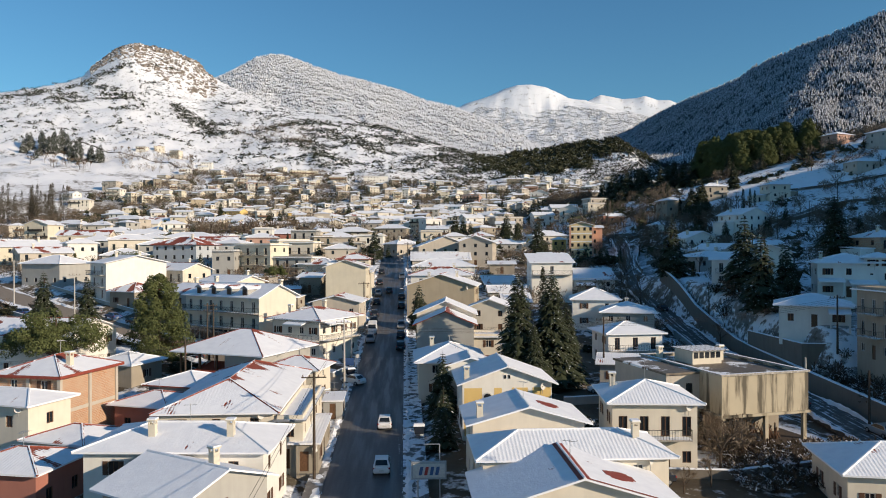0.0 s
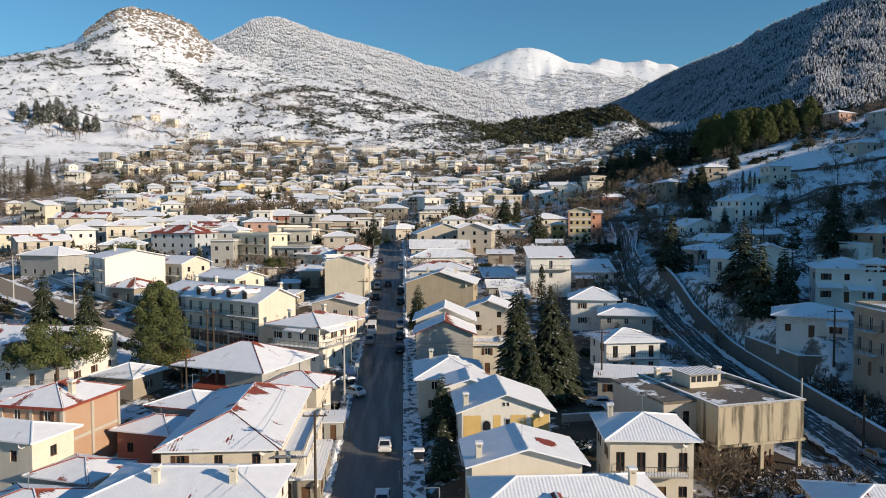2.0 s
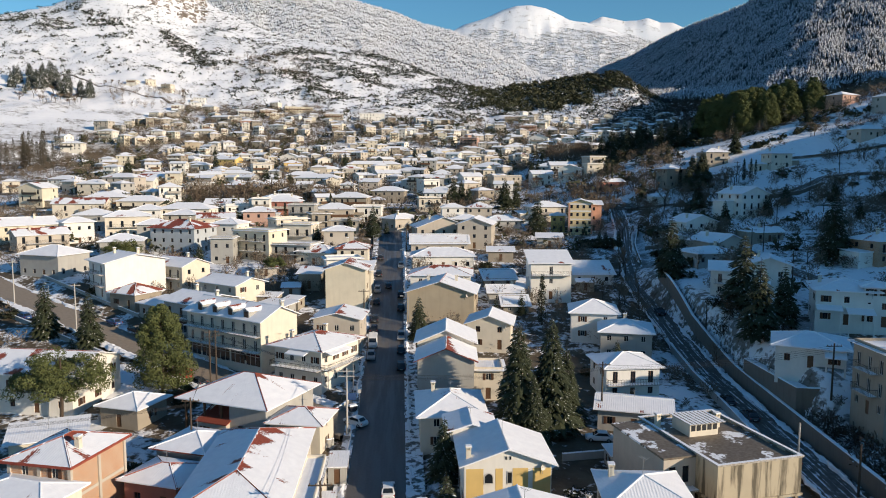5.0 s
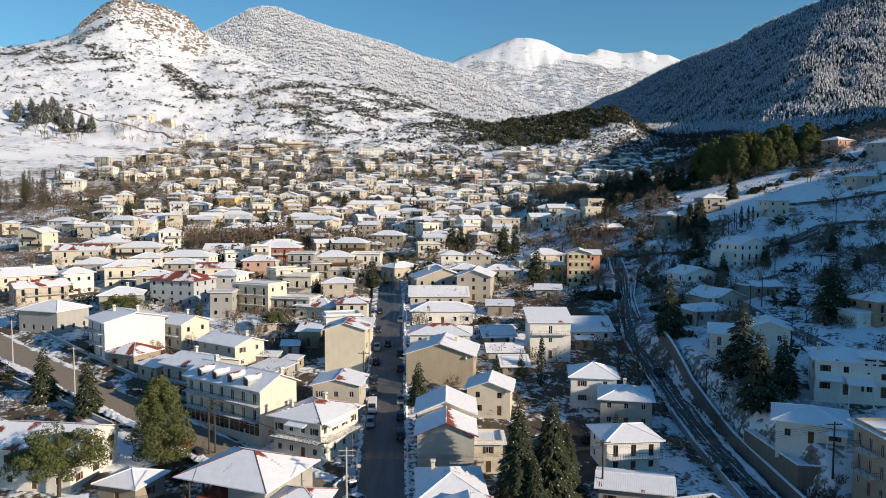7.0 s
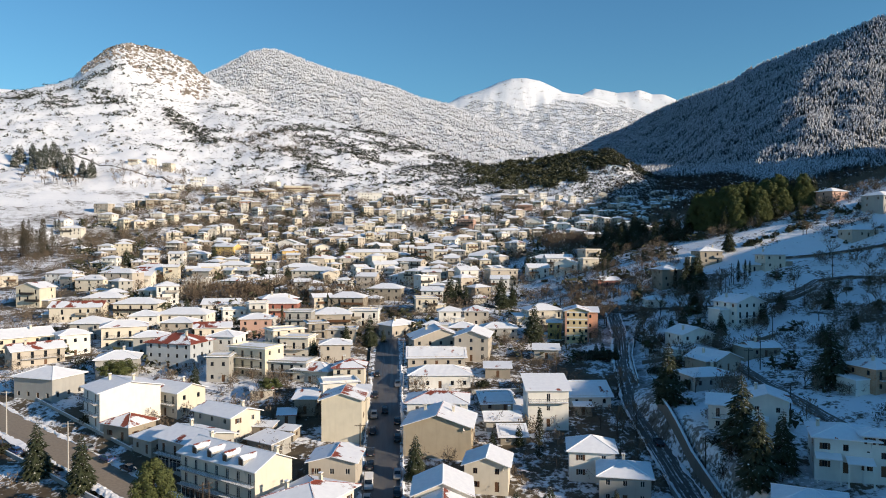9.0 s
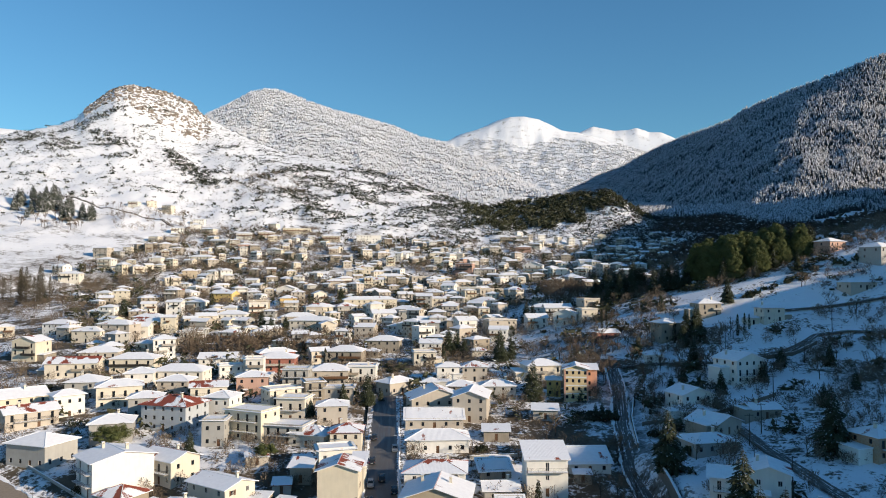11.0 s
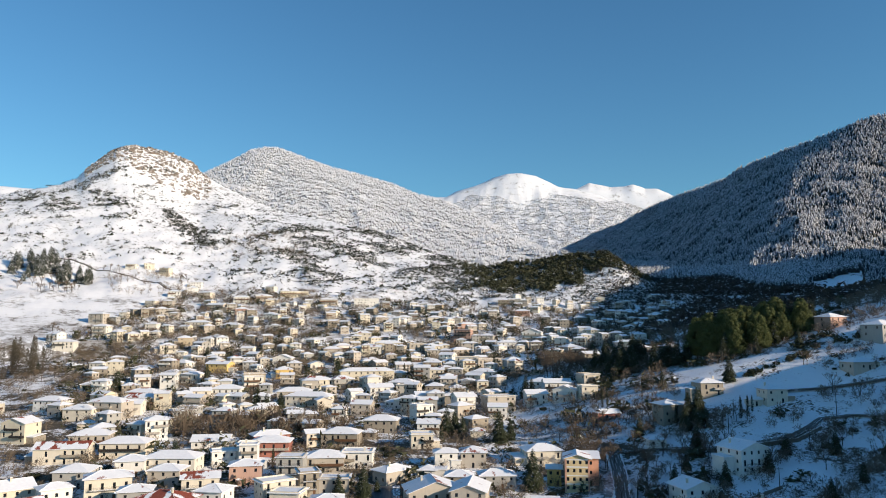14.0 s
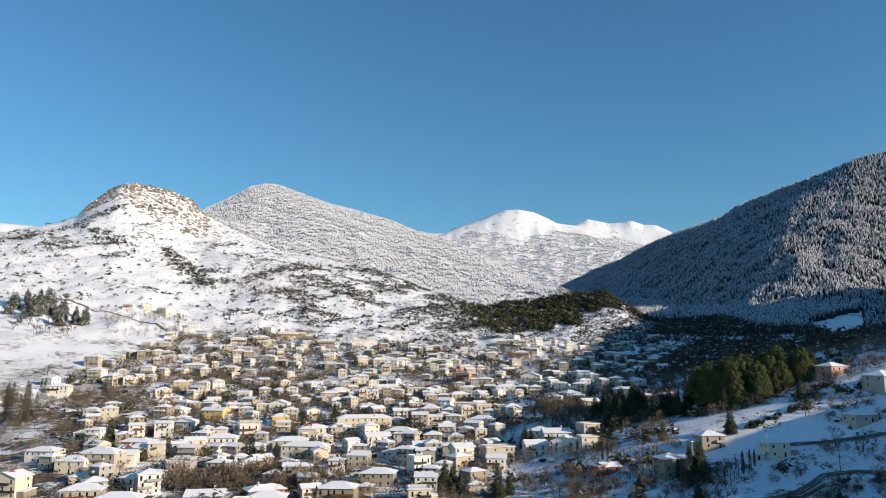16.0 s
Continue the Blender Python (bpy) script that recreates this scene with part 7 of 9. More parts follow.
for k in range(9):
    place("fir_mid", None, 206 + 2.2 * k + rnd.uniform(-2, 2), 383 + rnd.uniform(-4, 8), rnd.uniform(1.2, 1.6), k * 47, "dark conifer at the end of the pine row", group="pines on the hill")
L_BARE = "leafless brown tree with fine twigs"
for x, y, s in ((32.5, 73.5, 0.9), (29.8, 69.5, 0.6), (34.0, 77, 0.8), (31.0, 83, 0.7), (26.5, 68.0, 0.55), (40.0, 73.0, 0.5), (52, 172, 1.0), (50, 180, 0.9), (55, 178, 0.8), (44, 216, 1.0), (48, 222, 1.1), (38, 220, 0.8), (-48, 192, 0.9), (-40, 224, 0.9), (-44, 229, 1.0), (-36, 219, 0.8),
                (64, 120, 0.7), (62, 140, 0.7), (-52.5, 112, 0.6), (20, 200, 0.8), (27, 210, 0.7)):
    place("bare_a" if x > 30 else "bare_b", BARE_A if x > 30 else BARE_B, x, y, s, x * 29, L_BARE)
for x, y in BROWN:
    place("bare_b" if x > -385 else "bare_a", None, x, y, rnd.uniform(1.2, 1.9), x * 50, "leafless tree on the edge of the snowfield", group="bare trees round the snowfield")
for k in range(34):
    place("bare_b" if k % 2 else "bare_a", None, -60 + rnd.uniform(-34, 40), 352 + rnd.uniform(-14, 14), rnd.uniform(1.2, 1.7), k * 61, L_BARE, group="bare trees in the square")
for k in range(36):
    place("bare_b" if k % 2 else "bare_a", None, 88 + rnd.uniform(-22, 40), 300 + rnd.uniform(-32, 60), rnd.uniform(0.9, 1.4), k * 61, L_BARE, group="bare trees in the gully")
for k in range(34):
    place("bare_b" if k % 2 else "bare_a", None, 104 + rnd.uniform(-10, 12), 465 + rnd.uniform(-25, 22), rnd.uniform(1.4, 2.0), k * 61, "tall leafless tree in the shaded valley", group="trees in the valley")
for k in range(16):
    place("fir_mid", FIR_MID, 132 + rnd.uniform(-12, 14), 428 + rnd.uniform(-8, 14), rnd.uniform(0.9, 1.5), k * 61, "dark conifer in the shaded valley", group="conifers in the valley")
for x, y, n, reach in ((74, 320, 6, 6), (88, 314, 6, 6), (117, 279, 5, 4), (108, 321, 3, 4), (183, 304, 2, 3), (190, 297, 2, 3), (192, 331, 2, 3), (56, 176, 4, 4), (58, 205, 4, 5), (52, 160, 3, 3), (81, 247, 9, 8), (120, 276, 7, 7), (99, 268, 8, 10), (79, 286, 9, 9), (109, 330, 9, 12), (134, 254, 3, 4), (140, 292, 5, 9)):
    for k in range(n):
        place("bare_b" if k % 2 else "bare_a", None, x + rnd.uniform(-reach, reach), y + rnd.uniform(-reach, reach), rnd.uniform(0.8, 1.35), k * 61, "leafless brown tree in a thicket beside the hill road", group="trees on the hillside")
for x, y, h in ((156, 337, 13), (73, 411, 14), (76, 409, 12), (124, 402, 17), (128, 405, 15), (120, 406, 16), (132, 400, 14), (140, 391, 16), (145, 393, 15), (152, 389, 15), (149, 395, 17), (158, 391, 14), (127, 306, 13), (122, 303, 15), (125.5, 301.5, 17), (119, 299, 12), (128, 305, 14), (116, 281, 10), (64, 235, 6), (67, 238, 5), (70, 233, 5.5), (95, 250, 8), (110, 244, 9), (141, 262, 8), (156, 256, 9), (150, 232, 7), (133, 222, 8), (104, 262, 7)):
    place("fir_mid", None, x, y, h / 12, x * 31, "dark fir on the shaded hillside", group="firs on the hillside")
for k in range(34):
    y = rnd.uniform(165, 330)
    x = 72 + rnd.random() * (0.58 * y - 40)
    if float(sunk(np.array([x]), np.array([y]))[0]) < 0.05:
        place("bare_b" if k % 2 else "bare_a", None, x, y, rnd.uniform(0.6, 1.15), k * 61, "leafless tree on the snowy hillside", group="trees on the hillside")
for k in range(26):
    y = rnd.uniform(120, 330)
    x = rnd.uniform(-0.55 * y, 58)
    NEARBY.append((x, y))
SCRUB_A = make_bush("bush", 51, CYPRESS)
SCRUB_B = make_bush("bush", 52, SCRUB)
for x, y in ((59.9, 237.4), (61.6, 236.9), (63.3, 236.1), (65.0, 235.5), (66.6, 234.9), (68.3, 234.2)):
    place("bush_a", SCRUB_A, x, y, 2.6, x * 90, "tall dark evergreen bush in a garden hedge", "shrub", group="garden hedge")


def bearing(x, y):
    return np.degrees(np.arctan2(x, y))


def meadow(x, y):
    """The open snowfields: left of the town, and the clearing under the right mountain."""
    b, d = bearing(x, y), np.hypot(x, y)
    left = (b < np.clip(-22.8 + 0.045 * (d - 735), -24.2, -16.4)) & (d > 600) & (d < 1010 + 14 * (b + 24))
    return left | ((b > 30.0) & (b < 36) & (d > 1050 - 20 * (b - 30) + 14 * lumps(x, y, 60)) & (d < 1078 + 26 * (b - 30) + 14 * lumps(x, y, 45, 2.0))) | ((b > 21.5) & (b < 30.5) & (d > 335) & (d < 400) & (x > 120))


def free(x, y, gap=1.5):
    """Whether no house or road stands there."""
    for o in HOUSES:
        if abs(x - o[0]) < o[2] + gap and abs(y - o[1]) < o[2] + gap:
            return False
    return float(sunk(np.array([x]), np.array([y]))[0]) < 0.05


HOUSES = [(o.location.x, o.location.y, max(4.5, 0.5 * max(v.co.x for c in o.children if c.name.startswith("wall") for v in c.data.vertices) * 2)) for o in scene.objects if o.name.startswith("house") and o.parent is None]
for k, (x, y) in enumerate(NEARBY):
    if free(x, y, 0.5):
        place("bare_b" if k % 2 else "bare_a", None, x, y, rnd.uniform(0.45, 0.95), k * 61, "small leafless tree in a garden")
count = 0
while count < 270:
    y = rnd.uniform(75, 900)
    x = rnd.uniform(-0.62, 0.68) * y
    if not free(x, y) or meadow(x, y):
        continue
    count += 1
    right = x > 55 + 0.05 * y
    pick = rnd.random()
    if pick < 0.06:
        place("bare_b" if count % 2 else "bare_a", None, x, y, rnd.uniform(0.55, 1.0), count * 37, L_BARE)
    elif pick < 0.62:
        place("bush_a", SCRUB_A, x, y, rnd.uniform(0.9, 2.2), count * 37, "dark evergreen shrub in a garden", "shrub")
    elif pick < 0.88:
        place("bush_b", SCRUB_B, x, y, rnd.uniform(0.9, 2.0), count * 37, "garden shrub dusted with snow", "shrub")
    elif pick < 0.96:
        place("fir_mid", None, x, y, rnd.uniform(0.5, 1.0), count * 37, L_FIR)
    else:
        place("cypress", None, x, y, rnd.uniform(0.6, 1.1), count * 37, L_CYP)


# ---- woods and scrub on the mountains ----
def scatter(name, label, category, count, bearings, reaches, keep, tall, wide, sides, material, seed, rounded=False):
    """Thousands of small trees or shrubs, one mesh."""
    r = np.random.RandomState(seed)
    b = np.radians(r.uniform(*bearings, count * 4))
    d = np.sqrt(r.uniform(reaches[0] ** 2, reaches[1] ** 2, count * 4))
    x, y = d * np.sin(b), d * np.cos(b)
    z = height(x, y)
    ok = np.flatnonzero(keep(x, y, z, r.uniform(0, 1, count * 4)))[:count]
    x, y, z = x[ok], y[ok], z[ok]
    n = len(x)
    h = r.uniform(*tall, n)
    w = h * r.uniform(*wide, n)
    if rounded in ("tuft", "brush"):
        k = sides
        shape = (n, k)
        if rounded == "tuft":
            ang, rad = r.uniform(0, 6.283, shape), np.sqrt(r.uniform(0, 1, shape))
            top = r.uniform(0.0, 1.0, shape) * (1 - 0.45 * rad)
            c = np.stack([x[:, None] + w[:, None] * rad * np.cos(ang), y[:, None] + w[:, None] * rad * np.sin(ang), (z - 0.3)[:, None] + h[:, None] * top], -1)
            v = c[:, :, None, :] + r.normal(0, 1, (n, k, 3, 3)) * (0.42 * w)[:, None, None, None] * np.array((1, 1, 0.7))
        else:
            ang, lean = r.uniform(0, 6.283, shape), r.uniform(0.1, 0.8, shape)
            tip = np.stack([x[:, None] + w[:, None] * lean * np.cos(ang), y[:, None] + w[:, None] * lean * np.sin(ang), z[:, None] + h[:, None] * r.uniform(0.4, 0.9, shape)], -1)
            foot = np.stack([x[:, None] + 0.2 * w[:, None] * lean * np.cos(ang), y[:, None] + 0.2 * w[:, None] * lean * np.sin(ang), np.repeat((z - 0.2)[:, None], k, 1)], -1)
            off = np.stack([-np.sin(ang), np.cos(ang), 0 * ang], -1) * (0.018 * w + 0.02)[:, None, None]
            stems = np.stack([foot, tip + off, tip - off * 0.6 + (tip - foot) * 0.12], 2)
            ball = r.normal(0, 1, (n, k, 3))
            ball *= (r.uniform(0.1, 1.0, shape) ** 0.4 / np.linalg.norm(ball, axis=2))[:, :, None]
            mid = np.stack([x, y, z + 0.6 * h], -1)[:, None, :] + ball * np.stack([w, w, 0.42 * h], -1)[:, None, :]
            way = ball * np.array((1, 1, 0.6)) + r.normal(0, 0.45, (n, k, 3)) + np.array((0, 0, 0.35))
            way *= ((0.16 * w + 0.22)[:, None] / np.linalg.norm(way, axis=2))[:, :, None]
            turn = np.cross(way, r.normal(0, 1, (n, k, 3)))
            turn *= ((0.026 * w + 0.045)[:, None] / np.linalg.norm(turn, axis=2))[:, :, None]
            twigs = np.stack([mid - way, mid + way + turn, mid + way - turn], 2)
            v = np.where((np.arange(k) % 5 == 0)[None, :, None, None], stems, twigs)
        v = v.reshape(n, k * 3, 3)
        f = np.arange(n * k * 3).reshape(-1, 3)
        return stuff_mesh(name, v, f, material, label, category)
    a = np.arange(sides) * 2 * math.pi / sides
    rings = ((0.0, 0.8), (0.45, 1.0), (1.0, 0.0)) if rounded else ((0.0, 1.0), (1.0, 0.0))
    verts, rows = [], len(rings)
    for t, k in rings[:-1]:
        jit = r.uniform(0.75, 1.25, (n, sides)) * (np.where(np.arange(sides) % 2, 0.62, 1.2) if sides == 6 else 1.0)
        verts.append(np.stack([x[:, None] + w[:, None] * k * jit * np.cos(a), y[:, None] + w[:, None] * k * jit * np.sin(a), np.repeat((z - 0.4 + h * t)[:, None], sides, 1)], -1))
    verts.append(np.stack([x + r.uniform(-0.1, 0.1, n) * w, y, z + h], -1)[:, None, :])
    v = np.concatenate(verts, 1)
    per = v.shape[1]
    tri = []
    for q in range(rows - 2):
        for i in range(sides):
            j = (i + 1) % sides
            tri += [(q * sides + i, q * sides + j, (q + 1) * sides + j), (q * sides + i, (q + 1) * sides + j, (q + 1) * sides + i)]
    top = (rows - 2) * sides
    tri += [(top + i, top + (i + 1) % sides, per - 1) for i in range(sides)]
    f = (np.array(tri)[None] + (np.arange(n) * per)[:, None, None]).reshape(-1, 3)
    stuff_mesh(name, v, f, material, label, category)


def stuff_mesh(name, v, f, material, label, category):
    me = bpy.data.meshes.new(name)
    me.vertices.add(v.shape[0] * v.shape[1])
    me.vertices.foreach_set("co", v.ravel())
    me.loops.add(f.size)
    me.loops.foreach_set("vertex_index", f.ravel().astype(np.int32))
    me.polygons.add(len(f))
    me.polygons.foreach_set("loop_start", np.arange(0, f.size, 3))
    me.polygons.foreach_set("loop_total", np.full(len(f), 3))
    me.update()
    me.materials.append(material)
    tagged(new(name, me), label, category, kind="stuff")


def crest_of(crest, x, y):
    b, r, h = (np.array(c) for c in zip(*crest))
    return np.interp(np.degrees(np.arctan2(x, y)), b, r)


# The far trees carry haze in their pale base colour.
scatter("forest", "snow-frosted conifer forest on the far hill, paled for haze", "forest", 52000, (-15.5, 17), (1480, 2900),
        lambda x, y, z, u: (np.hypot(x, y) > crest_of(ROCK, x, y) + 60) & (np.hypot(x, y) < crest_of(FOREST, x, y) + 20) & (u < 0.75 + 0.35 * lumps(x, y, 260, 2.0)), (6, 11), (0.2, 0.3), 5, HAZY_FROSTED, 5)
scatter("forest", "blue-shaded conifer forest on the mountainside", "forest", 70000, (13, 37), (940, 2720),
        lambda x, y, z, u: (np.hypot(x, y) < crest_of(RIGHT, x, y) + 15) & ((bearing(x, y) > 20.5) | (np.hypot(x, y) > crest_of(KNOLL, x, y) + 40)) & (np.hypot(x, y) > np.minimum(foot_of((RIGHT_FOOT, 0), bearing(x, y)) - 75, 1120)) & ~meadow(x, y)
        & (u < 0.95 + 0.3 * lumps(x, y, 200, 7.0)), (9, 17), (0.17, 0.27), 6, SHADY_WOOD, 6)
scatter("forest", "dark leafless wood between the hill and the mountain", "forest", 6200, (15.5, 37), (560, 1090),
        lambda x, y, z, u: ~meadow(x, y) & (u < 0.1 + 1.2 * smooth(-0.4, 0.3, lumps(x, y, 170, 5.0)) * smooth(18.5, 23, bearing(x, y))), (4, 10), (0.3, 0.5), 14, SHADE_WOOD, 16, "tuft")
scatter("forest", "dark mixed wood at the mountain's foot", "forest", 6200, (15, 34), (1000, 1420),
        lambda x, y, z, u: (np.hypot(x, y) < foot_of((RIGHT_FOOT, 0), bearing(x, y)) - 20 + 45 * lumps(x, y, 90, 4.0)) & (np.hypot(x, y) > np.where(bearing(x, y) < 20.5, crest_of(KNOLL, x, y) + 40, 0)) & ~meadow(x, y), (6, 12), (0.26, 0.4), 14, SHADE_WOOD, 61, "tuft")
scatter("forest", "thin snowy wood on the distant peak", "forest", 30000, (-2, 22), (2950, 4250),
        lambda x, y, z, u: (z < 800 + 60 * lumps(x, y, 400, 6.0)) & (np.hypot(x, y) < crest_of(PEAK, x, y)) & (u < 0.75 + 0.5 * lumps(x, y, 500, 4.0)), (6, 11), (0.2, 0.3), 4, HAZY_FROSTED, 7)
scatter("forest", "olive pine wood over the valley", "forest", 5200, (2.5, 19.5), (930, 1330),
        lambda x, y, z, u: (np.hypot(x, y) > 1000 + 2 * (bearing(x, y) - 9) + 40 * lumps(x, y, 150, 8.0)) & ~((bearing(x, y) > 14.6) & (np.hypot(x, y) < 1085)) & (u < smooth(4.2, 8.6, bearing(x, y)) * (0.36 + 1.1 * lumps(x, y, 70, 3.0) + 0.3 * smooth(8.5, 11, bearing(x, y)))), (6, 11), (0.3, 0.45), 22, DARK_WOOD, 8, "tuft")
scatter("scrub", "snow-dusted scrub on the knoll", "scrub", 4200, (3.0, 20.5), (930, 1180),
        lambda x, y, z, u: u < (0.35 + 0.5 * smooth(13.5, 15, bearing(x, y))) * (0.8 + 0.8 * lumps(x, y, 40, 3.0)), (2, 4.5), (0.5, 0.7), 12, SCRUB, 18, "tuft")
scatter("scrub", "dark scrub in clumps on the snowy slopes", "scrub", 6800, (-33, 8), (760, 1800),
        lambda x, y, z, u: (np.hypot(x, y) < crest_of(ROCK, x, y) + 10) & ~meadow(x, y)
        & (u < np.clip(0.03 + 1.5 * np.clip(lumps(x, y, 210, 9.0) + 0.6 * lumps(x, y, 48, 1.0) - 0.3, 0, 1), 0, 1) * (0.7 + 0.3 * smooth(-20, -10, bearing(x, y)))), (1.8, 5.0), (0.6, 1.1), 10, SCRUB, 9, "tuft")
scatter("scrub", "small shrubs dotted over the snowy slopes", "scrub", 14000, (-33, 5), (860, 1800),
        lambda x, y, z, u: (np.hypot(x, y) < crest_of(ROCK, x, y) + 10) & ~meadow(x, y) & (u < 0.35 + 0.5 * smooth(1350, 1650, np.hypot(x, y)) + 0.6 * lumps(x, y, 90, 19.0)), (0.7, 1.9), (0.6, 1.0), 6, SCRUB, 19, "tuft")
scatter("scrub", "dark evergreen thickets on the shaded hillside", "scrub", 620, (15, 36), (160, 620),
        lambda x, y, z, u: (x > 72) & ~meadow(x, y) & (sunk(x, y) < 0.05) & (u < 1.5 * np.clip(lumps(0.7 * x, 1.3 * y, 48, 12.0) - 0.1, 0, 1)), (1.4, 4.2), (0.45, 0.8), 40, DARK_WOOD, 22, "tuft")
scatter("hedge", "hedge of green bushes across the sunny slope", "hedge", 130, (24.5, 31), (340, 405),
        lambda x, y, z, u: (x > 163) & (x < 197) & (np.abs(y - 338.7 - 0.06 * (x - 166)) < 2.2), (1.6, 3.0), (0.5, 0.75), 60, DARK_WOOD, 23, "tuft")
scatter("scrub", "dense scrub below the crags", "scrub", 5200, (-13, 6), (930, 1420),
        lambda x, y, z, u: (u < smooth(-13, -7, bearing(x, y)) * smooth(930, 1000, np.hypot(x, y)) * (0.04 + 1.0 * smooth(0.0, 0.45, lumps(x, 1.1 * y, 210, 4.0) + 0.5 * lumps(x, y, 42, 2.0)))), (1.8, 4.6), (0.5, 0.9), 10, SCRUB, 10, "tuft")
scatter("scrub", "low brambles and hedges on the shaded hillside", "scrub", 2300, (13, 36), (150, 620),
        lambda x, y, z, u: (x > 70) & ~meadow(x, y) & (sunk(x, y) < 0.05) & (u < 1.3 * np.clip(lumps(0.6 * x, 1.5 * y, 62, 2.0) + 0.4 * lumps(x, y, 20, 3.0) - 0.12, 0, 1)), (1.0, 3.2), (0.55, 0.9), 50, SCRUB_DARK, 12, "brush")
scatter("scrub", "leafless brown shrubs and fruit trees between the houses", "scrub", 5300, (-33, 21), (310, 900),
        lambda x, y, z, u: (sunk(x, y) < 0.05) & ~meadow(x, y) & (u < 0.25 + 0.8 * lumps(x, y, 45, 6.0)), (1.8, 6.5), (0.4, 0.7), 64, SCRUB_BROWN, 13, "brush")
scatter("scrub", "leafless thickets in the gardens below the snowfield", "scrub", 2600, (-21, -6), (540, 930),
        lambda x, y, z, u: ~meadow(x, y) & (u < 0.35 + 0.8 * lumps(x, y, 60, 26.0)), (2.0, 6.0), (0.4, 0.7), 40, SCRUB_BROWN, 36, "brush")
scatter("scrub", "dark evergreen shrubs and trees between the houses", "scrub", 3300, (-24, 21), (240, 900),
        lambda x, y, z, u: (sunk(x, y) < 0.05) & ~meadow(x, y) & (u < 0.3 + 0.9 * lumps(x, y, 70, 16.0)), (2.0, 8.0), (0.28, 0.42), 18, DARK_WOOD, 14, "tuft")


scatter("vines", "snowy trained vines in a garden", "vines", 260, (22, 36), (74, 92),
        lambda x, y, z, u: (x > 33) & (x < 50) & (y > 67) & (y < 76) & (np.mod(x, 2.2) < 0.6), (0.9, 1.5), (0.4, 0.7), 50, SCRUB_DARK, 27, "brush")
scatter("brambles", "leafless brambles before the concrete shell", "scrub", 60, (18, 32), (78, 100),
        lambda x, y, z, u: (x > 33) & (x < 38.5) & (y > 77) & (y < 87), (1.2, 4.5), (0.4, 0.7), 70, SCRUB_BROWN, 28, "brush")
scatter("scrub", "dark shrubs below the flats", "scrub", 70, (30, 38), (105, 140),
        lambda x, y, z, u: (x > 63.5) & (y > 88) & (y < 108), (0.8, 2.2), (0.5, 0.8), 46, SCRUB_DARK, 31, "brush")
scatter("scrub", "brambles hanging over the retaining wall", "scrub", 190, (24, 40), (95, 215),
        lambda x, y, z, u: (x > 61.5 + 0.045 * (y - 80)) & (x < 66.5 + 0.05 * (y - 80)) & (y < 205) & ((y < 109) | (y > 132)), (1.2, 3.6), (0.45, 0.7), 80, SCRUB_DARK, 51, "brush")
scatter("scrub", "leafless bushes on the verge of the rutted road", "scrub", 60, (18, 36), (95, 250),
        lambda x, y, z, u: (x > 47) & (x < 54.5) & (y > 118) & (y < 215), (1.0, 3.8), (0.4, 0.6), 80, SCRUB_BROWN, 52, "brush")
scatter("scrub", "dark hedge along the garden", "scrub", 90, (22, 34), (78, 98),
        lambda x, y, z, u: (x > 34) & (x < 52) & (y > 76.5) & (y < 79.5), (0.9, 2.0), (0.5, 0.8), 46, SCRUB_DARK, 32, "brush")
scatter("scrub", "tall leafless plane trees round the square", "trees", 46, (-18, -3), (325, 385),
        lambda x, y, z, u: (x > -104) & (x < -22) & (y > 338) & (y < 370), (6, 11), (0.45, 0.65), 110, TWIG, 33, "brush")
scatter("weeds", "dry weeds and shrubs in an empty plot", "scrub", 55, (-20, -5), (170, 235),
        lambda x, y, z, u: (x > -52) & (x < -22) & (y > 188) & (y < 222), (0.8, 3.6), (0.4, 0.7), 60, SCRUB_BROWN, 29, "brush")


scatter("scrub", "round shrubs dusted with snow, dotted over the open slope", "scrub", 620, (-35, -11), (930, 1520),
        lambda x, y, z, u: (np.hypot(x, y) > 960 + 8 * (bearing(x, y) + 24)) & (u < 0.04 + 0.5 * np.clip(lumps(x, y, 130, 14.0) + 0.5 * lumps(x, y, 40, 4.0) - 0.1, 0, 1)), (2.4, 5.2), (0.45, 0.75), 26, SCRUB, 41, "tuft")
scatter("scrub", "thicket in a gully of the snowy slope", "scrub", 330, (-17.6, -13.6), (1190, 1440),
        lambda x, y, z, u: u < 1.2 * np.exp(-((bearing(x, y) + 17.0 - (1420 - np.hypot(x, y)) * 0.013) / 0.7) ** 2), (2.5, 6.0), (0.45, 0.7), 24, SCRUB, 42, "tuft")
scatter("scrub", "thin wood under the shoulder of the crags", "scrub", 1500, (-35, -19.5), (1330, 1640),
        lambda x, y, z, u: u < 1.1 * np.clip(lumps(x, y, 170, 21.0) + 0.4 * lumps(x, y, 50, 5.0) + 0.05, 0, 1), (2.5, 6.0), (0.4, 0.6), 20, SCRUB, 43, "tuft")
scatter("scrub", "leafless trees round the terraces on the slope", "scrub", 240, (-13, -7), (1120, 1310),
        lambda x, y, z, u: u < 0.5 + 0.7 * lumps(x, y, 60, 8.0), (4, 9), (0.35, 0.5), 46, SCRUB_BROWN, 44, "brush")
scatter("scrub", "leafless thickets between the yards of the old town", "scrub", 900, (-33, 16), (150, 320),
        lambda x, y, z, u: (sunk(x, y) < 0.05) & (u < 0.3 + 0.9 * lumps(x, y, 38, 11.0)), (1.2, 4.5), (0.35, 0.6), 60, SCRUB_BROWN, 45, "brush")
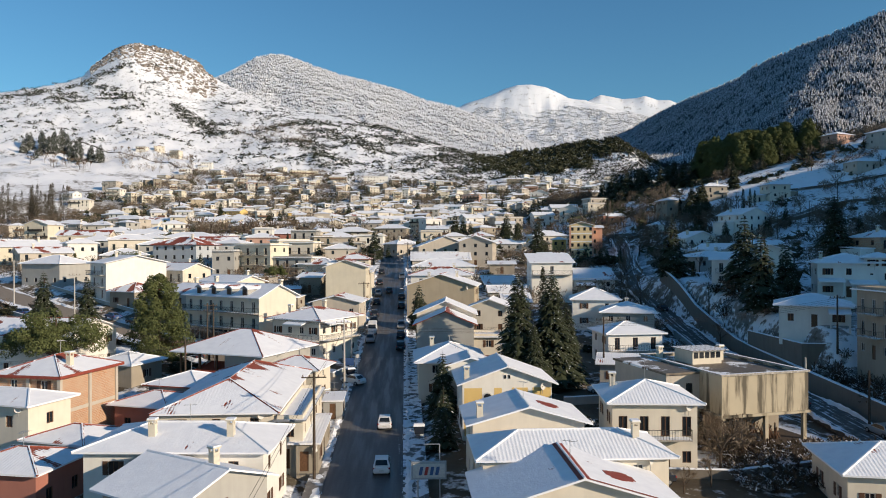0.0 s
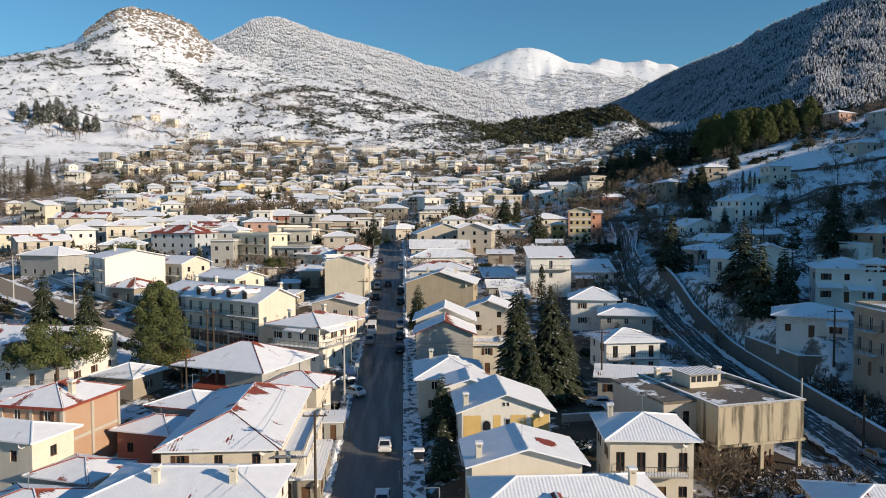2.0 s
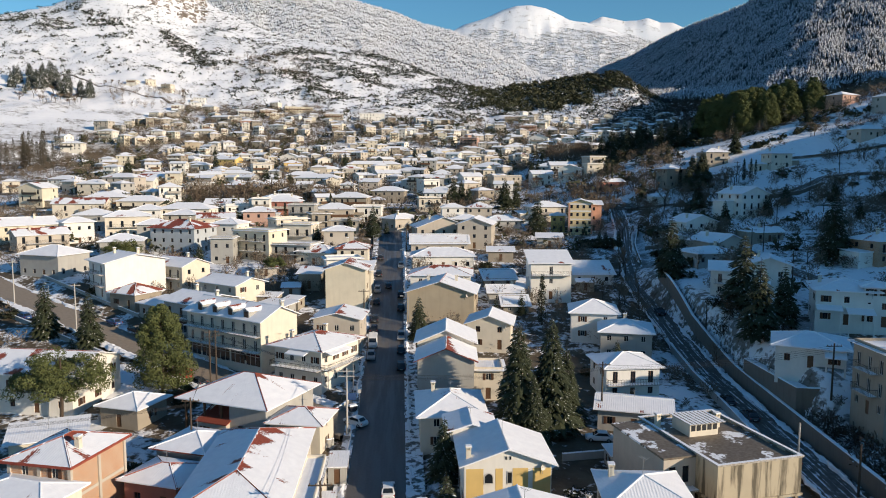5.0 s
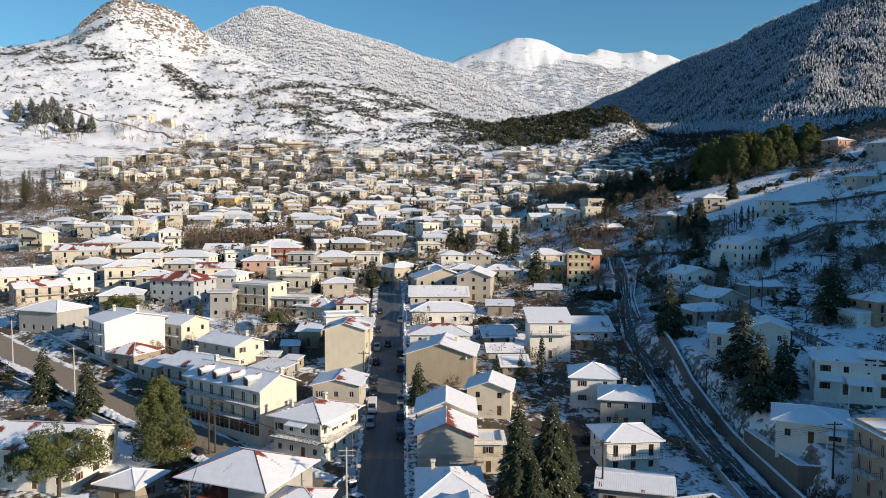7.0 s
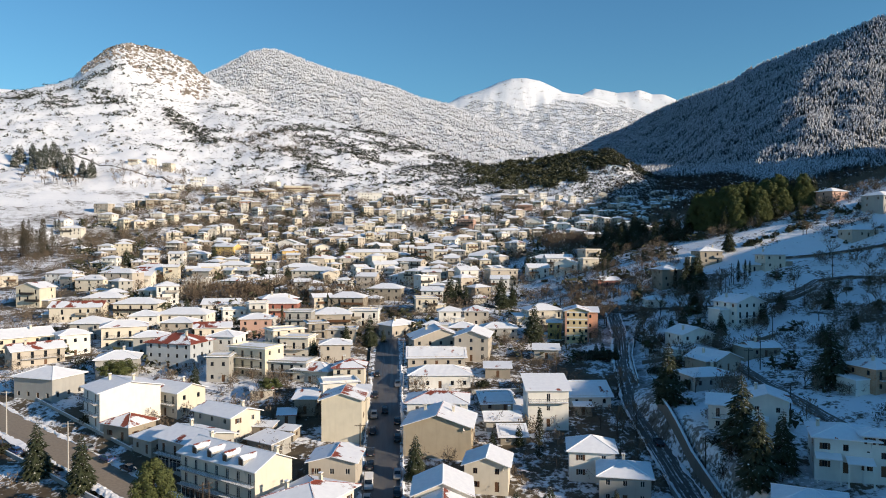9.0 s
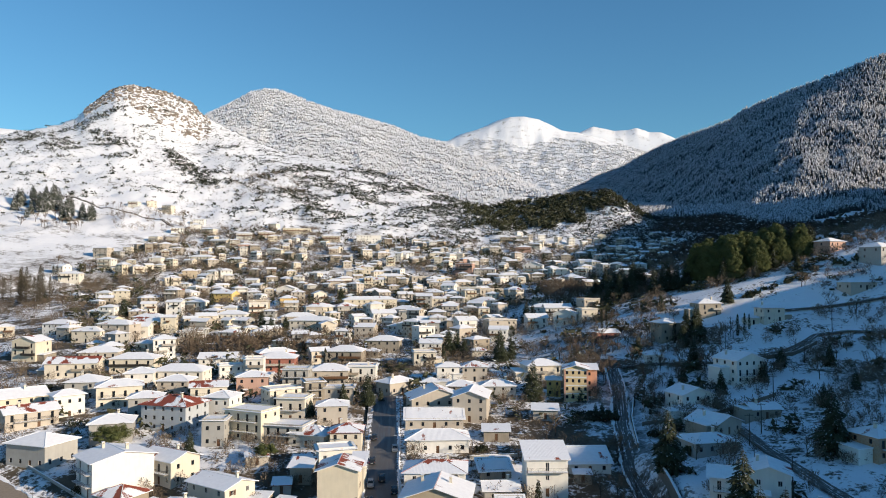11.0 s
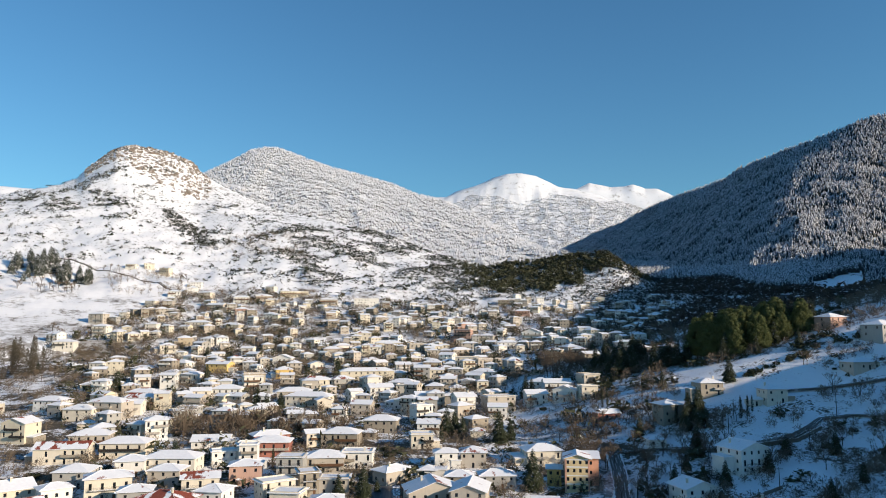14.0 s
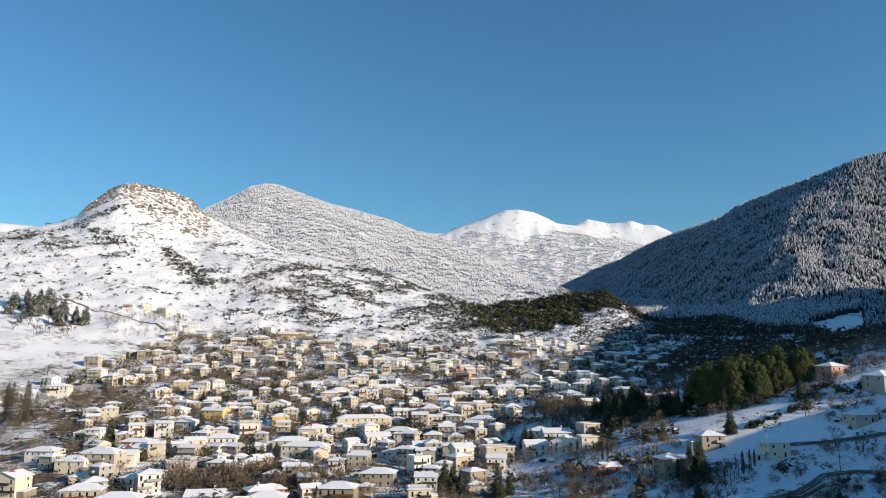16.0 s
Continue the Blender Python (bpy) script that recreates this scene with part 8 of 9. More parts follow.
scatter("scrub", "leafless brown thickets on the shaded hillside", "scrub", 1150, (13, 36), (165, 560),
        lambda x, y, z, u: (x > 70) & ~meadow(x, y) & (sunk(x, y) < 0.05) & (u < 1.2 * np.clip(lumps(0.8 * x, 1.3 * y, 52, 7.0) + 0.35, 0, 1)), (1.8, 6.5), (0.35, 0.55), 90, SCRUB_BROWN, 46, "brush")


scatter("scrub", "leafless trees round the houses by the field lane", "scrub", 170, (-21, -16), (890, 1010),
        lambda x, y, z, u: u < 0.7 + 0.5 * lumps(x, y, 50, 3.0), (3, 8), (0.35, 0.5), 46, SCRUB_BROWN, 47, "brush")


def crags():
    """Broken rock bands under the summit: many leaning blocks."""
    r = random.Random(31)
    bm = bmesh.new()
    for _ in range(1150):
        b = radians(r.uniform(-22.8, -14.4))
        top = float(crest_of(ROCK, np.array([math.sin(b)]), np.array([math.cos(b)]))[0])
        d = top + 5 - 230 * r.random() ** 1.5 * (0.35 + 0.65 * smooth(-22, -17, math.degrees(b)))
        x, y = d * math.sin(b), d * math.cos(b)
        z = h_at(x, y)
        s = r.uniform(2.0, 5.4)
        if -20 < math.degrees(b) and r.random() < 0.18:
            s = r.uniform(5, 10)
        m = Matrix.Translation((x, y, z - s * 0.4)) @ Euler((r.uniform(-0.4, 0.4), r.uniform(-0.4, 0.4), r.uniform(0, 6))).to_matrix().to_4x4()
        v = [bm.verts.new(m @ Vector((sx * s * r.uniform(0.5, 0.9), sy * s * r.uniform(0.3, 0.7), sz * s * r.uniform(0.4, 0.75)))) for sx in (-1, 1) for sy in (-1, 1) for sz in (-1, 1)]
        for f in ((0, 1, 3, 2), (4, 6, 7, 5), (0, 4, 5, 1), (2, 3, 7, 6), (0, 2, 6, 4), (1, 5, 7, 3)):
            bm.faces.new([v[i] for i in f])
    tagged(part("crag", bm, ROCK_FACE), "brown limestone crags with snow on their ledges", "rock", kind="stuff")


crags()


# ---- the crowd of small houses up the slope, too many to name ----
def town_fill(plots):
    """Small houses close together: walls, snowy roofs, windows. The nearest are things of their own, the rest one mesh."""
    names = ("lime", "cream", "white", "beige", "pale", "stone", "grey", "beige")
    slots = [WALLS[k] for k in names] + [ROOFS["full"], ROOFS["most"], PANE, WOOD, IRON]
    verts, faces, mats, uvs = [], [], [], []

    def mesh_of(name, chosen, o):
        """The faces chosen, as a mesh about the point o, with only the materials that it uses."""
        used = sorted({mats[i] for i in chosen})
        pts, polys, coords_uv = [], [], []
        for i in chosen:
            polys.append(tuple(range(len(pts), len(pts) + len(faces[i]))))
            pts += [tuple(Vector(verts[k]) - o) for k in faces[i]]
            coords_uv += [c for k in faces[i] for c in uvs[k]]
        me = bpy.data.meshes.new(name)
        me.from_pydata(pts, [], polys)
        for k in used:
            me.materials.append(slots[k])
        me.polygons.foreach_set("material_index", [used.index(mats[i]) for i in chosen])
        me.uv_layers.new(name="UVMap").data.foreach_set("uv", coords_uv)
        bm = bmesh.new()
        bm.from_mesh(me)
        bmesh.ops.remove_doubles(bm, verts=bm.verts, dist=0.001)
        bm.to_mesh(me)
        bm.free()
        return me

    def single_house(first, wall, roof, o):
        """Turns the faces made since `first` into a house with a roof of its own."""
        ids = range(first, len(faces))
        ob = tagged(new("house", mesh_of("house", [i for i in ids if mats[i] != roof], o)), "small %s house with a snowy roof in the crowded town" % WORDS.get(names[wall], names[wall]), "house", "houses of the crowded slope")
        ob.location = o
        new("roof", mesh_of("roof", [i for i in ids if mats[i] == roof], o)).parent = ob
        k = faces[first][0]
        del verts[k:], faces[first:], mats[first:], uvs[k:]

    def quad(pts, mat, uv=None):
        k = len(verts)
        verts.extend(pts)
        faces.append(tuple(range(k, k + len(pts))))
        mats.append(mat)
        uvs.extend(uv or [(0.0, 0.0)] * len(pts))

    for count, bearings, reaches, seed in plots:
        r = random.Random(seed)
        done = tries = 0
        while done < count and tries < 6000:
            tries += 1
            b, d = radians(r.uniform(*bearings)), math.sqrt(r.uniform(reaches[0] ** 2, reaches[1] ** 2))
            x, y = d * math.sin(b), d * math.cos(b)
            w = r.uniform(6.5, 10.5)
            if not free(x, y, w * 0.32) or meadow(x, y):
                continue
            done += 1
            first = len(faces)
            HOUSES.append((x, y, max(4.5, w / 2)))
            dd, tall, z = w * r.uniform(0.75, 1.0), r.choice((3.0, 5.6, 5.8, 6.0, 8.4)), h_at(x, y)
            m = Matrix.Translation((x, y, z)) @ pose(0, 0, 0, 0, 0, r.uniform(-35, 35))
            at = lambda *p: tuple(m @ Vector(p))
            wall, roof = r.randrange(8), 8 if r.random() < 0.8 else 9
            a, c = w / 2, dd / 2
            corner = ((-a, -c), (a, -c), (a, c), (-a, c))
            for (x0, y0), (x1, y1) in zip(corner, corner[1:] + corner[:1]):
                quad([at(x0, y0, -3), at(x1, y1, -3), at(x1, y1, tall), at(x0, y0, tall)], wall)
            o = 0.6
            top = tall + r.uniform(0.32, 0.42) * min(a, c)
            e = [at(px + o * (1 if px > 0 else -1), py + o * (1 if py > 0 else -1), tall - 0.15) for px, py in corner]
            if r.random() < 0.72:
                k = abs(a - c)
                r0, r1 = (at(-k, 0, top), at(k, 0, top)) if a > c else (at(0, -k, top), at(0, k, top))
                plan = ((e[0], e[1], r1, r0), (e[1], e[2], r1), (e[2], e[3], r0, r1), (e[3], e[0], r0)) if a > c else ((e[0], e[1], r0), (e[1], e[2], r1, r0), (e[2], e[3], r1), (e[3], e[0], r0, r1))
            else:
                r0, r1 = at(-a - o, 0, top), at(a + o, 0, top)
                plan = ((e[0], e[1], r1, r0), (e[2], e[3], r0, r1))
                for s in (-a, a):
                    quad([at(s, -c, tall), at(s, c, tall), at(s, 0, top)], wall)
            for f in plan:
                quad(list(f), roof, [(q[0] * 0.8, q[1] + q[2]) for q in f])
            quad([e[3], e[2], e[1], e[0]], wall)
            for f in range(1, round(tall / 2.9)):
                if r.random() < 0.6:
                    rail, g0, g1, zz, o = r.choice((2, 11, 11, 12, wall)), -a * r.choice((1, 0.2, 0.6)), a * r.choice((1, 0.6, 0.2)), 2.85 * f - 0.1, c + r.uniform(1.0, 1.6)
                    quad([at(g0, -o, zz), at(g1, -o, zz), at(g1, -o, zz + 0.95), at(g0, -o, zz + 0.95)], rail)
                    quad([at(g0, -c, zz), at(g1, -c, zz), at(g1, -o, zz), at(g0, -o, zz)], wall)
                    quad([at(g0, -o, zz + 0.1), at(g1, -o, zz + 0.1), at(g1, -c, zz + 0.1), at(g0, -c, zz + 0.1)], 8)
                    quad([at(g0, -c, zz), at(g0, -o, zz), at(g0, -o, zz + 0.95), at(g0, -c, zz + 0.95)], rail)
                    quad([at(g1, -o, zz), at(g1, -c, zz), at(g1, -c, zz + 0.95), at(g1, -o, zz + 0.95)], rail)
            for f in range(max(1, round(tall / 2.9))):
                for i in range(max(2, round(w / 3.4))):
                    cx, cz = -a + w * (i + 0.5) / max(2, round(w / 3.4)), 0.9 + 2.85 * f
                    if r.random() < 0.85:
                        quad([at(cx - 0.42, -c - 0.03, cz), at(cx + 0.42, -c - 0.03, cz), at(cx + 0.42, -c - 0.03, cz + 1.15), at(cx - 0.42, -c - 0.03, cz + 1.15)], 10)
                for s in (-1, 1):
                    for cy in (-c * 0.45, c * 0.45):
                        q = [at(s * (a + 0.03), cy - 0.42, 0.9 + 2.85 * f), at(s * (a + 0.03), cy + 0.42, 0.9 + 2.85 * f), at(s * (a + 0.03), cy + 0.42, 2.05 + 2.85 * f), at(s * (a + 0.03), cy - 0.42, 2.05 + 2.85 * f)]
                        quad(q if s > 0 else q[::-1], 10)
            if d < 520:
                single_house(first, wall, roof, Vector((x, y, z)))
    me = bpy.data.meshes.new("village_houses")
    me.from_pydata(verts, [], faces)
    for k in slots:
        me.materials.append(k)
    me.polygons.foreach_set("material_index", mats)
    layer = me.uv_layers.new(name="UVMap")
    layer.data.foreach_set("uv", [c for uv in uvs for c in uv])
    me.update()
    tagged(new("village_houses", me), "crowd of small cream houses under snowy roofs", "houses", kind="stuff")


town_fill(((16, (-20.5, -16.5), (680, 900), 8), (12, (13, 20), (560, 760), 9), (150, (-22, 8), (330, 640), 5), (135, (-17, 9), (600, 870), 6), (95, (9, 21), (480, 930), 7)))


# ---- cars ----
GLASS = plain("car_glass", (0.02, 0.025, 0.03), 0.08, 0, 1, 0.2, 0.6)
TYRE = plain("tyre_rubber", (0.02, 0.02, 0.02), 0.8)
RIM = plain("alloy_rim", (0.45, 0.45, 0.46), 0.35, 0.7)
LAMP_RED = plain("red_lamp_glass", (0.35, 0.02, 0.02), 0.3)
LAMP_CLEAR = plain("clear_lamp_glass", (0.6, 0.6, 0.6), 0.15)
PAINTS = {"white": plain("white_car_paint", (0.72, 0.72, 0.72), 0.3, 0.0, 1, 0.06, 0.5), "dark": plain("dark_car_paint", (0.03, 0.035, 0.045), 0.25, 0.1, 1, 0.1, 0.6),
          "red": plain("red_car_paint", (0.42, 0.03, 0.025), 0.3, 0, 1, 0.1, 0.5), "silver": plain("silver_car_paint", (0.36, 0.37, 0.38), 0.3, 0.5, 1, 0.1), "blue": plain("blue_car_paint", (0.05, 0.10, 0.24), 0.3, 0.1, 1, 0.1, 0.5)}


def ring(y, w, z0, z1, r=0.12):
    return [(-w, y, z0 + r), (-w + r, y, z0), (w - r, y, z0), (w, y, z0 + r), (w * 0.98, y, z1 - r), (w * 0.98 - r, y, z1), (-w * 0.98 + r, y, z1), (-w * 0.98, y, z1 - r)]


def build_car(paint, van):
    ob = new("van" if van else "car")
    ob.empty_display_size = 0.3
    h, L, w = (2.05, 2.45, 0.95) if van else (1.46, 2.1, 0.87)
    bm = bmesh.new()
    if van:
        loft(bm, [ring(-L, w * 0.96, 0.35, h * 0.95), ring(-L + 0.15, w, 0.28, h), ring(L * 0.45, w, 0.28, h), ring(L * 0.72, w, 0.28, 1.25), ring(L * 0.95, w * 0.97, 0.3, 1.05), ring(L, w * 0.9, 0.4, 0.9)])
    else:
        loft(bm, [ring(-L, w * 0.9, 0.42, 0.8), ring(-L + 0.12, w * 0.97, 0.28, 0.98), ring(-L * 0.5, w, 0.24, 0.98), ring(L * 0.3, w, 0.24, 0.96), ring(L * 0.85, w * 0.97, 0.26, 0.82), ring(L, w * 0.88, 0.36, 0.68)])
    body = part("body", bm, paint, ob)
    if not van:
        bm = bmesh.new()
        k = w * 0.98
        top = [(-L * 0.78, 0.97, k), (-L * 0.52, h, k * 0.8), (L * 0.12, h, k * 0.8), (L * 0.48, 0.95, k)]
        v = [[bm.verts.new((s * q[2] * 0.97, q[0], q[1] if i in (1, 2) else q[1] - 0.03)) for i, q in enumerate(top)] for s in (-1, 1)]
        bm.faces.new((v[0][1], v[1][1], v[1][2], v[0][2]))
        for s in (0, 1):
            bm.faces.new(v[s])
        bm.faces.new((v[0][0], v[1][0], v[1][1], v[0][1]))
        bm.faces.new((v[0][2], v[1][2], v[1][3], v[0][3]))
        part("roof", bm, paint, ob)
        for name, quad in (("windscreen", ((-0.66, L * 0.465, 0.985), (0.66, L * 0.465, 0.985), (0.57, L * 0.15, h - 0.05), (-0.57, L * 0.15, h - 0.05))),
                           ("rear_window", ((0.64, -L * 0.77, 1.02), (-0.64, -L * 0.77, 1.02), (-0.56, -L * 0.545, h - 0.06), (0.56, -L * 0.545, h - 0.06)))):
            bm = bmesh.new()
            q = [Vector(p) + Vector((0, 0.02 if name == "windscreen" else -0.02, 0.015)) for p in quad]
            bm.faces.new([bm.verts.new(p) for p in q])
            bm.faces.new([bm.verts.new(p - Vector((0, 0, 0.02))) for p in reversed(q)])
            part(name, bm, GLASS, ob)
        for s in (-1, 1):
            bm = bmesh.new()
            q = [(s * (k * 0.955 + 0.012), -L * 0.68, 1.02), (s * (k * 0.955 + 0.012), L * 0.4, 1.0), (s * (k * 0.8 + 0.012), L * 0.1, h - 0.07), (s * (k * 0.8 + 0.012), -L * 0.5, h - 0.07)]
            bm.faces.new([bm.verts.new(p) for p in q])
            part("side_window", bm, GLASS, ob)
    else:
        bm = bmesh.new()
        q = [(-0.8, L * 0.735, 1.3), (0.8, L * 0.735, 1.3), (0.74, L * 0.475, h - 0.1), (-0.74, L * 0.475, h - 0.1)]
        bm.faces.new([bm.verts.new((a, b + 0.03, c + 0.02)) for a, b, c in q])
        part("windscreen", bm, GLASS, ob)
        for s in (-1, 1):
            bm = bmesh.new()
            bm.faces.new([bm.verts.new((s * (w + 0.006), b, c)) for b, c in ((-0.9 * L, 1.2), (L * 0.5, 1.2), (L * 0.4, 1.75), (-0.9 * L, 1.75))])
            part("side_window", bm, GLASS, ob)
        bm = bmesh.new()
        box(bm, -0.7, -L - 0.02, 1.2, 0.7, -L + 0.02, 1.75)
        part("rear_window", bm, GLASS, ob)
    for sx in (-1, 1):
        for sy in (-0.62, 0.64):
            wheel = share("wheel", cached(("wheel",), lambda b: tube(b, (-0.1, 0, 0), (0.1, 0, 0), 0.31, 0.31, 14), TYRE), ob, pose(sx * (w - 0.08), sy * L, 0.31))
            share("rim", cached(("rim",), lambda b: tube(b, (-0.11, 0, 0), (0.11, 0, 0), 0.19, 0.19, 10), RIM), wheel, pose(0, 0, 0))
        bm = bmesh.new()
        box(bm, sx * 0.72 - 0.14, -L - 0.01 + (0.06 if not van else 0), 0.72, sx * 0.72 + 0.14, -L + 0.14, 0.9)
        part("tail_lamp", bm, LAMP_RED, ob)
        bm = bmesh.new()
        box(bm, sx * 0.62 - 0.17, L - 0.2, 0.58, sx * 0.62 + 0.17, L - 0.02, 0.72)
        part("headlamp", bm, LAMP_CLEAR, ob)
    bm = bmesh.new()
    box(bm, -0.26, -L - 0.015, 0.55, 0.26, -L + 0.02, 0.66)
    part("number_plate", bm, FRAME, ob)
    return ob


FLEET = {}


def park(kind, x, y, turn, label, lift=0.0):
    m = Matrix.Translation((x, y, h_at(x, y) + lift)) @ pose(0, 0, 0, 0, 0, turn)
    d = 2.0
    fx, fy = -math.sin(radians(turn)) * d, math.cos(radians(turn)) * d
    m = m @ pose(0, 0, 0, math.degrees(math.atan2(h_at(x + fx, y + fy) - h_at(x - fx, y - fy), 2 * d)), 0, 0)
    if kind not in FLEET:
        FLEET[kind] = build_car(PAINTS[kind.split("_")[0]], kind.endswith("van"))
        FLEET[kind].matrix_basis = m
        return tagged(FLEET[kind], label, "van" if kind.endswith("van") else "car", "vehicles in the village")
    return tagged(copy_thing(FLEET[kind], m), label, "van" if kind.endswith("van") else "car", "vehicles in the village")


park("white", -2.6, 91.6, 0, "white hatchback on the wet street")
park("white", -2.5, 76.2, 0, "white hatchback behind another on the street")
park("white_van", -6.9, 153.5, 180, "white delivery van parked at the kerb")
for x, y, k in ((-7.0, 146.5, "silver"), (-7.0, 162, "dark"), (-7.0, 168.5, "dark"), (-7.0, 180.5, "dark"), (-7.0, 190, "silver"), (-7.1, 204, "dark"), (-0.9, 141, "dark"), (-0.9, 149.5, "dark"), (-0.9, 157.5, "silver"), (-0.9, 176, "dark"), (-0.9, 186, "dark"), (-0.9, 212, "silver"), (-7.1, 222, "dark")):
    park(k, x, y, 0 if k == "dark" else 180, "%s car parked along the shaded street" % ("dark" if k == "dark" else "silver-grey"))
park("dark", -4.2, 193, 0, "dark car driving up the street")
park("white", -8.2, 114.5, 50, "white car turning at the crossing")
park("red_van", -42.5, 138.0, 52, "red van parked by the side road", 0.05)
park("dark", -38.6, 134.5, 52, "dark red-lit car parked by the side road", 0.05)
for x, y, k in ((-66, 167.5, "blue"), (-59.5, 162.5, "dark"), (-72.5, 173, "silver"), (-53.5, 157.5, "dark"), (-88, 172, "blue"), (-80, 166, "dark")):
    park(k, x, y, 52, "parked car by the gritted side road, %s paint" % k, 0.05)
park("white", 29.2, 106.7, 80, "white car parked in a snowy yard")
park("silver", 57.2, 84.5, 5, "grey car parked on the snowy hill road")
park("dark", 54.2, 98, 0, "dark car parked below the concrete shell")
park("dark", 55.5, 121, 0, "dark car parked beside the rutted road")
park("dark", 56.2, 114, 0, "dark car at the edge of the rutted road")
park("dark", 61.5, 171, -2, "dark car on the snowy hill road")
park("silver", 21, 69.5, 90, "grey car in a shaded yard")
park("dark", 24.5, 70.8, 95, "dark car in a shaded yard")


# ---- poles, lamps, wires, signs ----
CONCRETE_POLE = plain("concrete_pole", (0.5, 0.48, 0.44), 0.8, 0, 3, 0.2)
CERAMIC = plain("brown_ceramic", (0.2, 0.13, 0.09), 0.3)


def utility_pole(x, y, tall, material, label, arms=1, twin=False, turn=0):
    ob = thing("utility_pole", x, y, h_at(x, y) - 0.2, turn, label, "utility pole")
    for dx in ((-0.55, 0.55) if twin else (0,)):
        bm = bmesh.new()
        tube(bm, (dx, 0, 0), (dx, 0, tall + 0.2), 0.17, 0.11, 8)
        part("pole", bm, material, ob)
    for k in range(arms):
        z = tall - 0.35 - 0.8 * k
        bm = bmesh.new()
        box(bm, -1.25, -0.06, z, 1.25, 0.06, z + 0.12)
        arm = part("crossarm", bm, material, ob)
        for dx in (-1.1, -0.45, 0.45, 1.1):
            share("insulator", cached(("insulator",), lambda b: tube(b, (0, 0, 0), (0, 0, 0.22), 0.06, 0.04, 6), CERAMIC), arm, pose(dx, 0, z + 0.12))
    return ob


utility_pole(-9.2, 110.2, 10.7, CONCRETE_POLE, "tall pale concrete pole at the crossing", 2)
utility_pole(-9.2, 73.6, 10.8, BARK, "brown wooden pole beside the street")
utility_pole(-35.6, 134.8, 10.3, BARK, "twin wooden poles with crossarms", 2, True, 30)
utility_pole(-30.3, 101.8, 9.5, BARK, "weathered wooden pole among houses")
utility_pole(31.1, 112.5, 10.4, BARK, "wooden pole in a yard by the firs")
utility_pole(66.8, 109.0, 9.0, BARK, "wooden pole above the retaining wall", 1)
utility_pole(53.2, 94.0, 7.5, CONCRETE_POLE, "pale pole beside the concrete shell", 0)
utility_pole(58.0, 88.0, 7.0, BARK, "thin pole by the hill road", 0)
utility_pole(-71.3, 160.7, 11.6, CONCRETE_POLE, "pale pole by the side road", 1)
utility_pole(-94.5, 180.8, 11.2, CONCRETE_POLE, "pale pole beside the gritted road", 1)
for x, y in ((88, 160), (104, 205), (122, 232), (150, 262), (175, 285), (132, 288), (64, 150), (-9.3, 205), (0.9, 232), (-9.3, 165), (140, 300), (96, 196)):
    utility_pole(x, y, 8.5, BARK, "wooden power pole standing in the snow", 1)


def cable(a, b, sag, label="thin black overhead cable"):
    """One hanging cable, from point to point."""
    bm = bmesh.new()
    a, b = Vector(a), Vector(b)
    pts = [a.lerp(b, i / 10) - Vector((0, 0, sag * 4 * (i / 10) * (1 - i / 10))) for i in range(11)]
    side = (b - a).cross(Vector((0, 0, 1))).normalized() * 0.016
    loft(bm, [[p + side, p - side, p + Vector((0, 0, 0.028))] for p in pts])
    tagged(part("cable", bm, IRON), label, "cable", "overhead cables")


for k in range(4):
    z = 0.25 * k
    cable((-9.2 + 0.3 * k, 110.2, h_at(-9.2, 110.2) + 9.0 + z), (31.1, 112.5 - 0.3 * k, h_at(31.1, 112.5) + 9.0 + z), 0.7)
    cable((31.1, 112.5, h_at(31.1, 112.5) + 9.0 + z), (66.8, 109 + 0.3 * k, h_at(66.8, 109) + 7.6 + z), 0.8)
    cable((-35.6 + 0.4 * k, 134.8, h_at(-35.6, 134.8) + 9.6 + 0.1 * k), (-30.3, 101.8, h_at(-30.3, 101.8) + 8.3 + 0.1 * k), 0.6)
    cable((-30.3, 101.8, h_at(-30.3, 101.8) + 8.3 + 0.12 * k), (-75 + 0.5 * k, 96, 8.2 + 0.15 * k), 1.0)
    cable((-35.6, 134.8, h_at(-35.6, 134.8) + 9.6 + 0.1 * k), (-9.2, 110.2, h_at(-9.2, 110.2) + 9.6 + 0.1 * k), 0.5)
for k in range(2):
    cable((-9.2, 73.6, 9.6 + 0.5 * k), (-9.2, 110.2, h_at(-9.2, 110.2) + 9.8), 0.6)
    cable((-9.2, 73.6, 9.6 + 0.5 * k), (-9.2, 20, 7.5 + 0.5 * k), 0.6)


def street_lamp(x, y, tall, turn):
    ob = thing("street_lamp", x, y, h_at(x, y), turn, "grey steel street lamp with a bent arm", "street lamp", "street lamps")
    bm = bmesh.new()
    tube(bm, (0, 0, -0.2), (0, 0, tall), 0.08, 0.05, 8)
    part("pole", bm, STEEL, ob)
    bm = bmesh.new()
    tube(bm, (0, 0, tall - 0.05), (1.4, 0, tall + 0.35), 0.04, 0.035, 6)
    arm = part("arm", bm, STEEL, ob)
    bm = bmesh.new()
    loft(bm, [[(1.2, -0.08, tall + 0.28), (1.2, 0.08, tall + 0.28), (1.2, 0.08, tall + 0.38), (1.2, -0.08, tall + 0.38)], [(1.9, -0.12, tall + 0.36), (1.9, 0.12, tall + 0.36), (1.9, 0.06, tall + 0.5), (1.9, -0.06, tall + 0.5)]])
    part("lamp_head", bm, FRAME, arm)


for x, y, turn in ((-9.4, 128, 0), (0.8, 165, 180), (-9.4, 184, 0), (0.8, 205, 180), (-9.3, 226, 0), (-52, 148, 140), (-84, 176, 140)):
    street_lamp(x, y, 6.5, turn)


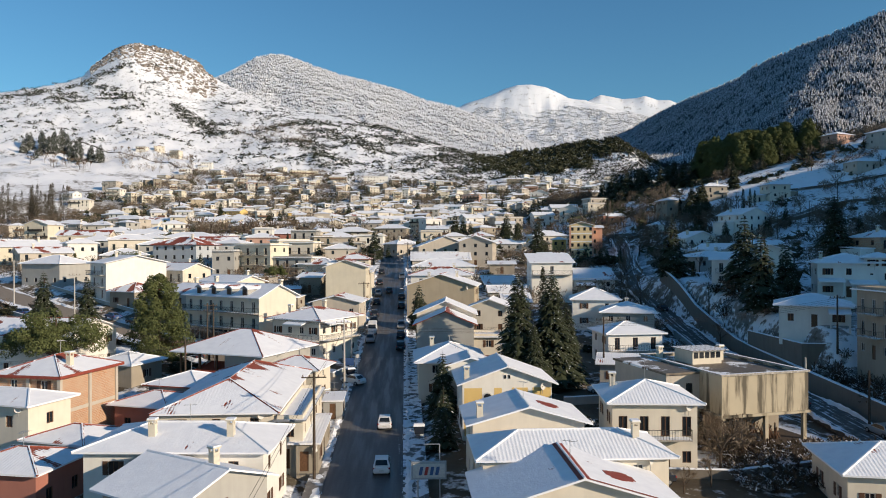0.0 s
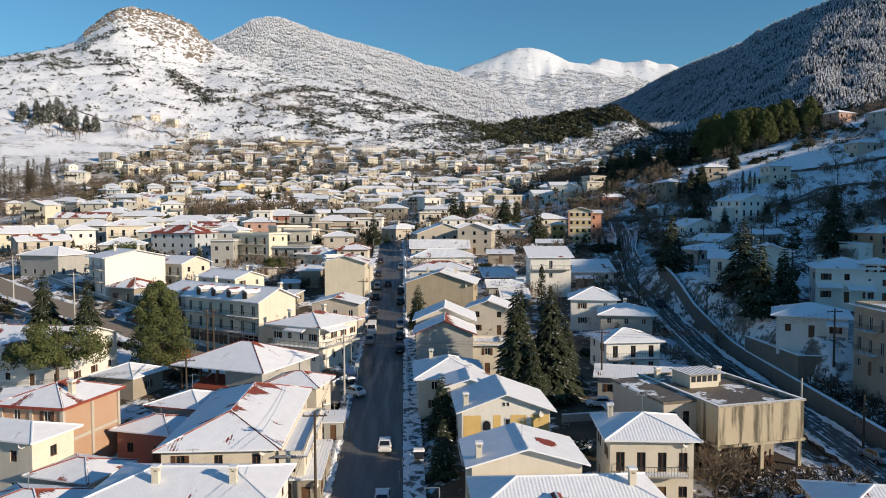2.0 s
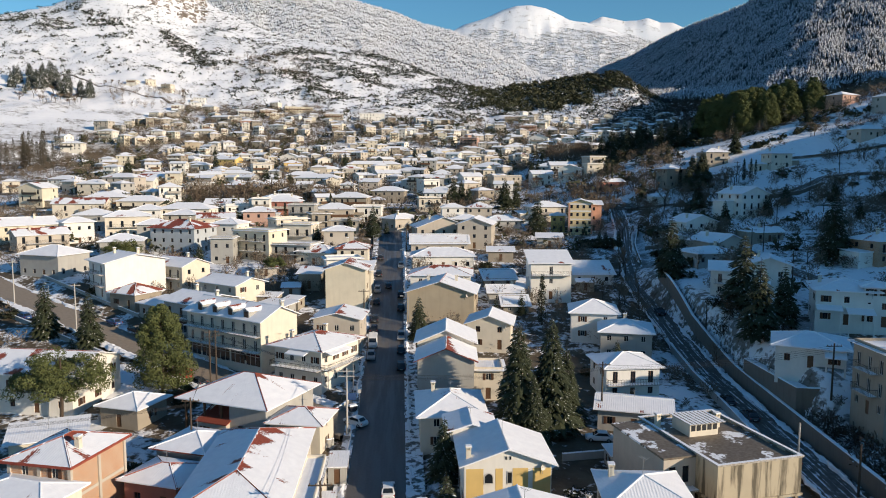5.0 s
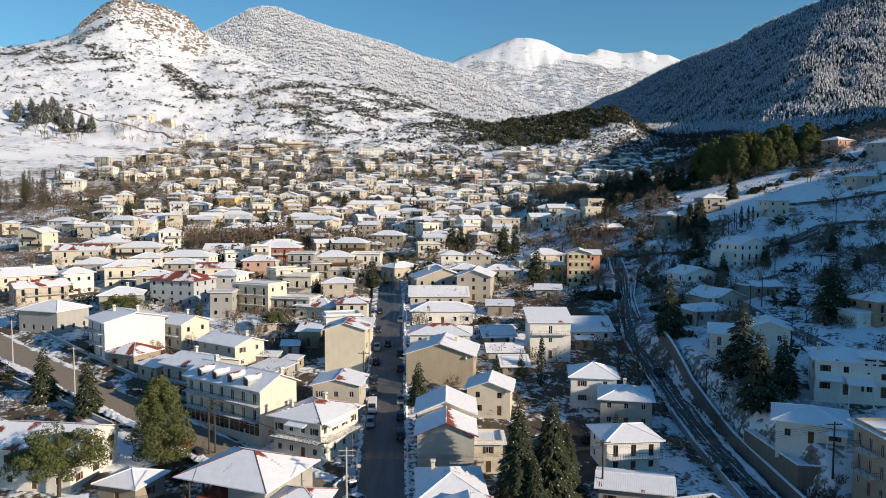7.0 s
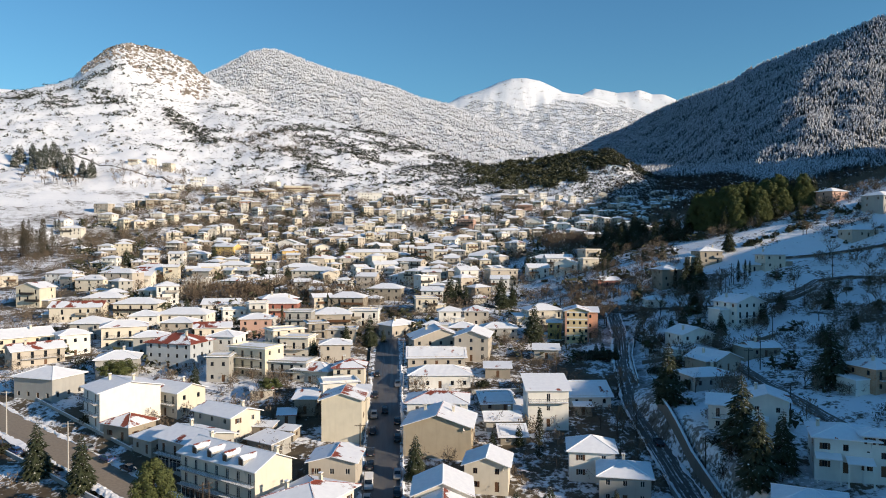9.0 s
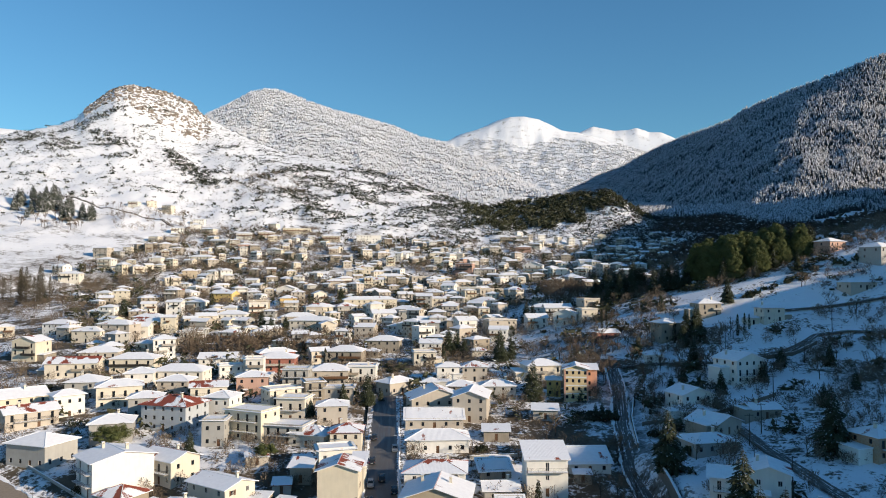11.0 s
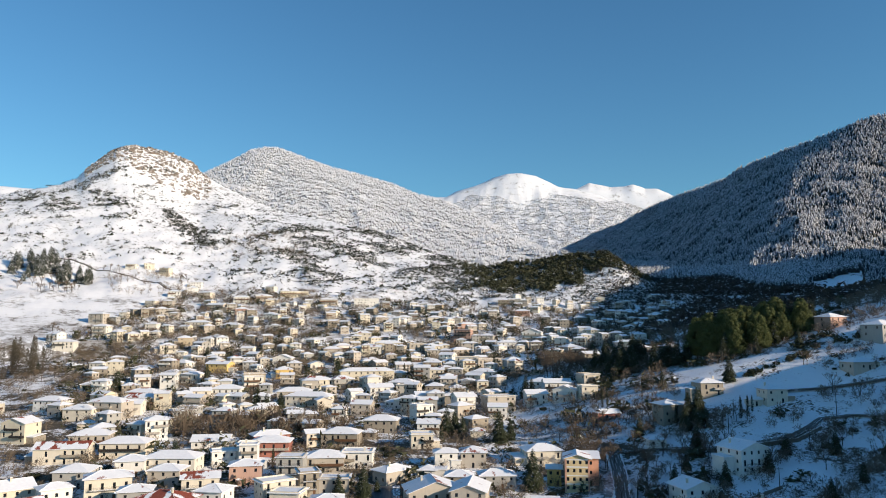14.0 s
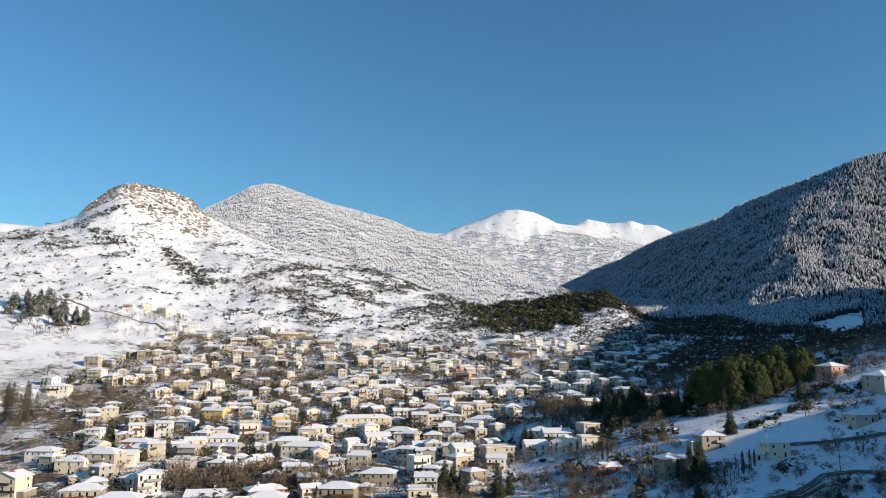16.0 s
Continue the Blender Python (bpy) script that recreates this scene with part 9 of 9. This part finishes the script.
def station_sign(x, y):
    """A petrol station's light box on two posts; its mark is plain coloured bars."""
    z = h_at(x, y)
    ob = thing("station_sign", x, y, z, 0, "white petrol station sign box on grey posts", "sign")
    for s in (-1.0, 1.0):
        bm = bmesh.new()
        tube(bm, (s, 0, -0.3), (s, 0, 2.6), 0.06, 0.06, 8)
        part("post", bm, STEEL, ob)
    bm = bmesh.new()
    box(bm, -1.6, -0.16, 2.6, 1.6, 0.16, 4.2)
    part("sign_box", bm, STEEL, ob)
    bm = bmesh.new()
    box(bm, -1.45, -0.19, 2.78, 1.45, -0.16, 4.02)
    face = part("sign_face", bm, FRAME, ob, "white sign face")
    for i, m in enumerate((PAINTS["blue"], PAINTS["red"], PAINTS["blue"], PAINTS["blue"])):
        bm = bmesh.new()
        x0 = -0.95 + i * 0.5
        v = [bm.verts.new(p) for p in ((x0, -0.2, 3.0), (x0 + 0.3, -0.2, 3.0), (x0 + 0.45, -0.2, 3.75), (x0 + 0.15, -0.2, 3.75))]
        bm.faces.new(v)
        part("mark", bm, m, face)
    bm = bmesh.new()
    tube(bm, (1.0, 0.0, 4.2), (1.0, 0.6, 5.6), 0.05, 0.05, 6)
    tube(bm, (1.0, 0.6, 5.6), (-0.4, 0.6, 5.6), 0.05, 0.05, 6)
    part("hanger", bm, STEEL, ob)


station_sign(2.1, 66.2)


def bin_box(x, y, turn, label):
    ob = thing("waste_bin", x, y, h_at(x, y) + 0.14, turn, label, "waste bin")
    bm = bmesh.new()
    loft(bm, [[(-0.5, -0.4, 0.15), (0.5, -0.4, 0.15), (0.5, 0.4, 0.15), (-0.5, 0.4, 0.15)], [(-0.68, -0.52, 1.1), (0.68, -0.52, 1.1), (0.68, 0.52, 1.1), (-0.68, 0.52, 1.1)]])
    part("body", bm, PAINTS["dark"], ob)
    bm = bmesh.new()
    loft(bm, [[(-0.72, -0.56, 1.1), (0.72, -0.56, 1.1), (0.72, 0.56, 1.1), (-0.72, 0.56, 1.1)], [(-0.6, -0.4, 1.32), (0.6, -0.4, 1.32), (0.6, 0.4, 1.32), (-0.6, 0.4, 1.32)]])
    part("lid", bm, SNOW_PILE, ob, "lid under a cap of snow")


bin_box(1.6, 87.4, 0, "dark wheeled waste bin with snow on top")
bin_box(-9.0, 119.5, 30, "dark waste bin at the street corner")


def road_sign(x, y, turn):
    ob = thing("road_sign", x, y, h_at(x, y), turn, "blue direction sign and a white plate on steel posts", "road sign")
    for s, h in ((-0.5, 2.6), (0.9, 3.2)):
        bm = bmesh.new()
        tube(bm, (s, 0, -0.2), (s, 0, h), 0.04, 0.04, 6)
        part("post", bm, STEEL, ob)
    bm = bmesh.new()
    box(bm, -1.2, -0.05, 1.3, 0.3, -0.01, 2.5)
    part("blue_plate", bm, PAINTS["blue"], ob, "blue sign plate")
    bm = bmesh.new()
    box(bm, 0.6, -0.05, 2.5, 1.2, -0.01, 3.1)
    part("white_plate", bm, FRAME, ob, "small white sign plate")


road_sign(-8.9, 122, 0)


# ---- walls, banks, hedges ----
def garden_wall(pts, tall, thick, material, label, name="garden_wall", down=2.5, level=None):
    """A wall along a line, its top following the slope, with a coping of snow."""
    bm, cap = bmesh.new(), bmesh.new()
    line = line_points(pts, 2.0)
    body, snow = [], []
    for i, (x, y) in enumerate(line):
        a, b = line[max(0, i - 1)], line[min(len(line) - 1, i + 1)]
        k = math.hypot(b[0] - a[0], b[1] - a[1])
        nx, ny = (b[1] - a[1]) / k * thick / 2, -(b[0] - a[0]) / k * thick / 2
        z = h_at(x, y) if level is None else level - tall
        body.append([(x - nx, y - ny, z - down), (x + nx, y + ny, z - down), (x + nx, y + ny, z + tall), (x - nx, y - ny, z + tall)])
        snow.append([(x - nx * 1.3, y - ny * 1.3, z + tall), (x + nx * 1.3, y + ny * 1.3, z + tall), (x + nx * 0.8, y + ny * 0.8, z + tall + 0.12), (x - nx * 0.8, y - ny * 0.8, z + tall + 0.12)])
    loft(bm, body)
    loft(cap, snow)
    bmesh.ops.recalc_face_normals(bm, faces=bm.faces)
    bmesh.ops.recalc_face_normals(cap, faces=cap.faces)
    ob = part(name, bm, material)
    tagged(ob, label, "wall")
    part("snow_coping", cap, SNOW_PILE, ob)


garden_wall(((60.5, 80), (62.2, 117), (64, 157), (66.5, 186)), 2.3, 0.5, WALLS["rubble"], "stone retaining wall beside the rutted road", "retaining_wall")
garden_wall(((62.9, 130), (62.6, 111.5), (78, 108.5)), 4.0, 0.4, WALLS["rubble"], "dark stone yard wall below the bungalow", "retaining_wall", 6, 7.8)
bm = bmesh.new()
loft(bm, [[(62.8, 111.7, z), (77, 109, z), (77, 131, z), (63.1, 131, z)] for z in (4.5, 7.4)])
tagged(part("terrace", bm, SNOW_PILE), "levelled snowy yard behind the retaining wall", "yard", kind="structure")
garden_wall(((52.5, 96), (55, 125), (56.5, 150)), 0.8, 0.3, WALLS["grey"], "low grey wall along the rutted road")
garden_wall(((22, 100), (33, 101.5), (34, 108)), 1.1, 0.25, WALLS["grey"], "low grey wall round a snowy yard")
garden_wall(((25, 72.5), (33, 71.5), (47, 74.5)), 0.9, 0.3, WALLS["rubble"], "low stone wall along a garden")
garden_wall(((-33, 106), (-18, 103.5), (-11, 107)), 1.0, 0.25, WALLS["grey"], "low wall in deep shade behind houses")
garden_wall(((68, 205), (75, 232), (86, 262)), 1.0, 0.3, WALLS["rubble"], "stone wall with snow beside the hill road")
garden_wall(((76, 225), (100, 226), (125, 236)), 1.2, 0.3, WALLS["rubble"], "terrace wall on the snowy hillside")
garden_wall(((106, 281.5), (121.5, 274.5), (137, 273), (151, 271.5), (164, 277.5)), 1.0, 0.3, WALLS["rubble"], "long terrace wall on the snowy hillside")
garden_wall(((20, 205), (56, 208)), 0.9, 0.25, WALLS["grey"], "low wall across a snowy plot")
garden_wall(((-10, 124), (-12, 119.5)), 0.6, 0.3, WALLS["grey"], "short kerb wall at the corner")
garden_wall(((-100, 205), (-62, 172)), 0.8, 0.25, WALLS["grey"], "low wall beside the gritted road")
garden_wall(((-98, 178), (-58, 147)), 0.8, 0.25, WALLS["grey"], "low wall with snow beside the road")


def snow_bank(pts, side, label, most=1.3):
    """Shovelled snow along a kerb: a continuous uneven ridge."""
    r = random.Random(int(side * 10) + 60)
    line = line_points(pts, 0.7)
    rows = []
    wide, high = 0.6, 0.25
    for i, (x, y) in enumerate(line):
        a, b = line[max(0, i - 1)], line[min(len(line) - 1, i + 1)]
        k = math.hypot(b[0] - a[0], b[1] - a[1])
        nx, ny = (b[1] - a[1]) / k, -(b[0] - a[0]) / k
        wide = min(most, max(0.12, wide + r.uniform(-0.3, 0.3)))
        high = min(0.5, max(0.04, high + r.uniform(-0.12, 0.12)))
        z = h_at(x, y) + 0.1
        o = side + r.uniform(-0.15, 0.15)
        rows.append([(x + nx * (o + t * wide), y + ny * (o + t * wide), z + k2 * high) for t, k2 in ((-1.0, -0.5), (-0.6, 0.7 * r.uniform(0.6, 1.3)), (r.uniform(-0.2, 0.2), r.uniform(0.8, 1.2)), (0.6, 0.6 * r.uniform(0.6, 1.3)), (1.0, -0.5))])
    verts = [p for row in rows for p in row]
    faces = [(5 * i + j, 5 * i + j + 1, 5 * i + j + 6, 5 * i + j + 5) for i in range(len(rows) - 1) for j in range(4)]
    me = mesh_from("snow_bank", verts, faces, SNOW_PILE)
    tagged(new("snow_bank", me), label, "snow bank", kind="stuff")


for side in (-4.5, 4.5):
    snow_bank(((-4.2, 30), (-4.2, 240)), side, "shovelled snow along the kerb", 0.55)
snow_bank(ROADS["hill_road"][0], 2.7, "snow heaped along the rutted road", 0.7)
snow_bank(ROADS["hill_road"][0], -2.7, "snow left along the edge of the rutted road", 0.6)
snow_bank(ROADS["side_road"][0][:5], -4.6, "snow heaped along the gritted road")
snow_bank(ROADS["side_road"][0][:5], 4.7, "thin snow along the far edge of the gritted road")


# ---- aerials and dishes on the roofs ----
def aerial(x, y, z, tall, turn):
    """A thin mast with cross rods."""
    ob = thing("aerial", x, y, z, turn, "thin metal television aerial on a roof", "aerial", "aerials on the roofs")
    bm = bmesh.new()
    tube(bm, (0, 0, -0.6), (0, 0, tall), 0.03, 0.025, 6)
    part("mast", bm, STEEL, ob)
    for k in range(5):
        bm = bmesh.new()
        tube(bm, (-0.5 + 0.06 * k, 0.25 * k - 0.5, tall - 0.1), (0.5 - 0.06 * k, 0.25 * k - 0.5, tall - 0.1), 0.015, 0.015, 5)
        part("rod", bm, STEEL, ob)
    bm = bmesh.new()
    tube(bm, (0, -0.55, tall - 0.12), (0, 0.6, tall - 0.12), 0.018, 0.018, 5)
    part("boom", bm, STEEL, ob)


def dish(x, y, z, turn):
    ob = thing("satellite_dish", x, y, z, turn, "small white satellite dish on a bracket", "satellite dish", "dishes on the roofs")
    bm = bmesh.new()
    tube(bm, (0, 0.1, -0.8), (0, 0.1, 0.1), 0.03, 0.03, 6)
    part("bracket", bm, STEEL, ob)
    bm = bmesh.new()
    rings = [[(r * math.cos(6.2832 * i / 14), -0.12 * (r / 0.42) ** 2 + 0.1, 0.1 + r * math.sin(6.2832 * i / 14)) for i in range(14)] for r in (0.02, 0.2, 0.34, 0.42)]
    loft(bm, rings, False)
    part("reflector", bm, FRAME, ob)


for ob in [o for o in scene.objects if o.name.startswith("house") and o.parent is None and o.location.y < 200]:
    r = random.Random(int(ob.location.x * 7 + ob.location.y * 3))
    roof = [c for c in ob.children if c.name.startswith("roof")][0]
    top = roof.location.z + max(v.co.z for v in roof.data.vertices)
    wide = max(v.co.x for v in roof.data.vertices)
    if r.random() < 0.5 and ob.location.y < 165:
        p = ob.matrix_basis @ Vector((r.uniform(-0.15, 0.15), r.uniform(-0.15, 0.15), top))
        aerial(p.x, p.y, p.z - 0.1, r.uniform(1.2, 2.4), r.uniform(0, 180))
    if r.random() < 0.35:
        low = [c for c in ob.children if c.name.startswith("wall")][0]
        p = ob.matrix_basis @ Vector((max(v.co.x for v in low.data.vertices) * 0.8, min(v.co.y for v in low.data.vertices) - 0.25, roof.location.z - 0.55))
        dish(p.x, p.y, p.z, r.uniform(20, 60))
